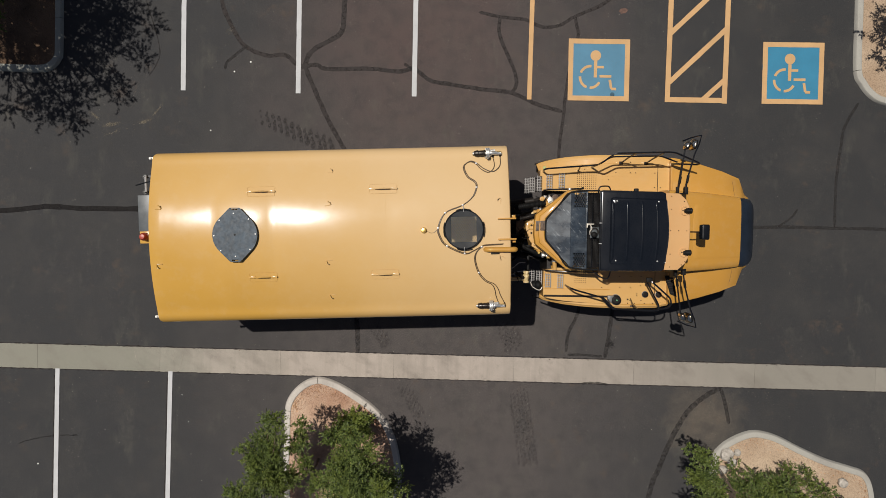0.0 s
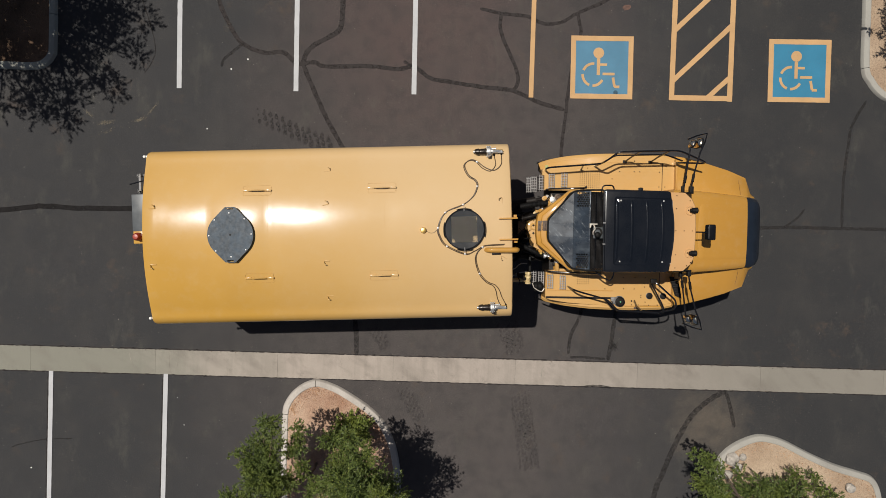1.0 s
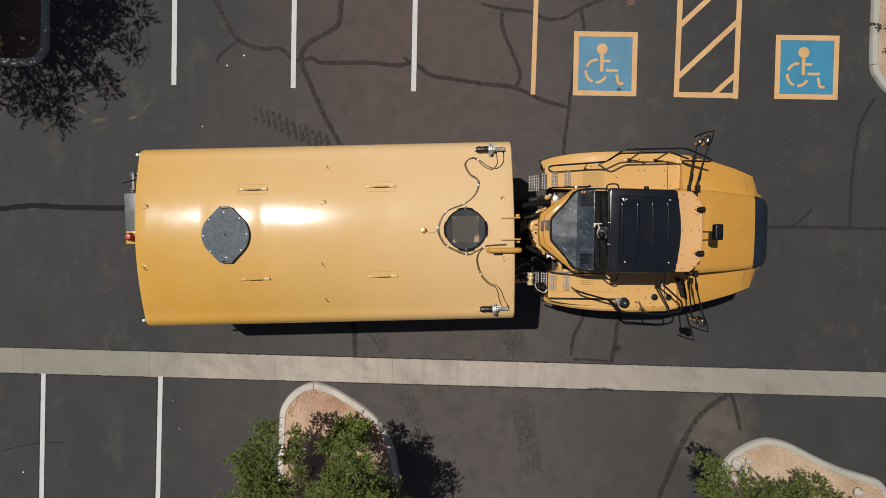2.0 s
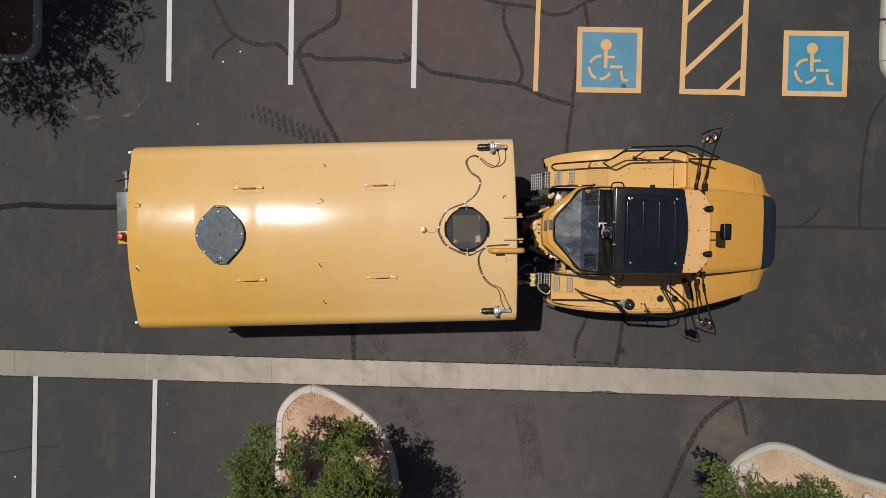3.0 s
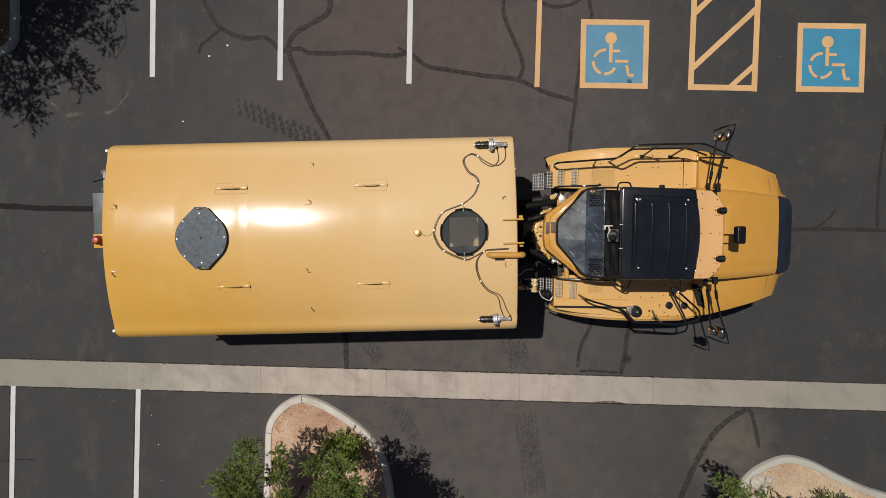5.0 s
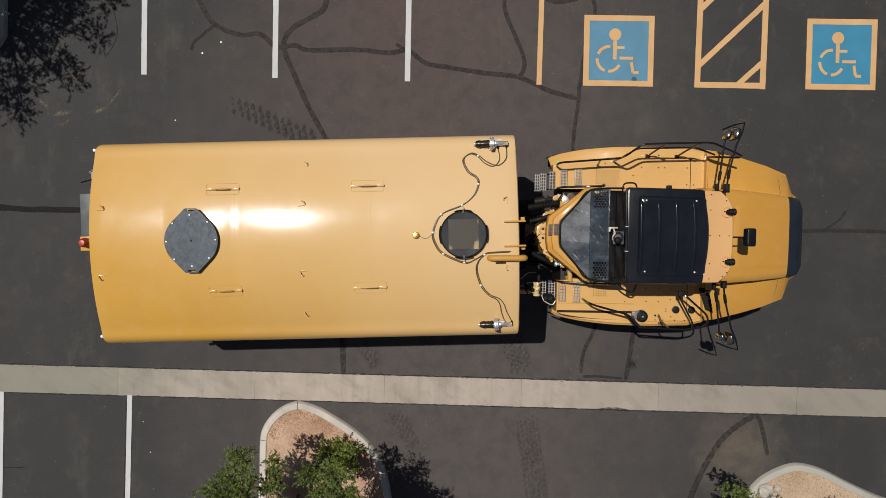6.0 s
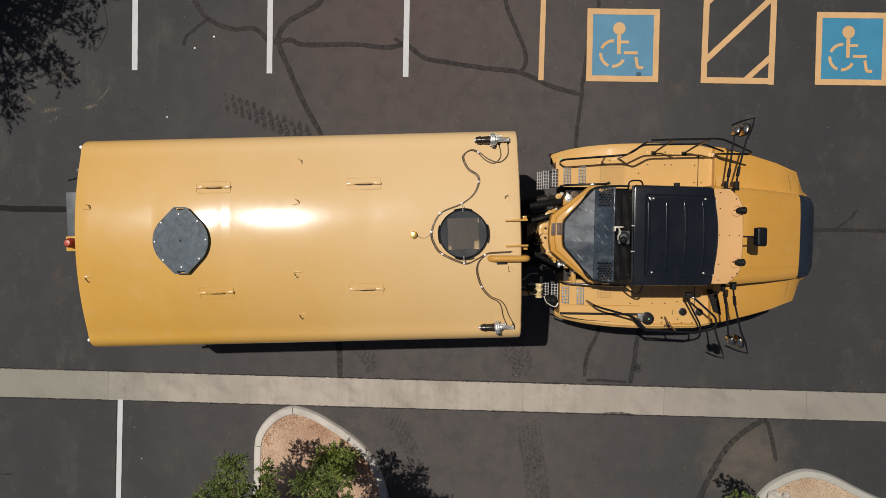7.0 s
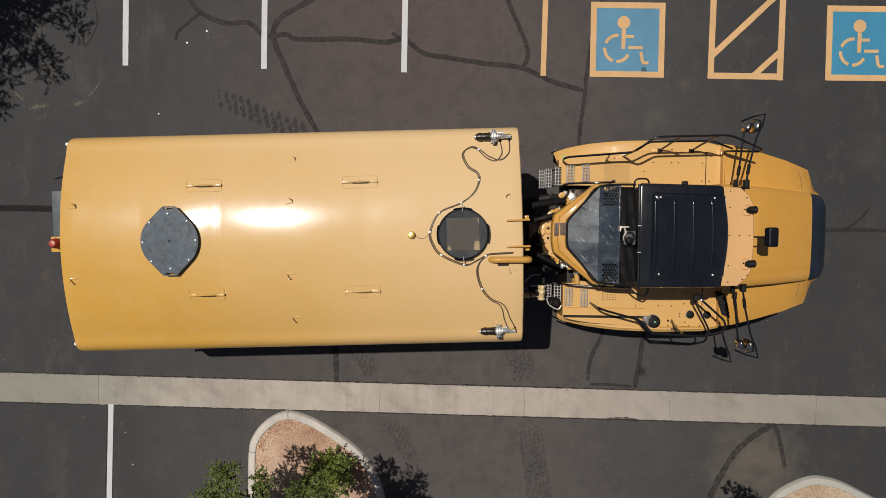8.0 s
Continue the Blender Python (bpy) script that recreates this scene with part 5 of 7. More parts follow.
# engine fittings behind the cover
rng = random.Random(31)
for k in range(26):
    e = 1 if k % 2 else -1
    x = rng.uniform(-1.62, -1.12)
    y = e * rng.uniform(0.34, 0.46 + (x + 1.62) * 0.75)
    z, r = rng.uniform(2.22, 2.42), rng.uniform(0.022, 0.045)
    bm = lathe(bm_new(), [(r, 0), (r * 1.25, 0.015), (r * 1.25, 0.04), (r * 0.7, 0.05), (r * 0.7, 0.10), (r, 0.11), (r, 0.13)], (x, y, z - 0.06), rng.choice("xyz"), 10)
    part("engine_fitting", bm, rng.choice((PAINT, PAINT, ALUMINIUM, BRASS, CHASSIS)), truck, "small pipe fitting behind the engine cover")
for k in range(8):
    e = 1 if k % 2 else -1
    a = Vector((rng.uniform(-1.6, -1.4), e * rng.uniform(0.3, 0.55), rng.uniform(2.25, 2.45)))
    b = a + Vector((rng.uniform(0.15, 0.35), e * rng.uniform(0.05, 0.3), rng.uniform(-0.1, 0.1)))
    part("fuel_line", tube(bm_new(), [a, a.lerp(b, 0.5) + Vector((0, 0, rng.uniform(0.02, 0.12))), b], rng.choice((0.008, 0.012)), 6, 5), rng.choice((RUBBER, STEEL)), truck, "thin bent fuel line")
for x, y, z, r, axis, mat in ((-1.50, 0.62, 2.34, 0.045, "z", DECK_PAINT), (-1.43, 0.56, 2.36, 0.055, "y", DECK_PAINT), (-1.40, 0.66, 2.32, 0.040, "x", PALE_METAL), (-1.34, 0.60, 2.36, 0.050, "z", ALUMINIUM), (-1.46, 0.47, 2.34, 0.042, "x", DECK_PAINT),
                              (-1.31, 0.54, 2.34, 0.030, "y", BRASS), (-1.60, 0.36, 2.26, 0.055, "x", DECK_PAINT), (-1.66, 0.32, 2.24, 0.040, "z", PALE_CAST), (-1.24, 0.65, 2.36, 0.060, "z", BROWN_STEEL), (-1.52, 0.40, 2.28, 0.030, "y", ALUMINIUM),
                              (-1.44, -0.44, 2.34, 0.040, "x", DECK_PAINT), (-1.38, -0.49, 2.32, 0.034, "y", ALUMINIUM), (-1.33, -0.55, 2.30, 0.040, "z", DECK_PAINT)):
    bm = lathe(bm_new(), [(r * 0.7, -0.07), (r, -0.065), (r, -0.035), (r * 0.75, -0.03), (r * 0.75, 0.02), (r * 1.15, 0.025), (r * 1.15, 0.05), (r * 0.6, 0.055), (r * 0.5, 0.075)], (x, y, z), axis, 12)
    part("pipe_coupling", bm, mat, truck, "flanged pipe coupling behind the engine cover")
part("support_strut", tube(bm_new(), [(-1.235, -0.56, 2.2), (-1.20, -0.66, 2.2), (-1.175, -0.86, 2.15)], 0.045, 10, 3), DECK_PAINT, truck, "yellow tubular strut")
part("strut_clamp", lathe(bm_new(), [(0.052, -0.015), (0.060, -0.012), (0.060, 0.012), (0.052, 0.015)], (-1.195, -0.66, 2.2), "y", 14), ALUMINIUM, truck)
part("support_post", tube(bm_new(), [(-1.18, -0.72, 1.8), (-1.16, -0.86, 2.0)], 0.055, 10), PAINT, truck)

# ---- fenders and decks ----
DECK = 2.15


def arch(x):
    """How far the fender's outer strip has dropped towards its rear end."""
    return 0.33 * max(0.0, -x - 0.18) ** 2


def fender(side):
    grow, rim = (-0.045, 0.20) if side > 0 else (0.02, 0.11)
    rows = []
    ends = ((-1.52, 1.445), (-1.478, 1.458), (-1.474, 1.46)) if side > 0 else ((-1.41, 1.47), (-1.40, 1.475), (-1.39, 1.48))
    for x, w in ends + ((-1.32, 1.51), (-1.14, 1.545), (-0.95, 1.575), (-0.7, 1.597), (-0.45, 1.615), (-0.2, 1.622), (0.0, 1.627), (0.3, 1.63), (0.95, 1.61), (1.22, 1.55)):
        w += grow + 0.04 * arch(x)
        inner = 1.10 if x < -1.476 and side > 0 else 0.80 if x < -1.2 and side > 0 else 0.84 if x < -1.2 else 0.80 if x < -0.9 else 0.70
        prof = [(inner, 1.95), (inner, DECK), (w - rim, DECK), (w - rim + 0.008, DECK - 0.02 - arch(x)), (w - rim * 0.5, DECK - 0.022 - arch(x)), (w - rim * 0.5 + 0.005, DECK - 0.038 - arch(x)), (w - 0.045, DECK - 0.044 - arch(x)), (w - 0.012, DECK - 0.07 - arch(x)), (w, DECK - 0.16 - arch(x)), (w - 0.02, 1.5)]
        rows.append([(x, side * y, z) for y, z in prof])
    bm = loft(bm_new(), rows)
    return part("fender", bm, DECK_PAINT, truck, "yellow fender with walkway deck")


fender_r, fender_l = fender(1), fender(-1)
for e, f in ((1, fender_r), (-1, fender_l)):
    bm = bm_new()
    grow = -0.045 if e > 0 else 0.02
    loft(bm, [[(x, e * (y + grow), z) for y, z in ((w - 0.022, DECK - 0.06 - arch(x)), (w - 0.006, DECK - 0.07 - arch(x)), (w + 0.010, DECK - 0.16 - arch(x)), (w - 0.01, DECK - 0.3 - arch(x)))] for x, w in ((-1.525, 1.465), (-1.49, 1.472), (-1.30, 1.525))], caps=False)
    bmesh.ops.solidify(bm, geom=bm.faces[:], thickness=0.012)
    part("mudflap", bm, RUBBER, f, "black rubber fender edge")
    if e > 0:
        part("sticker", box(bm_new(), -1.465, -1.405, 1.235, 1.305, DECK, DECK + 0.0035), CAP_GREEN_PALE, f, "small pale green sticker")
    bm = bm_new()
    box(bm, -1.395, -1.375, min(e * 0.86, e * 1.18), max(e * 0.86, e * 1.18), DECK, DECK + 0.012, 0.004)
    part("rear_lip", bm, PAINT, f)
    # seam between deck plates
    part("deck_seam", box(bm_new(), 0.915, 0.927, min(e * 0.74, e * 1.38), max(e * 0.74, e * 1.38), DECK - 0.002, DECK + 0.002), CHASSIS, f)
    bm = bm_new()
    for i in range(10 if e > 0 else 6):
        for j in range(9 if e > 0 else 7):
            x, y = -0.75 + 0.043 * i, e * (0.86 + 0.04 * j)
            bm.faces.new([bm.verts.new((x + 0.009 * math.cos(k * 1.047), y + 0.009 * math.sin(k * 1.047), DECK + 0.004)) for k in range(6)])
    part("tread_holes", bm, CHASSIS, f, "rows of small drain holes", kind="stuff")
    bm = bm_new()
    for i in range(30):
        for j in range(7):
            x, y = -0.22 + 0.05 * i, e * (0.84 + 0.07 * j)
            if e < 0 and x < 0.2 and j > 4:
                continue
            lathe(bm, [(0.009, DECK - 0.001), (0.006, DECK + 0.004)], (x, y, 0), sides=5)
    part("tread_studs", bm, DECK_PAINT, f, "rows of raised anti-slip studs", kind="stuff")
    if e > 0:
        for bx, by in ((-0.1, 1.05), (0.05, 1.2), (0.35, 1.42), (0.35, 1.2), (0.46, 1.2), (0.86, 1.2), (0.86, 0.9), (0.98, 0.9), (-0.6, 1.26)):
            part("bolt", lathe(bm_new(), [(0.011, DECK), (0.011, DECK + 0.007), (0.005, DECK + 0.009)], (bx, by, 0), sides=6), CHASSIS, f)


def step_grate(x, y0, y1, z, depth=0.10):
    """A rung of bent round bar: three long bars, short rungs across them and ends bent down."""
    bm = bm_new()
    for k in range(3):
        xx = x - depth / 2 + depth * k / 2
        drop = 0.012 if k == 0 else 0.0
        tube(bm, [(xx, y0 - 0.012, z - 0.05), (xx, y0, z - 0.008 - drop), (xx, y0 + 0.02, z - drop), (xx, y1 - 0.02, z - drop), (xx, y1, z - 0.008 - drop), (xx, y1 + 0.012, z - 0.05)], 0.0085, 6)
    for k in range(6):
        yy = y0 + 0.012 + (y1 - y0 - 0.024) * k / 5
        tube(bm, [(x - depth / 2 - 0.012, yy, z - 0.045), (x - depth / 2, yy, z - 0.014), (x, yy, z - 0.004), (x + depth / 2, yy, z - 0.004), (x + depth / 2 + 0.010, yy, z - 0.03)], 0.0075, 6)
    return part("step", bm, STEEL, truck, "galvanised steel bar step")


for x, z, y0, y1, depth in ((-1.735, 1.70, 0.775, 1.075, 0.075), (-1.65, 1.90, 0.775, 1.08, 0.085), (-1.515, 2.10, 0.80, 1.10, 0.095), (-1.335, DECK + 0.055, 0.84, 1.125, 0.10), (-1.078, DECK + 0.055, 0.862, 1.158, 0.10)):
    step_grate(x, y0, y1, z, depth)
for x, z, y0, y1, depth in ((-1.63, 1.95, -1.14, -0.885, 0.10), (-1.49, 2.10, -1.155, -0.887, 0.10), (-1.322, DECK + 0.055, -1.20, -0.925, 0.098), (-1.065, DECK + 0.055, -1.217, -0.938, 0.098)):
    step_grate(x, y0, y1, z, depth)
for yy in (0.80, 1.07, -0.90, -1.13):
    part("stair_stringer", tube(bm_new(), [(-1.70, yy, 1.40), (-1.60, yy, 1.80), (-1.50, yy, 2.0)], 0.012, 6), CHASSIS, truck)

# ---- hood, nose and side panels ----
rows = []
for x, hw, z in ((0.95, 0.80, 2.86), (1.4, 0.785, 2.78), (1.95, 0.75, 2.64), (2.40, 0.715, 2.49), (2.56, 0.70, 2.42)):
    half = [(hw + 0.03, 2.02), (hw + 0.025, z - 0.17), (hw, z - 0.06), (hw - 0.05, z - 0.015), (hw - 0.12, z), (hw * 0.5, z + 0.02)]
    rows.append([(x, -y, q) for y, q in half] + [(x, 0, z + 0.025)] + [(x, y, q) for y, q in half[::-1]])
hood = part("hood", loft(bm_new(), rows), PAINT, truck, "yellow sloping engine hood")


def hood_z(x):
    """Height of the hood along its middle."""
    return float(np.interp(x, (0.95, 1.4, 1.95, 2.40, 2.56), (2.86, 2.78, 2.64, 2.49, 2.42))) + 0.025


rows = []
for y, ease in ((-0.565, 0.0), (-0.53, 0.9), (-0.48, 1.0), (-0.24, 1.0), (0.0, 1.0), (0.24, 1.0), (0.48, 1.0), (0.53, 0.9), (0.565, 0.0)):
    start = 1.44 + 0.05 * max(0.0, abs(y) - 0.46) / 0.1
    crown = 0.025 * (abs(y) / 0.6) ** 1.6
    xs = [start, start + 0.03, 1.6, 1.95, 2.2, 2.40, 2.545]
    rows.append([(x, y * (1.0 - 0.05 * (x - 1.44)), hood_z(x) - crown + (0.010 * ease if i else -0.004)) for i, x in enumerate(xs)])
part("hood_panel", loft(bm_new(), rows), PAINT, hood, "shallow raised panel pressed into the hood")
bm = bm_new()
for a, b in (((1.28, -0.13), (1.285, 0.17)), ((1.345, -0.13), (1.35, 0.17)), ((1.28, -0.13), (1.345, -0.13)), ((1.285, 0.17), (1.35, 0.17))):
    tube(bm, [(a[0], a[1], 2.822), (b[0], b[1], 2.822)], 0.009, 6)
part("hood_latch_frame", bm, PAINT, hood)
rows = []
for x, hw, z in ((2.565, 0.71, 2.41), (2.70, 0.71, 2.35), (2.84, 0.68, 2.25), (2.94, 0.61, 2.14), (3.02, 0.53, 1.98), (3.03, 0.51, 1.3)):
    half = [(hw + 0.01, 1.25), (hw + 0.005, z - 0.16), (hw - 0.02, z - 0.05), (hw - 0.10, z), (hw * 0.4, z + 0.012)]
    rows.append([(x, -y, q) for y, q in half] + [(x, y, q) for y, q in half[::-1]])
part("grille_nose", loft(bm_new(), rows), NOSE_PAINT, truck, "dark blue-black grille nose")
for e in (-1, 1):
    rows = []
    for x, w, zi, zo in ((1.18, 1.53, 2.30, 2.19), (1.4, 1.50, 2.32, 2.20), (1.82, 1.39, 2.30, 2.20), (2.25, 1.265, 2.26, 2.18), (2.63, 1.120, 2.20, 2.13), (2.70, 0.965, 2.15, 2.10), (2.77, 0.815, 2.11, 2.06), (2.845, 0.665, 2.07, 2.03)):
        rows.append([(x, e * 0.69, zi - 0.3), (x, e * 0.70, zi + 0.03), (x, e * max(0.72, w * 0.62), zi), (x, e * max(0.735, w - 0.05), zo + 0.012), (x, e * max(0.74, w - 0.010), zo - 0.012), (x, e * max(0.745, w), zo - 0.10), (x, e * max(0.74, w - 0.04), 1.4)])
    side_panel = part("side_panel", loft(bm_new(), rows), PAINT, truck, "yellow tapered hood side panel")
    part("panel_gap", tube(bm_new(), [(1.30, e * 0.83, 2.34), (1.9, e * 0.79, 2.31), (2.45, e * 0.73, 2.21)], 0.010, 6), CHASSIS if e < 0 else PAINT, side_panel)
    part("panel_seam", tube(bm_new(), [(2.50, e * 0.76, 2.222), (2.475, e * 0.98, 2.190), (2.44, e * 1.15, 2.158)], 0.0025, 5), BROWN_STEEL, side_panel, "thin seam in the side panel")
    part("front_pillar", box(bm_new(), 1.16, 1.21, min(e * 0.78, e * 1.45), max(e * 0.78, e * 1.45), 2.12, 2.27, 0.012), PAINT, truck)
# louvre beside the hood
bm = prism(bm_new(), [(1.08, -0.92), (1.25, -0.92), (1.34, -1.36), (1.20, -1.30)], 2.27, 2.285)
louvre = part("louvre_panel", bm, RUBBER, truck, "black louvred intake panel")
for k in range(7):
    y = -0.97 - 0.05 * k
    part("slat", box(bm_new(), 1.10 + 0.02 * k, 1.25 + 0.012 * k, y - 0.014, y + 0.014, 2.285, 2.305, 0.004), CHASSIS, louvre)

# ---- cab ----
bm = bm_new()
box(bm, -0.45, 1.0, -0.72, 0.72, 2.0, 2.75, 0.04)
cab = part("cab_body", bm, PAINT, truck, "yellow lower cab body")
for e in (-1, 1):
    for x in (-0.42, 0.35, 0.92):
        part("pillar", tube(bm_new(), [(x, e * 0.70, 2.72), (x - 0.03, e * 0.69, 3.55 if x > 0.6 else 3.70)], 0.045, 8), DARK_PAINT, cab, "black cab pillar")
    for x0, x1 in ((-0.36, 0.29), (0.41, 0.86)):
        part("side_window", box(bm_new(), x0, x1, e * 0.695 - 0.006, e * 0.695 + 0.006, 2.76, 3.54 if x0 > 0 else 3.66), GLASS, cab, "tinted side window")
part("windscreen", box(bm_new(), 0.92, 0.935, -0.65, 0.65, 2.80, 3.52), GLASS, cab, "tinted windscreen")
part("rear_window", box(bm_new(), -0.455, -0.443, -0.64, 0.64, 2.78, 3.66), GLASS, cab, "tinted rear window")
part("seat", box(bm_new(), -0.1, 0.3, -0.28, 0.28, 2.75, 3.1, 0.06), RUBBER, cab, "black driver seat")

ROOF = 3.78
outline = [(-0.585, -0.75), (0.52, -0.735), (0.575, -0.71), (0.62, -0.35), (0.635, 0.0), (0.62, 0.35), (0.575, 0.71), (0.52, 0.735), (-0.585, 0.75), (-0.61, 0.70), (-0.61, -0.70)]
roof = part("cab_roof", prism(bm_new(), outline, 3.67, ROOF, 0.03), ROOF_PLASTIC, truck, "black ribbed plastic cab roof")


def roof_z(y):
    """The roof panel's crown across the cab."""
    return ROOF + 0.034 - 0.075 * y * y


bm = bm_new()
rim = [(0.0, -0.020), (0.010, 0.004), (0.022, 0.0), (0.034, -0.010), (0.046, -0.010)]
ring = []
for cx, cy, a0 in ((-0.39, -0.565, 180), (0.545, -0.545, 270), (0.575, 0.0, None), (0.545, 0.545, 0), (-0.39, 0.565, 90)):
    if a0 is None:
        ring += [(0.600 + 0.045 * (1 - (y / 0.5) ** 2), y, 1.0, 0.0) for y in (-0.45, -0.3, -0.15, 0.0, 0.15, 0.3, 0.45)]
    else:
        ring += [(cx + 0.06 * math.cos(radians(a)), cy + 0.06 * math.sin(radians(a)), math.cos(radians(a)), math.sin(radians(a))) for a in range(a0, a0 + 91, 18)]
rows = [[(x - u * d, y - v * d, roof_z(y) + lift) for d, lift in rim] for x, y, u, v in ring + ring[:1]]
loft(bm, rows, caps=False)
bmesh.ops.remove_doubles(bm, verts=bm.verts, dist=0.0005)
part("panel_rim", bm, ROOF_PLASTIC, roof, "raised rounded rim of the roof panel")
rows = []
for y in np.linspace(-0.60, 0.60, 17):
    reach = 0.56 + 0.045 * (1 - (y / 0.6) ** 2)
    rows.append([(-0.435, y, ROOF - 0.01)] + [(x, y, roof_z(y) - 0.010) for x in np.linspace(-0.42, reach, 8)] + [(reach + 0.01, y, ROOF - 0.01)])
part("roof_panel", loft(bm_new(), rows), ROOF_PLASTIC, roof)
for x, bow in ((-0.408, 0.010), (-0.139, 0.010), (0.127, 0.022), (0.392, 0.034)):
    rows = []
    for y in np.linspace(-0.585, 0.585, 19):
        mid, fall = x + bow * (1 - (y / 0.585) ** 2), 0.02 * max(0.0, (abs(y) - 0.54) / 0.045)
        rows.append([(mid + d, y, roof_z(y) - 0.012 + h - fall) for d, h in ((-0.026, 0.0), (-0.018, 0.009), (-0.009, 0.016), (0.0, 0.018), (0.010, 0.015), (0.030, 0.004), (0.045, 0.0))])
    part("roof_rib", loft(bm_new(), rows), ROOF_PLASTIC, roof, "raised rib across the roof panel")
for bx, by in ((-0.33, 0.55), (0.44, 0.55), (-0.33, -0.55), (0.44, -0.55)):
    part("bolt", lathe(bm_new(), [(0.015, -0.012), (0.015, 0.004), (0.007, 0.008)], (bx, by, roof_z(by)), sides=8), STEEL, roof, "bright roof bolt")
part("roof_rail", tube(bm_new(), [(-0.60, 0.72, 3.70), (-0.630, 0.70, 3.77), (-0.635, 0.62, 3.79), (-0.62, -0.62, 3.79), (-0.615, -0.70, 3.77), (-0.59, -0.72, 3.70)], 0.022, 8, 3), DARK_PAINT, roof, "black rear roof rail")
for y in (0.14, -0.24):
    part("rail_clamp", box(bm_new(), -0.65, -0.60, y - 0.007, y + 0.007, 3.78, 3.818, 0.003), STEEL, roof)
for bx, by in ((0.06, 0.76),):
    part("roof_lamp", box(bm_new(), bx - 0.04, bx + 0.04, by - 0.04, by + 0.035, 3.60, 3.68, 0.02), RUBBER, roof)

rows = []
for k in range(13):
    y = -0.715 + 1.43 * k / 12
    front = 1.11 - 0.03 * (y / 0.57) ** 2 if abs(y) <= 0.57 else 1.08 - 0.16 * (abs(y) - 0.57) / 0.145 - 0.02
    xs = [0.60, 0.80, (0.80 + front) / 2, front - 0.015, front, front, 0.60]
    zs = [3.665, 3.625, 3.60, 3.585, 3.57, 3.53, 3.60]
    rows.append([(x, y, z) for x, z in zip(xs, zs)])
visor = part("sun_visor", loft(bm_new(), rows), TAN_PAINT, truck, "pale orange sheet metal sun visor")
for bx, by in ((0.72, 0.02), (0.88, 0.02), (1.04, 0.02), (0.72, 0.42), (0.72, -0.42), (0.98, 0.57), (1.02, -0.56), (0.95, -0.62), (0.72, 0.66), (0.72, -0.66)):
    part("bolt", lathe(bm_new(), [(0.009, 3.56), (0.009, 3.672 - 0.17 * (bx - 0.6)), (0.004, 3.675 - 0.17 * (bx - 0.6))], (bx, by, 0), sides=6), CHASSIS, visor)
for by in (0.394, -0.388):
    bm = lathe(bm_new(), [(0.088, 3.55), (0.088, 3.612), (0.080, 3.620), (0.066, 3.616), (0.060, 3.602), (0.01, 3.600)], (0.985, by, 0), sides=26)
    part("lamp_base", bm, TAN_PAINT, visor, "pressed round lamp seat")
    bm = lathe(bm_new(), [(0.020, -0.075), (0.034, -0.07), (0.036, -0.045), (0.046, -0.04), (0.052, -0.028), (0.046, -0.022), (0.053, -0.008), (0.047, -0.002), (0.054, 0.012), (0.048, 0.018), (0.056, 0.032), (0.056, 0.055), (0.050, 0.060)], (1.040, by, 3.655), "x", 18)
    box(bm, 0.985, 1.03, by - 0.018, by + 0.018, 3.60, 3.66, 0.006)
    lamp = part("work_lamp", bm, RUBBER, truck, "black finned work lamp on the visor")
    part("lens", lathe(bm_new(), [(0.049, 0.058), (0.044, 0.066), (0.01, 0.070)], (1.040, by, 3.655), "x", 18), GLASS, lamp, "clear lamp lens")
    part("mounting_bolt", lathe(bm_new(), [(0.012, 3.60), (0.012, 3.612), (0.006, 3.615)], (0.955, by + 0.004, 0), sides=8), CHASSIS, lamp)

# hood mirror on an arm
part("mirror_arm", tube(bm_new(), [(1.08, 0.0, 3.54), (1.22, 0.0, 3.53), (1.36, 0.0, 3.49)], 0.013, 8), DARK_PAINT, truck)


def rounded_row(x0, x1, hw, r, z, shift=0.0):
    """A ring of points round a rectangle with rounded corners."""
    row = []
    for cx, cy, a0 in ((x1 - r, hw - r, 0), (x0 + r, hw - r, 90), (x0 + r, r - hw, 180), (x1 - r, r - hw, 270)):
        row += [(cx + r * math.cos(radians(a)), cy + shift + r * math.sin(radians(a)), z) for a in (a0, a0 + 30, a0 + 60, a0 + 90)]
    return row + row[:1]


rows = [rounded_row(1.350, 1.465, 0.133, 0.022, 3.405), rounded_row(1.343, 1.475, 0.140, 0.026, 3.412), rounded_row(1.368, 1.512, 0.146, 0.028, 3.485), rounded_row(1.376, 1.508, 0.141, 0.026, 3.498), rounded_row(1.392, 1.492, 0.126, 0.020, 3.504)]
bm = loft(bm_new(), rows)
bmesh.ops.remove_doubles(bm, verts=bm.verts, dist=0.0005)
look_down = part("hood_mirror", bm, DARK_PAINT, truck, "black rectangular mirror housing above the hood")
part("mirror_glass", box(bm_new(), 1.365, 1.45, -0.115, 0.115, 3.399, 3.4045), MIRROR, look_down)


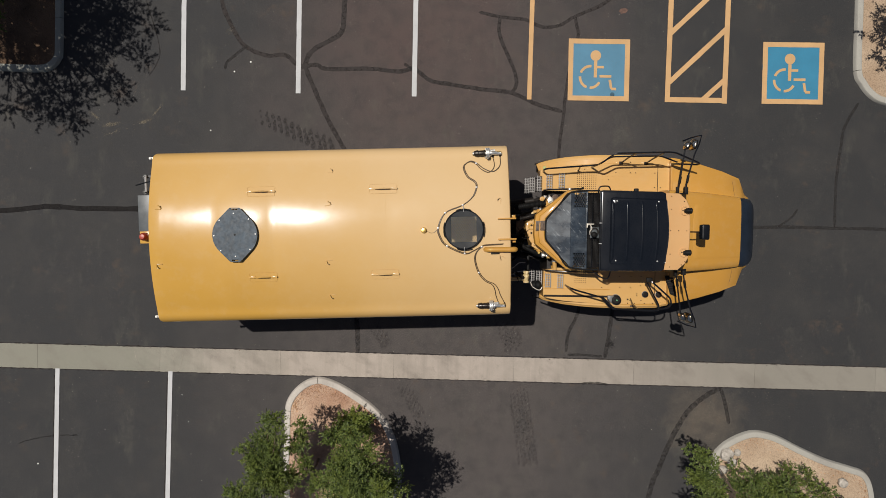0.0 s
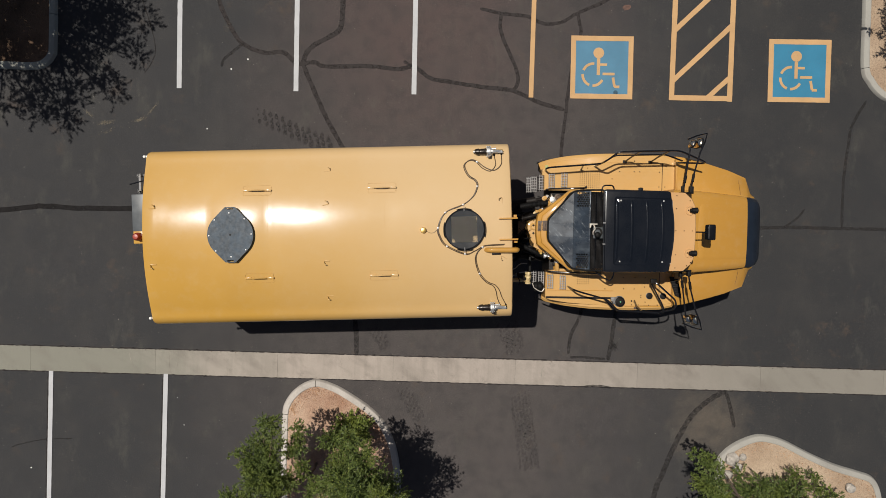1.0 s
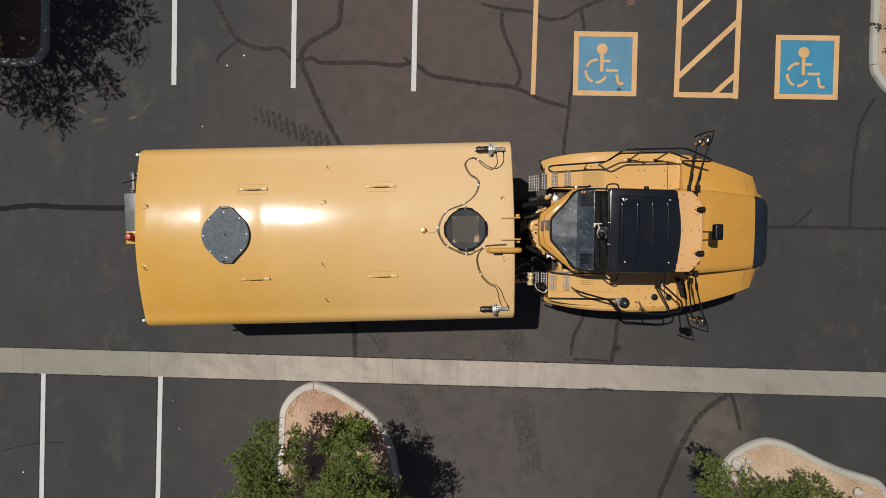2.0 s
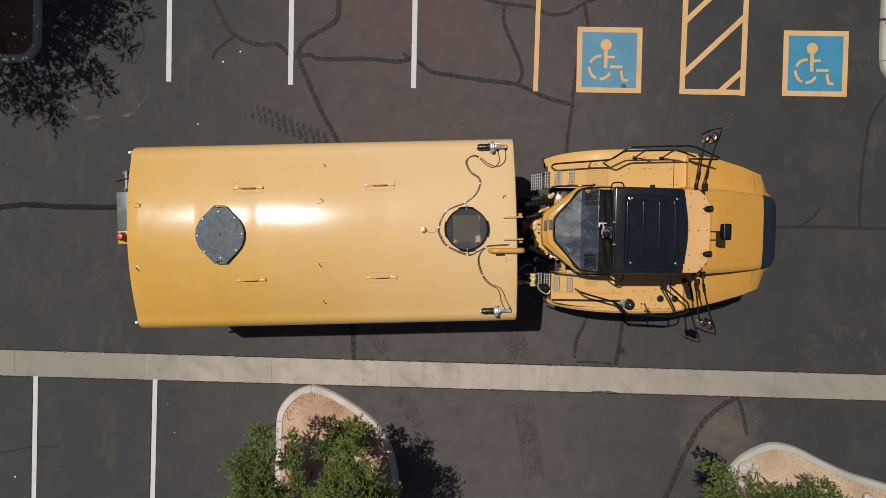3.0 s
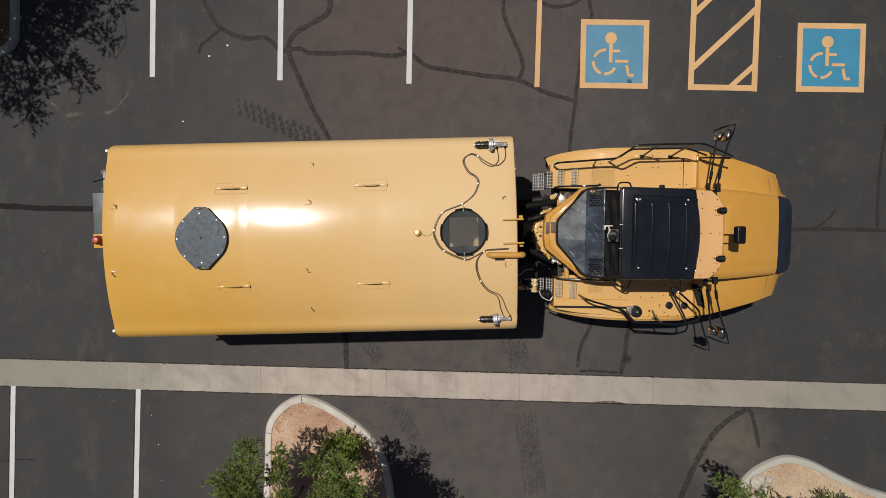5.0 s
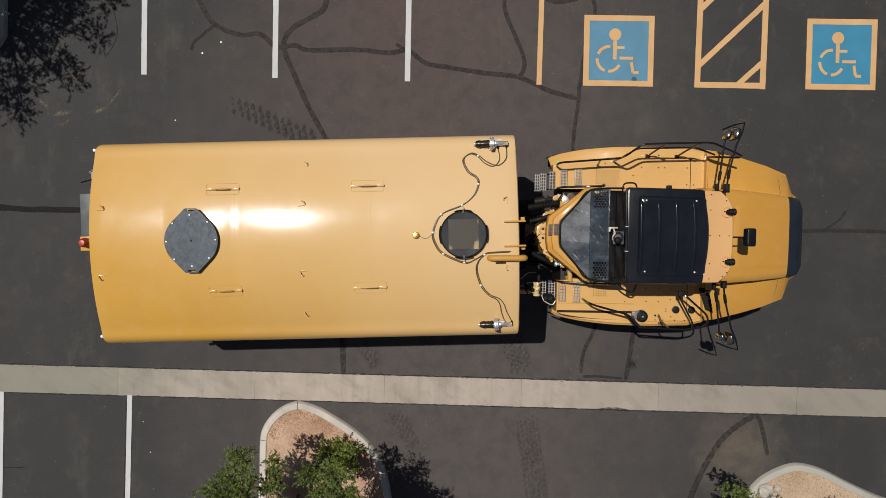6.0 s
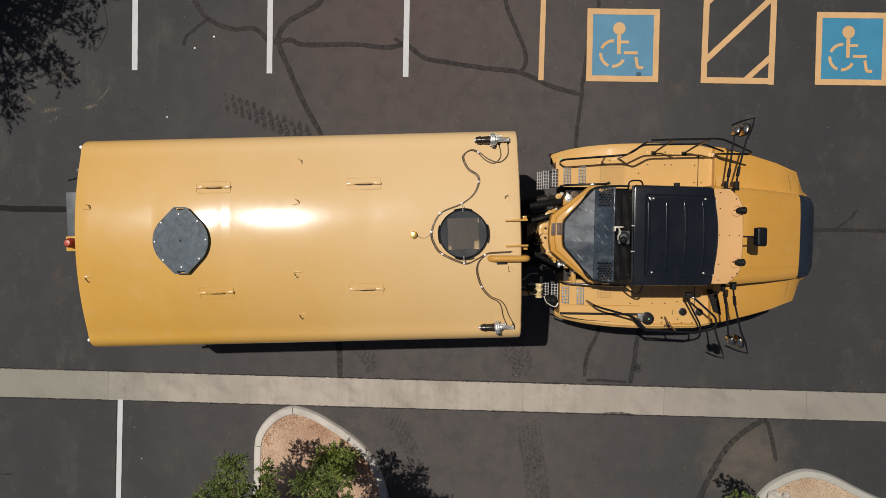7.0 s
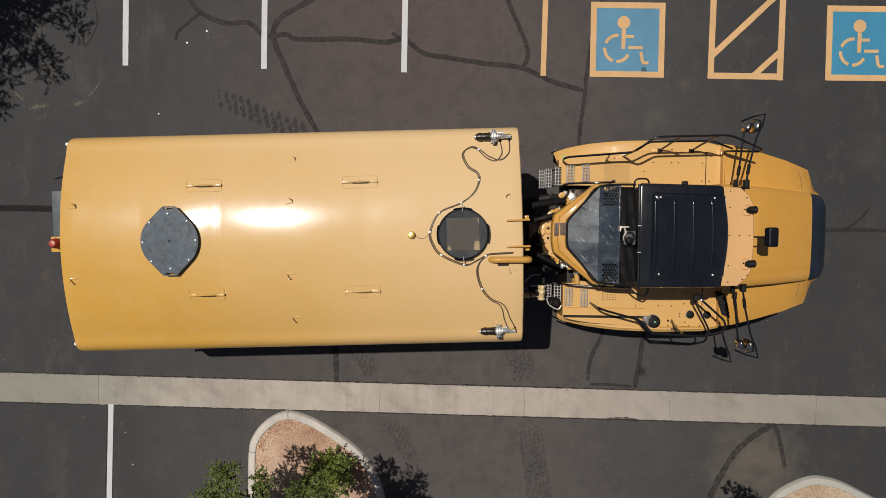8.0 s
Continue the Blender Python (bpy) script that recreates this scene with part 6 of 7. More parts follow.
def wing_mirror(e):
    """Two mirrors on two long black tubes, braced by a hoop."""
    z = 2.98
    inner, outer = (0.97, e * 0.74, 3.25), (1.18, e * 1.60, z)
    arm = part("mirror_bracket", tube(bm_new(), [inner, (1.03, e * 1.0, 3.18), outer, (1.20, e * 1.70, z)], 0.016, 8), RAIL_PAINT, truck, "black tubular mirror bracket")
    part("hoop", tube(bm_new(), [(1.13, e * 0.80, 3.22), (1.19, e * 1.05, 3.15), (1.365, e * 1.52, z + 0.02), (1.45, e * 1.72, z + 0.02), (1.490, e * 1.885, z + 0.02), (1.30, e * 1.84, z + 0.02), (1.12, e * 1.765, z + 0.02)], 0.016, 8), RAIL_PAINT, arm)
    for p, q in (((1.012, e * 0.93, 3.20), (1.045, e * 1.06, 3.165)), ((1.168, e * 0.95, 3.175), (1.203, e * 1.09, 3.14))):
        part("sleeve", tube(bm_new(), [p, q], 0.026, 10), RUBBER, arm, "black rubber sleeve")
    part("clamp", box(bm_new(), 0.945, 0.995, min(e * 0.74, e * 0.86), max(e * 0.74, e * 0.86), 3.18, 3.27, 0.015), RUBBER, arm)
    part("clamp", box(bm_new(), 1.10, 1.17, min(e * 0.72, e * 0.84), max(e * 0.73, e * 0.86), 3.15, 3.26, 0.015), RUBBER, arm)
    part("clamp", tube(bm_new(), [(0.92, e * 0.72, 3.3), (1.05, e * 0.73, 3.28), (1.16, e * 0.73, 3.26)], 0.016, 8), RUBBER, arm)
    for cx, cy, wide, tall, lean, turn in ((1.215, 1.690, 0.086, 0.080, -166, -24), (1.335, 1.708, 0.112, 0.100, -163, -14)):
        m = pose(cx, e * cy, z - 0.02, 0, lean, e * turn)
        rows, edge = [], []
        for k in range(25):
            a = 2 * math.pi * k / 24
            u = math.copysign(abs(math.cos(a)) ** 0.55, math.cos(a)) * wide
            v = math.copysign(abs(math.sin(a)) ** 0.55, math.sin(a)) * tall
            v *= 1.0 + 0.16 * u / wide
            rows.append([m @ Vector((h, v * q, u * q)) for q, h in ((0.90, -0.030), (1.0, -0.012), (0.96, 0.004), (0.80, 0.022), (0.55, 0.040), (0.28, 0.050), (0.02, 0.053))])
            edge.append([m @ Vector((h, v * q, u * q)) for q, h in ((1.0, -0.034), (1.07, -0.026), (1.07, -0.006), (0.985, 0.0))])
        bm = loft(bm_new(), rows, caps=False)
        bmesh.ops.remove_doubles(bm, verts=bm.verts, dist=0.0004)
        shell = part("mirror_housing", bm, CHROME, arm, "bright convex mirror back reflecting the yellow truck")
        bm = loft(bm_new(), edge, caps=False)
        bmesh.ops.remove_doubles(bm, verts=bm.verts, dist=0.0004)
        part("rim", bm, RUBBER, shell)
        part("glass", box(bm_new(), -0.036, -0.031, -tall * 0.9, tall * 0.9, -wide * 0.9, wide * 0.9, 0.0, m), MIRROR, shell)


wing_mirror(1)
wing_mirror(-1)


def bent(points, radius=0.07):
    """A line whose corners are rounded as a bent tube's are."""
    ps = [Vector(p) for p in points]
    line = [ps[0]]
    for a, b, c in zip(ps, ps[1:], ps[2:]):
        u, v = (a - b), (c - b)
        p, q = b + u * min(0.45, radius / u.length), b + v * min(0.45, radius / v.length)
        line += [p.lerp(b, t).lerp(b.lerp(q, t), t) for t in (0.0, 0.25, 0.5, 0.75, 1.0)]
    return line + [ps[-1]]


def rail(points, r=0.018, name="handrail"):
    return part(name, tube(bm_new(), bent(points), r, 10), RAIL_PAINT, truck, "black tubular handrail")


# handrail of the deck on the driver's far side
rail([(-0.46, 1.30, DECK), (-0.45, 1.31, 2.75), (-0.42, 1.33, 2.95), (-0.20, 1.50, 3.08), (0.85, 1.54, 3.08), (0.98, 1.53, 3.06), (1.50, 1.35, 2.92), (1.52, 1.33, 2.80), (1.20, 1.36, 2.55), (1.16, 1.38, 2.3)])
rail([(-0.44, 1.31, 2.62), (-0.18, 1.47, 2.70), (0.80, 1.50, 2.70), (1.16, 1.39, 2.62)], 0.016)
for x in (0.20, 0.72):
    rail([(x - 0.05, 1.40, DECK), (x, 1.47, 2.5), (x + 0.02, 1.52, 3.07)], 0.016, "rail_post")
    part("post_foot", box(bm_new(), x - 0.09, x - 0.01, 1.37, 1.43, DECK, DECK + 0.02, 0.005), CHASSIS, truck)
rail([(-1.46, 1.20, DECK), (-1.49, 1.21, 2.48), (-1.44, 1.225, 2.58), (-0.75, 1.285, 2.58), (-0.50, 1.305, 2.62), (-0.46, 1.305, 2.7)])
rail([(-0.78, 1.28, 2.57), (-0.76, 1.25, 2.4), (-0.74, 1.22, DECK)], 0.016, "rail_post")
rail([(-1.45, 0.82, 1.9), (-1.42, 0.80, 2.6), (-1.0, 0.81, 2.78), (-0.78, 0.82, 2.76), (-0.74, 0.82, 2.2)])
part("rail_knob", lathe(bm_new(), [(0.025, 2.74), (0.025, 2.80), (0.012, 2.81)], (-0.76, 0.83, 0), sides=10), RUBBER, truck)
# grab loops on the cab roof's corners
rail([(-0.50, 0.72, 3.0), (-0.49, 0.86, 3.02), (-0.28, 0.87, 3.0), (-0.24, 0.74, 2.95)], 0.014, "grab_loop")
rail([(-0.62, -0.74, 2.9), (-0.44, -0.90, 2.9), (-0.28, -0.98, 2.9), (-0.22, -0.90, 2.9), (-0.20, -0.78, 2.9)], 0.014, "grab_loop")
# handrails of the other deck
rail([(-0.95, -1.16, DECK), (-0.95, -1.17, 2.80), (-0.86, -1.20, 2.86), (-0.32, -1.34, 2.88), (-0.12, -1.55, 2.88), (0.68, -1.58, 2.88), (0.98, -1.52, 2.86), (1.05, -1.45, 2.82), (1.04, -1.34, 2.8), (0.66, -1.02, 2.85), (0.60, -0.98, 2.8)])
rail([(-0.30, -1.34, 2.55), (-0.06, -1.60, 2.45), (0.88, -1.66, 2.42), (0.94, -1.62, 2.42), (0.90, -1.50, 2.5), (0.62, -1.05, 2.62)], 0.016)
for x in (-0.05, 0.42):
    rail([(x, -1.43, DECK), (x - 0.04, -1.5, 2.45), (x - 0.05, -1.56, 2.86)], 0.016, "rail_post")
rail([(-1.42, -0.86, 1.95), (-1.38, -0.85, 2.3), (-0.95, -0.86, 2.42), (-0.35, -0.87, 2.42), (-0.30, -0.87, 2.2)], 0.016)
part("rail_knob", box(bm_new(), 0.54, 0.66, -1.02, -0.93, 2.76, 2.84, 0.015), RUBBER, truck)

# bolts, cap housing and tiers of the deck with the filler caps
for bx, by in ((-0.19, -1.2), (0.19, -1.19), (0.41, -1.19), (0.62, -1.15), (0.89, -1.19), (-0.18, -1.38), (0.55, -1.32), (0.55, -1.36), (0.42, -0.96), (0.18, -0.96), (0.63, -0.96), (0.41, -1.46), (0.64, -1.46), (0.36, -1.52), (0.5, -1.52), (0.71, -1.52), (0.89, -1.52)):
    part("bolt", lathe(bm_new(), [(0.011, DECK), (0.011, DECK + 0.007), (0.005, DECK + 0.009)], (bx, by, 0), sides=6), CHASSIS, fender_l)
part("plug", lathe(bm_new(), [(0.018, DECK), (0.018, DECK + 0.01), (0.008, DECK + 0.012)], (0.36, -1.44, 0), sides=10), RUBBER, fender_l)
part("cap_housing", box(bm_new(), -0.075, 0.06, -1.50, -1.36, DECK, DECK + 0.085, 0.014), CAST_GREY, fender_l, "grey filler housing")
part("deck_edge", box(bm_new(), -1.40, -0.02, -1.245, -1.232, DECK, DECK + 0.014, 0.004), PAINT, fender_l)
# Dark strip laid on the deck in place of a groove's shade.
part("gap_shade_strip", box(bm_new(), -1.40, 0.05, -1.41, -1.368, DECK - 0.01, DECK + 0.003), CHASSIS, fender_l, "dark strip standing for the shaded gap beside the walkway")
part("toe_strip", box(bm_new(), 0.22, 0.98, -1.555, -1.535, DECK - 0.01, DECK + 0.012, 0.004), PAINT, fender_l)
part("hinge_tab", box(bm_new(), 0.42, 0.53, -1.60, -1.565, DECK - 0.03, DECK + 0.004, 0.004), BROWN_STEEL, fender_l)
# filler caps on the deck
for x, y, r, h in ((0.105, -1.45, 0.098, 0.10), (0.72, -1.33, 0.06, 0.05), (1.0, -1.33, 0.058, 0.05)):
    bm = lathe(bm_new(), [(r * 1.05, DECK), (r * 1.05, DECK + h * 0.4), (r, DECK + h * 0.5), (r, DECK + h), (r * 0.85, DECK + h * 1.1), (r * 0.2, DECK + h * 1.12)], (x, y, 0), sides=22)
    cap = part("filler_cap", bm, RUBBER, truck, "black round filler cap on the deck")
    part("cap_top", lathe(bm_new(), [(r * 0.66, DECK + h * 1.09), (r * 0.62, DECK + h * 1.19), (r * 0.3, DECK + h * 1.2)], (x, y, 0), sides=18), CHASSIS, cap)
    part("cap_ring", lathe(bm_new(), [(r * 1.16, DECK), (r * 1.16, DECK + 0.012), (r * 1.05, DECK + 0.014)], (x, y, 0), sides=22), CAST_GREY, cap)
part("cap_mark", lathe(bm_new(), [(0.016, DECK + 0.118), (0.016, DECK + 0.1225)], (0.105, -1.45, 0), sides=10), CAP_GREEN, truck, "green mark on a filler cap")
part("cap_strap", box(bm_new(), -0.03, 0.03, -1.50, -1.38, DECK, DECK + 0.07, 0.012), CHASSIS, truck)

# ---- engine cover behind the cab ----
COVER = 3.12


def hex_patch(bm, x0, x1, y0, y1, z, pitch, hole):
    """A sheet of round holes on a hexagonal grid."""
    rows = int((y1 - y0) / (pitch * 0.866))
    cols = int((x1 - x0) / pitch)
    for j in range(rows + 1):
        for i in range(cols + 1):
            cx, cy = x0 + pitch * (i + 0.5 * (j % 2)), y0 + pitch * 0.866 * j
            out, inn = [], []
            for k in range(6):
                a = radians(60 * k + 30)
                out.append(bm.verts.new((cx + pitch / math.sqrt(3) * math.cos(a), cy + pitch / math.sqrt(3) * math.sin(a), z)))
                inn.append(bm.verts.new((cx + hole * math.cos(a), cy + hole * math.sin(a), z)))
            for k in range(6):
                bm.faces.new((out[k], out[(k + 1) % 6], inn[(k + 1) % 6], inn[k]))
    bmesh.ops.remove_doubles(bm, verts=bm.verts, dist=0.001)
    bmesh.ops.solidify(bm, geom=bm.faces[:], thickness=0.006)
    return bm


def holed_sheet(bm, x0, x1, y0, y1, start, cols, rows, pitch, hole, z, thick):
    """A sheet with round holes on staggered rows: six-sided cells round the holes, and plain strips about them."""
    high = pitch * 0.866
    base = (y0 + y1) / 2 - high * (rows - 1) / 2
    for j in range(rows):
        shift = 0.25 if j % 2 else -0.25
        y = base + high * j
        lower, upper = y - high / 2, y + high / 2
        for i in range(cols):
            x = start + pitch * (i + shift)
            square = [(x + pitch / 2, lower), (x + pitch / 2, upper), (x - pitch / 2, upper), (x - pitch / 2, lower)]
            ring = [bm.verts.new((x + hole * math.cos(radians(30 * k - 45)), y + hole * math.sin(radians(30 * k - 45)), z)) for k in range(12)]
            corner = [bm.verts.new((u, v, z)) for u, v in square]
            for c in range(4):
                arc = [ring[(3 * c + k) % 12] for k in range(4)]
                bm.faces.new([corner[c], corner[(c + 1) % 4]] + arc[::-1])
        for a, b in ((x0, start + pitch * (shift - 0.5)), (start + pitch * (cols - 0.5 + shift), x1)):
            bm.faces.new([bm.verts.new(p) for p in ((a, lower, z), (b, lower, z), (b, upper, z), (a, upper, z))])
    for a, b in ((y0, base - high / 2), (base + high * (rows - 0.5), y1)):
        bm.faces.new([bm.verts.new(p) for p in ((x0, a, z), (x1, a, z), (x1, b, z), (x0, b, z))])
    bmesh.ops.recalc_face_normals(bm, faces=bm.faces[:])
    bmesh.ops.solidify(bm, geom=bm.faces[:], thickness=thick)
    return bm


part("engine_top", box(bm_new(), -0.74, -0.454, -0.74, 0.74, 2.2, 2.90, 0.02), CHASSIS, truck)
engine = part("engine_block", box(bm_new(), -1.35, -0.50, -0.55, 0.55, 1.4, 2.85, 0.05), CHASSIS, truck, "dark engine block under its cover")
# the cover's flat front band, left open where its hole patches sit
for y0, y1 in ((-0.445, -0.1405), (-0.1395, 0.1395), (0.1405, 0.445)):
    part("cover_panel", box(bm_new(), -1.048, -0.735, y0, y1, COVER - 0.015, COVER), COVER_STEEL, truck, "scuffed blue-black engine cover panel")
for e in (-1, 1):
    low, high = min(e * 0.445, e * 0.72), max(e * 0.445, e * 0.72)
    part("vent_panel", holed_sheet(bm_new(), -1.048, -0.735, low, high, -0.957, 5, 7, 0.046, 0.0185, COVER, 0.012), COVER_STEEL, truck, "blue-black sheet with a patch of round vent holes")
    part("cover_panel", prism(bm_new(), [(-1.048, e * 0.7205), (-0.735, e * 0.7205), (-0.735, e * 0.757), (-1.048, e * 0.718)], COVER - 0.015, COVER), COVER_STEEL, truck)
# sloping rear part in three folds
folds = [[(-1.052, 0.716, 0), (-1.052, 0.1405, 0), (-1.495, 0.10, -0.15), (-1.485, 0.205, -0.16)], [(-1.052, 0.1395, 0), (-1.052, -0.1395, 0), (-1.495, -0.11, -0.15), (-1.495, 0.099, -0.15)], [(-1.052, -0.1405, 0), (-1.052, -0.716, 0), (-1.480, -0.215, -0.16), (-1.495, -0.111, -0.15)]]
for outline in folds:
    part("cover_panel", prism(bm_new(), outline, COVER - 0.015, COVER - 0.003), COVER_STEEL, truck, "scuffed black sloping engine cover panel")
half = [((-0.50, 0.765), (0.0, 1.0), 0.05), ((-1.05, 0.73), (-0.45, 0.89), 0.05), ((-1.50, 0.215), (-0.92, 0.39), 0.19), ((-1.515, 0.10), (-1.0, 0.05), 0.19), ((-1.515, 0.0), (-1.0, 0.0), 0.19)]
line = half + [((x, -y), (u, -v), d) for (x, y), (u, v), d in half[-2::-1]]
rows = []
for (x, y), (u, v), d in line:
    z, wide = COVER - d, 0.06 if x > -0.6 else 0.20 if x > -1.1 else 0.74
    rows.append([(x + u * k * wide, y + v * k * wide, z - drop) for k, drop in ((0.0, 0.02), (0.03, 0.0), (0.15, 0.006), (0.165, 0.012), (0.17, 0.055), (0.185, 0.062), (0.262, 0.085), (0.280, 0.110), (0.283, 0.19), (0.270, 0.30))])
bm = loft(bm_new(), rows, caps=False)
part("cover_skirt", bm, PAINT, truck, "yellow skirt of the engine cover")
strip_top = COVER - 0.185
core = part("intake_strip", prism(bm_new(), [(-1.70, -0.025, -0.02), (-1.52, -0.025, 0), (-1.52, 0.175, 0), (-1.695, 0.165, -0.02)], strip_top - 0.008, strip_top, 0.003), BROWN_STEEL, truck, "dusty brown perforated intake strip")
bm = bm_new()
for i in range(7):
    for j in range(3):
        x, y = -1.665 + 0.055 * j, 0.002 + 0.024 * i
        lathe(bm, [(0.006, strip_top - 0.012), (0.006, strip_top + 0.001 - 0.11 * max(0.0, -1.52 - x))], (x, y, 0), sides=6)
part("slots", bm, CHASSIS, core, "dark rows of small holes")
for e in (-1, 1):
    part("cover_edge", tube(bm_new(), [(-0.50, e * 0.768, COVER), (-1.05, e * 0.732, COVER), (-1.25, e * 0.505, COVER - 0.07), (-1.45, e * 0.265, COVER - 0.145), (-1.495, e * 0.20, COVER - 0.155), (-1.51, e * 0.13, COVER - 0.155), (-1.51, 0.0, COVER - 0.155)], 0.017, 8, 4), RUBBER, truck, "black rubber cover edge")
# dark mesh guard between cover and cab
bm = hex_patch(bm_new(), -0.725, -0.50, -0.75, 0.74, COVER - 0.06, 0.032, 0.0138)
for v in bm.verts:
    v.co.z += 0.006 * math.sin(v.co.x * 41 + v.co.y * 9) + 0.012 * math.sin(v.co.y * 17 + 1.0) + 0.003 * math.sin(v.co.y * 53 + v.co.x * 30)
part("mesh_guard", bm, GUARD_MESH, truck, "black buckled wire mesh guard")
part("guard_bar", box(bm_new(), -0.745, -0.725, -0.76, 0.76, COVER - 0.06, COVER + 0.004, 0.005), COVER_STEEL, truck)
bm = tube(bm_new(), [(-0.62, -0.72, COVER - 0.03), (-0.62, 0.72, COVER - 0.03)], 0.008, 6)
part("guard_bar", bm, DARK_PAINT, truck)
# intake and exhaust outlet in the middle
stack = part("exhaust_outlet", lathe(bm_new(), [(0.075, 2.8), (0.075, 3.16), (0.085, 3.17), (0.085, 3.20), (0.06, 3.20), (0.06, 3.0)], (-0.60, -0.03, 0), sides=18), CHASSIS, truck, "round dark exhaust outlet")
part("rain_cap", lathe(bm_new(), [(0.030, 3.17), (0.056, 3.19), (0.060, 3.215), (0.045, 3.25), (0.015, 3.265)], (-0.61, -0.085, 0), sides=18), RUBBER, stack, "black round rain cap")
part("stack_bracket", prism(bm_new(), [(-0.75, 0.13), (-0.75, 0.05), (-0.73, 0.05), (-0.73, 0.108), (-0.61, 0.108), (-0.61, 0.13)], 3.12, 3.20, 0.005), PALE_METAL, stack, "pale bent bracket")
part("stack_arm", tube(bm_new(), [(-0.675, 0.10, 3.17), (-0.655, 0.03, 3.20), (-0.69, -0.02, 3.20), (-0.68, -0.08, 3.16)], 0.012, 8, 4), PALE_METAL, stack)
part("stack_plate", box(bm_new(), -0.67, -0.495, -0.15, 0.06, COVER + 0.0, COVER + 0.02, 0.004), GREY_PLATE, stack, "grey metal plate")
part("stack_bolt", lathe(bm_new(), [(0.022, 3.12), (0.022, 3.16), (0.01, 3.17)], (-0.57, 0.10, 0), sides=10), RUBBER, stack)


# ---- trees and shrubs ----
def tree(name, base, fork, limbs, twigs, leaf, material, label, category, seed, girth=0.06, along=(0.62, 0.82, 1.0)):
    """Trunk, a limb to each clump (x, y, z, radius) and twigs set with small leaves round the limb's outer part."""
    rng = random.Random(seed)
    gen = np.random.default_rng(seed)
    base = Vector(base)
    plant = thing(name, None, None, pose(*base), label, category)
    wood = bm_new()
    top = Vector((0, 0, fork))
    tube(wood, [(0, 0, -0.05), (girth * 0.6, -girth * 0.4, fork * 0.5), tuple(top)], girth, 9, 5, girth * 0.7)
    clumps = []
    for x, y, z, r in limbs:
        tip = Vector((x, y, z)) - base
        mid = top.lerp(tip, 0.5) + Vector((rng.uniform(-0.12, 0.12), rng.uniform(-0.12, 0.12), 0.1)) * (tip - top).length
        line = curve_through([tuple(top), tuple(mid), tuple(tip)], 6)
        tube(wood, [tuple(p) for p in line], girth * 0.45, 5, 0, girth * 0.08)
        for k in along:
            at = line[min(len(line) - 1, int(k * (len(line) - 1)))]
            size = r * (0.75 + 0.25 * k)
            clumps.append((at + Vector((rng.uniform(-1, 1), rng.uniform(-1, 1), rng.uniform(-0.6, 0.6))) * r * 0.35, size))
    part("trunk", wood, BARK, plant, "grey-brown branching trunk")
    starts, ways, lengths = [], [], []
    for at, r in clumps:
        n = int(twigs * (r / 0.3) ** 2)
        out = gen.normal(0, 1, (n, 3))
        out /= np.linalg.norm(out, axis=1)[:, None]
        begin = np.array(tuple(at)) + out * r * gen.uniform(0.05, 0.8, n)[:, None] * np.array([1, 1, 0.75])
        way = out + gen.normal(0, 0.45, (n, 3)) + np.array([0, 0, 0.35])
        starts.append(begin)
        ways.append(way / np.linalg.norm(way, axis=1)[:, None])
        lengths.append(r * gen.uniform(0.3, 0.7, n))
    each = 11
    begin, way, length = (np.repeat(np.concatenate(v), each, 0) for v in (starts, ways, lengths))
    count = len(begin)
    step = np.tile(np.linspace(0.1, 1.0, each), count // each)[:, None]
    centre = begin + way * length[:, None] * step + np.array([0, 0, -0.06]) * step ** 2
    blade = way * 0.8 + gen.normal(0, 0.48, (count, 3))
    blade /= np.linalg.norm(blade, axis=1)[:, None]
    flat = np.cross(blade, gen.normal(0, 0.5, (count, 3)) + np.array([0, 0, 1.0]))
    flat /= np.linalg.norm(flat, axis=1)[:, None]
    long = leaf * gen.uniform(0.6, 1.25, count)[:, None]
    u, v = blade * long, flat * long * 0.20
    fold = np.cross(blade, flat) * long * 0.1
    verts = np.stack([centre, centre + u * 0.45 + v + fold, centre + u, centre + u * 0.45 - v + fold], 1).reshape(-1, 3)
    verts[:, 2] = np.maximum(verts[:, 2], 0.03)
    data = bpy.data.meshes.new("crown")
    data.from_pydata(verts.tolist(), [], np.arange(count * 4).reshape(-1, 4).tolist())
    data.materials.append(material)
    part("crown", data, material, plant, "small narrow leaves on loose twigs", kind="stuff")
    return plant


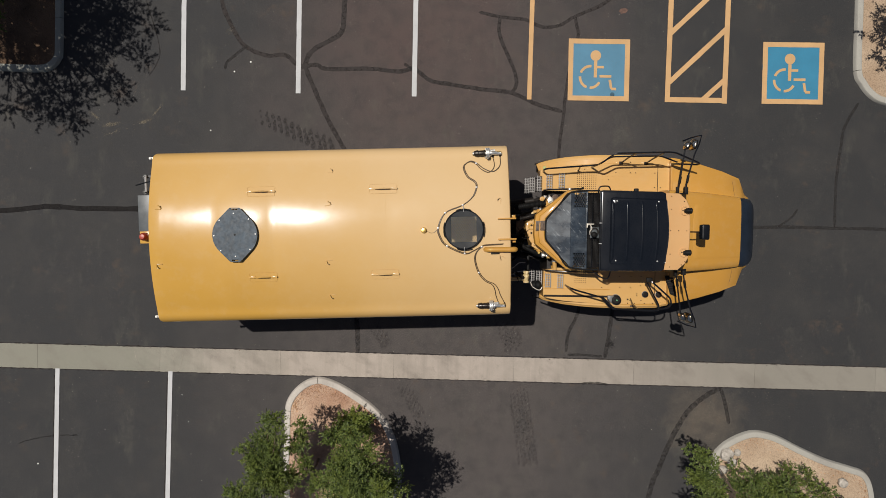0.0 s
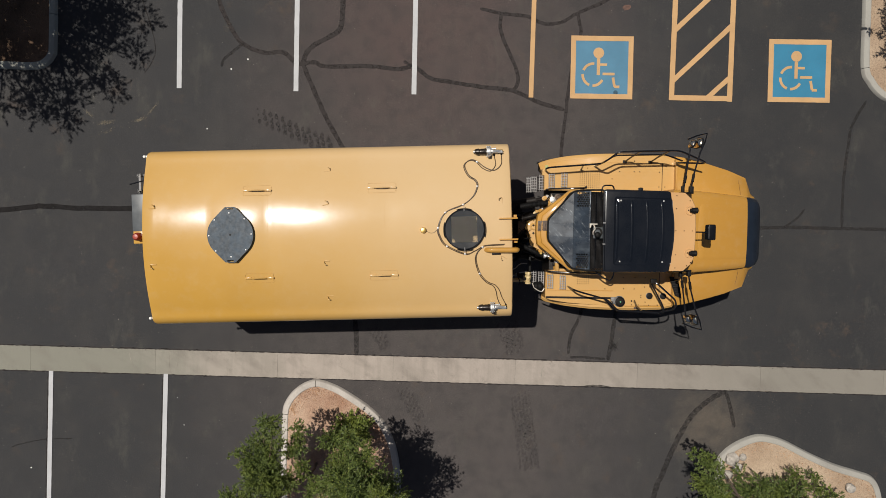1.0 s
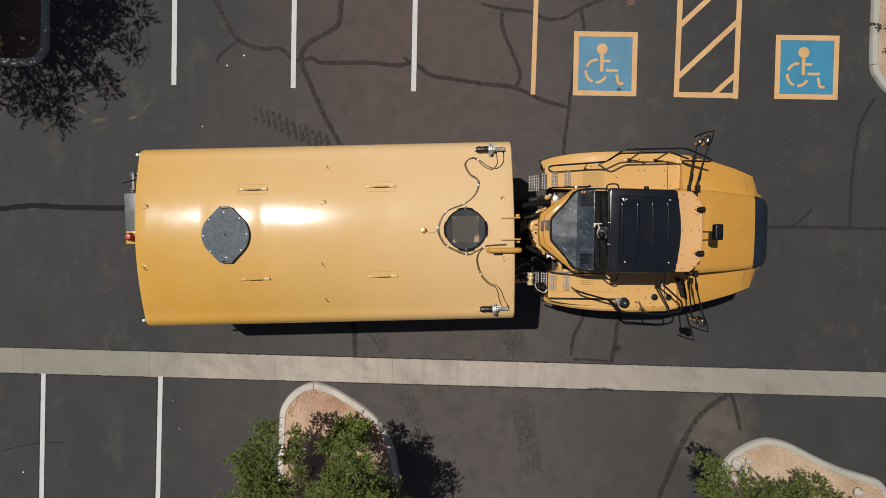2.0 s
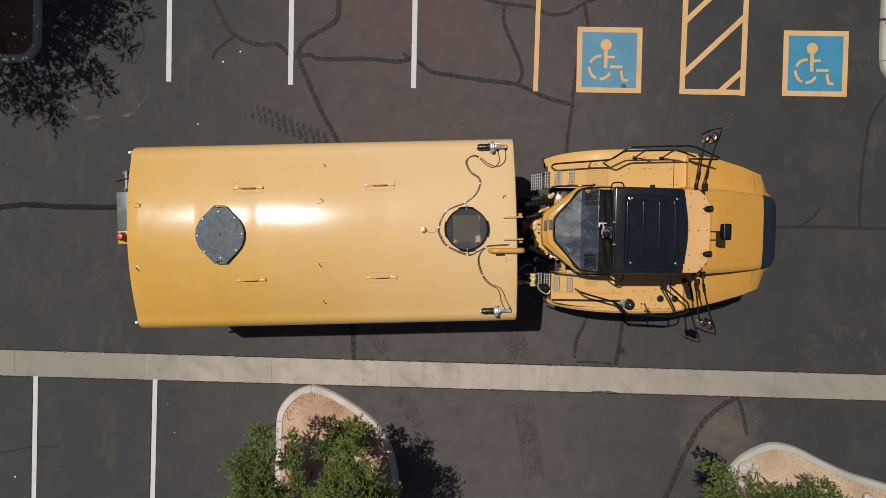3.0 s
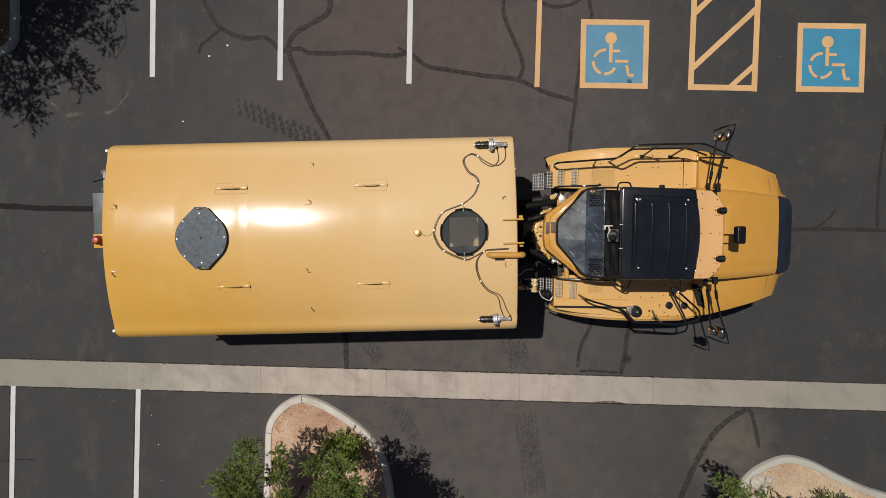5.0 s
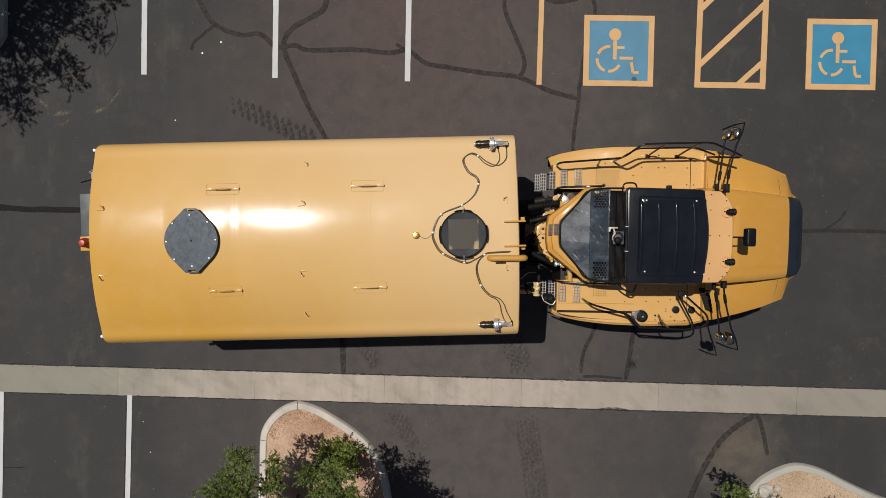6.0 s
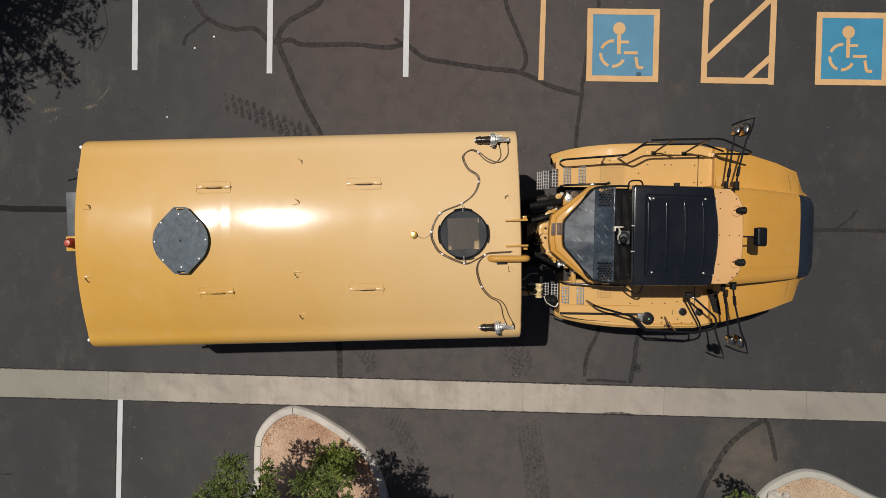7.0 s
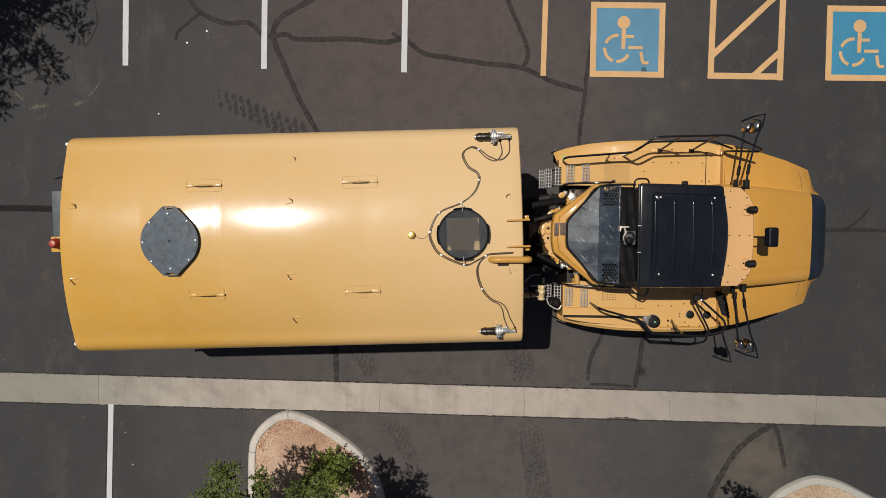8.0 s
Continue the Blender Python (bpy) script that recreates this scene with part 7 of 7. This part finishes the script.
tree("shade_tree", (-10.3, 7.7, 0.09), 2.2, [
    (-7.68, 7.4, 4.3, 0.42), (-7.75, 6.55, 4.2, 0.36), (-8.36, 5.73, 4.1, 0.46), (-9.23, 5.15, 4.2, 0.42), (-10.1, 5.35, 4.4, 0.5), (-10.9, 5.5, 4.3, 0.5), (-8.1, 7.9, 4.6, 0.5),
    (-8.4, 7.1, 4.9, 0.42), (-9.1, 6.45, 4.6, 0.5), (-9.7, 5.9, 4.8, 0.5), (-8.3, 7.7, 5.0, 0.5), (-9.3, 7.5, 5.2, 0.5), (-8.0, 8.6, 4.5, 0.55), (-9.4, 8.8, 5.0, 0.7), (-9.95, 6.6, 4.6, 0.5), (-9.5, 7.0, 4.0, 0.4), (-11.6, 6.6, 4.5, 0.7), (-11.4, 8.6, 4.6, 0.7),
    (-8.95, 5.75, 4.3, 0.34), (-9.5, 5.45, 4.4, 0.34), (-8.6, 6.35, 4.4, 0.36), (-8.2, 6.9, 4.5, 0.34), (-10.3, 6.1, 4.7, 0.5), (-10.6, 6.8, 4.9, 0.6), (-8.75, 8.2, 4.8, 0.45), (-9.9, 7.8, 5.2, 0.6), (-9.2, 6.9, 5.0, 0.4)],
    21, 0.078, LEAF_DARK, "dark green shade tree standing in a kerbed planter", "tree", 5, 0.14, (0.5, 0.75, 1.0))
tree("shrub", (-9.95, 6.6, 0.09), 0.2, [(-9.45, 6.55, 0.9, 0.22), (-9.4, 6.95, 0.8, 0.2), (-9.5, 7.3, 0.9, 0.25), (-9.6, 6.2, 0.7, 0.2), (-10.0, 6.9, 1.0, 0.3)],
     80, 0.06, LEAF_OLIVE, "low green shrub in the shade of a tree", "shrub", 15, 0.03, (0.7, 1.0))
tree("small_tree", (-2.70, -4.2, 0.09), 1.0, [
    (-2.44, -2.04, 2.85, 0.20), (-2.66, -2.28, 2.6, 0.24), (-2.85, -2.56, 2.5, 0.27), (-2.42, -2.36, 2.8, 0.20), (-2.95, -2.86, 2.6, 0.30), (-2.55, -2.76, 2.5, 0.22), (-2.90, -3.2, 2.7, 0.36), (-3.32, -2.76, 2.5, 0.10), (-2.5, -3.4, 2.6, 0.28), (-3.1, -3.8, 2.8, 0.4), (-3.85, -4.1, 1.5, 0.22)],
    95, 0.056, LEAF_OLIVE, "small olive-green tree leaning out over the planter kerb", "tree", 7, 0.05, (0.6, 0.82, 1.0))
tree("shrub", (-2.10, -3.8, 0.09), 0.6, [(-2.12, -2.16, 2.5, 0.13), (-1.97, -2.30, 2.5, 0.18), (-2.02, -2.62, 2.4, 0.17), (-2.22, -2.70, 2.2, 0.16), (-1.98, -3.02, 2.4, 0.20), (-2.2, -3.4, 2.4, 0.25), (-1.78, -3.55, 2.3, 0.25)],
     85, 0.056, LEAF_OLIVE, "slender olive-green shrub inside the planter kerb", "shrub", 16, 0.035, (0.75, 1.0))
tree("shrub", (-1.25, -2.95, 0.09), 0.12, [(-1.49, -2.77, 0.42, 0.20), (-1.20, -2.66, 0.42, 0.20), (-0.86, -2.76, 0.38, 0.18), (-1.62, -3.03, 0.55, 0.22), (-1.02, -2.98, 0.55, 0.22), (-1.35, -3.1, 0.6, 0.25)],
     110, 0.062, LEAF_LIME, "low yellow-green shrub on the planter soil", "shrub", 17, 0.025, (0.6, 1.0))
tree("small_tree", (-1.05, -3.75, 0.09), 1.3, [
    (-1.36, -2.47, 2.6, 0.27), (-0.90, -2.36, 2.8, 0.25), (-1.12, -2.66, 3.4, 0.32), (-0.70, -2.45, 3.5, 0.30), (-0.42, -2.80, 3.2, 0.30), (-0.20, -3.08, 3.0, 0.30), (-1.38, -3.18, 3.0, 0.34), (-0.85, -2.9, 3.8, 0.36), (-0.44, -3.1, 3.6, 0.36), (-0.03, -3.35, 2.8, 0.30), (-1.0, -2.2, 2.6, 0.14), (-0.5, -3.7, 3.3, 0.45), (-1.2, -3.9, 3.2, 0.45), (0.05, -3.2, 4.0, 0.26), (-0.25, -2.95, 4.2, 0.24)],
    72, 0.058, LEAF_OLIVE, "bushy olive-green small tree in the planter island", "tree", 6, 0.06, (0.6, 0.82, 1.0))
tree("small_tree", (7.75, -4.15, 0.06), 0.6, [(6.15, -2.68, 2.0, 0.15), (6.32, -2.95, 2.0, 0.19), (6.52, -2.90, 1.9, 0.17), (6.32, -3.38, 1.9, 0.22), (6.35, -3.35, 2.1, 0.22), (6.55, -3.65, 2.2, 0.26), (6.75, -3.95, 2.0, 0.26), (6.3, -4.1, 2.0, 0.22), (7.0, -4.3, 2.1, 0.3)],
     85, 0.056, LEAF_OLIVE, "olive-green small tree leaning over a planter kerb", "tree", 8, 0.04, (0.6, 0.82, 1.0))
tree("shrub", (8.5, -4.4, 0.09), 0.2, [(7.8, -4.15, 0.6, 0.28), (8.2, -3.85, 0.8, 0.3), (8.6, -3.9, 0.7, 0.3), (9.0, -4.0, 0.8, 0.3), (8.3, -4.4, 1.0, 0.35), (8.9, -4.5, 0.9, 0.35), (9.35, -4.3, 0.6, 0.25), (8.0, -4.7, 0.8, 0.35), (7.75, -3.75, 0.5, 0.2), (9.5, -3.85, 0.6, 0.28), (9.1, -3.6, 0.5, 0.22), (9.9, -4.1, 0.7, 0.28), (10.2, -4.5, 0.8, 0.3), (9.7, -4.5, 0.9, 0.35)],
     70, 0.062, LEAF_OLIVE, "olive-green shrub growing among soil and rocks", "shrub", 9, 0.03, (0.6, 1.0))
tree("small_tree", (11.45, 7.5, 0.09), 1.1, [(10.25, 7.7, 2.7, 0.28), (10.4, 7.2, 2.6, 0.30), (10.2, 6.8, 2.6, 0.18), (9.82, 7.2, 2.6, 0.10), (10.5, 6.55, 2.5, 0.20), (10.9, 7.0, 3.0, 0.35), (11.2, 8.0, 3.0, 0.4), (11.8, 7.3, 3.0, 0.4)],
     80, 0.065, LEAF_OLIVE, "slender small tree in a sandy kerbed planter", "tree", 10, 0.045, (0.7, 1.0))
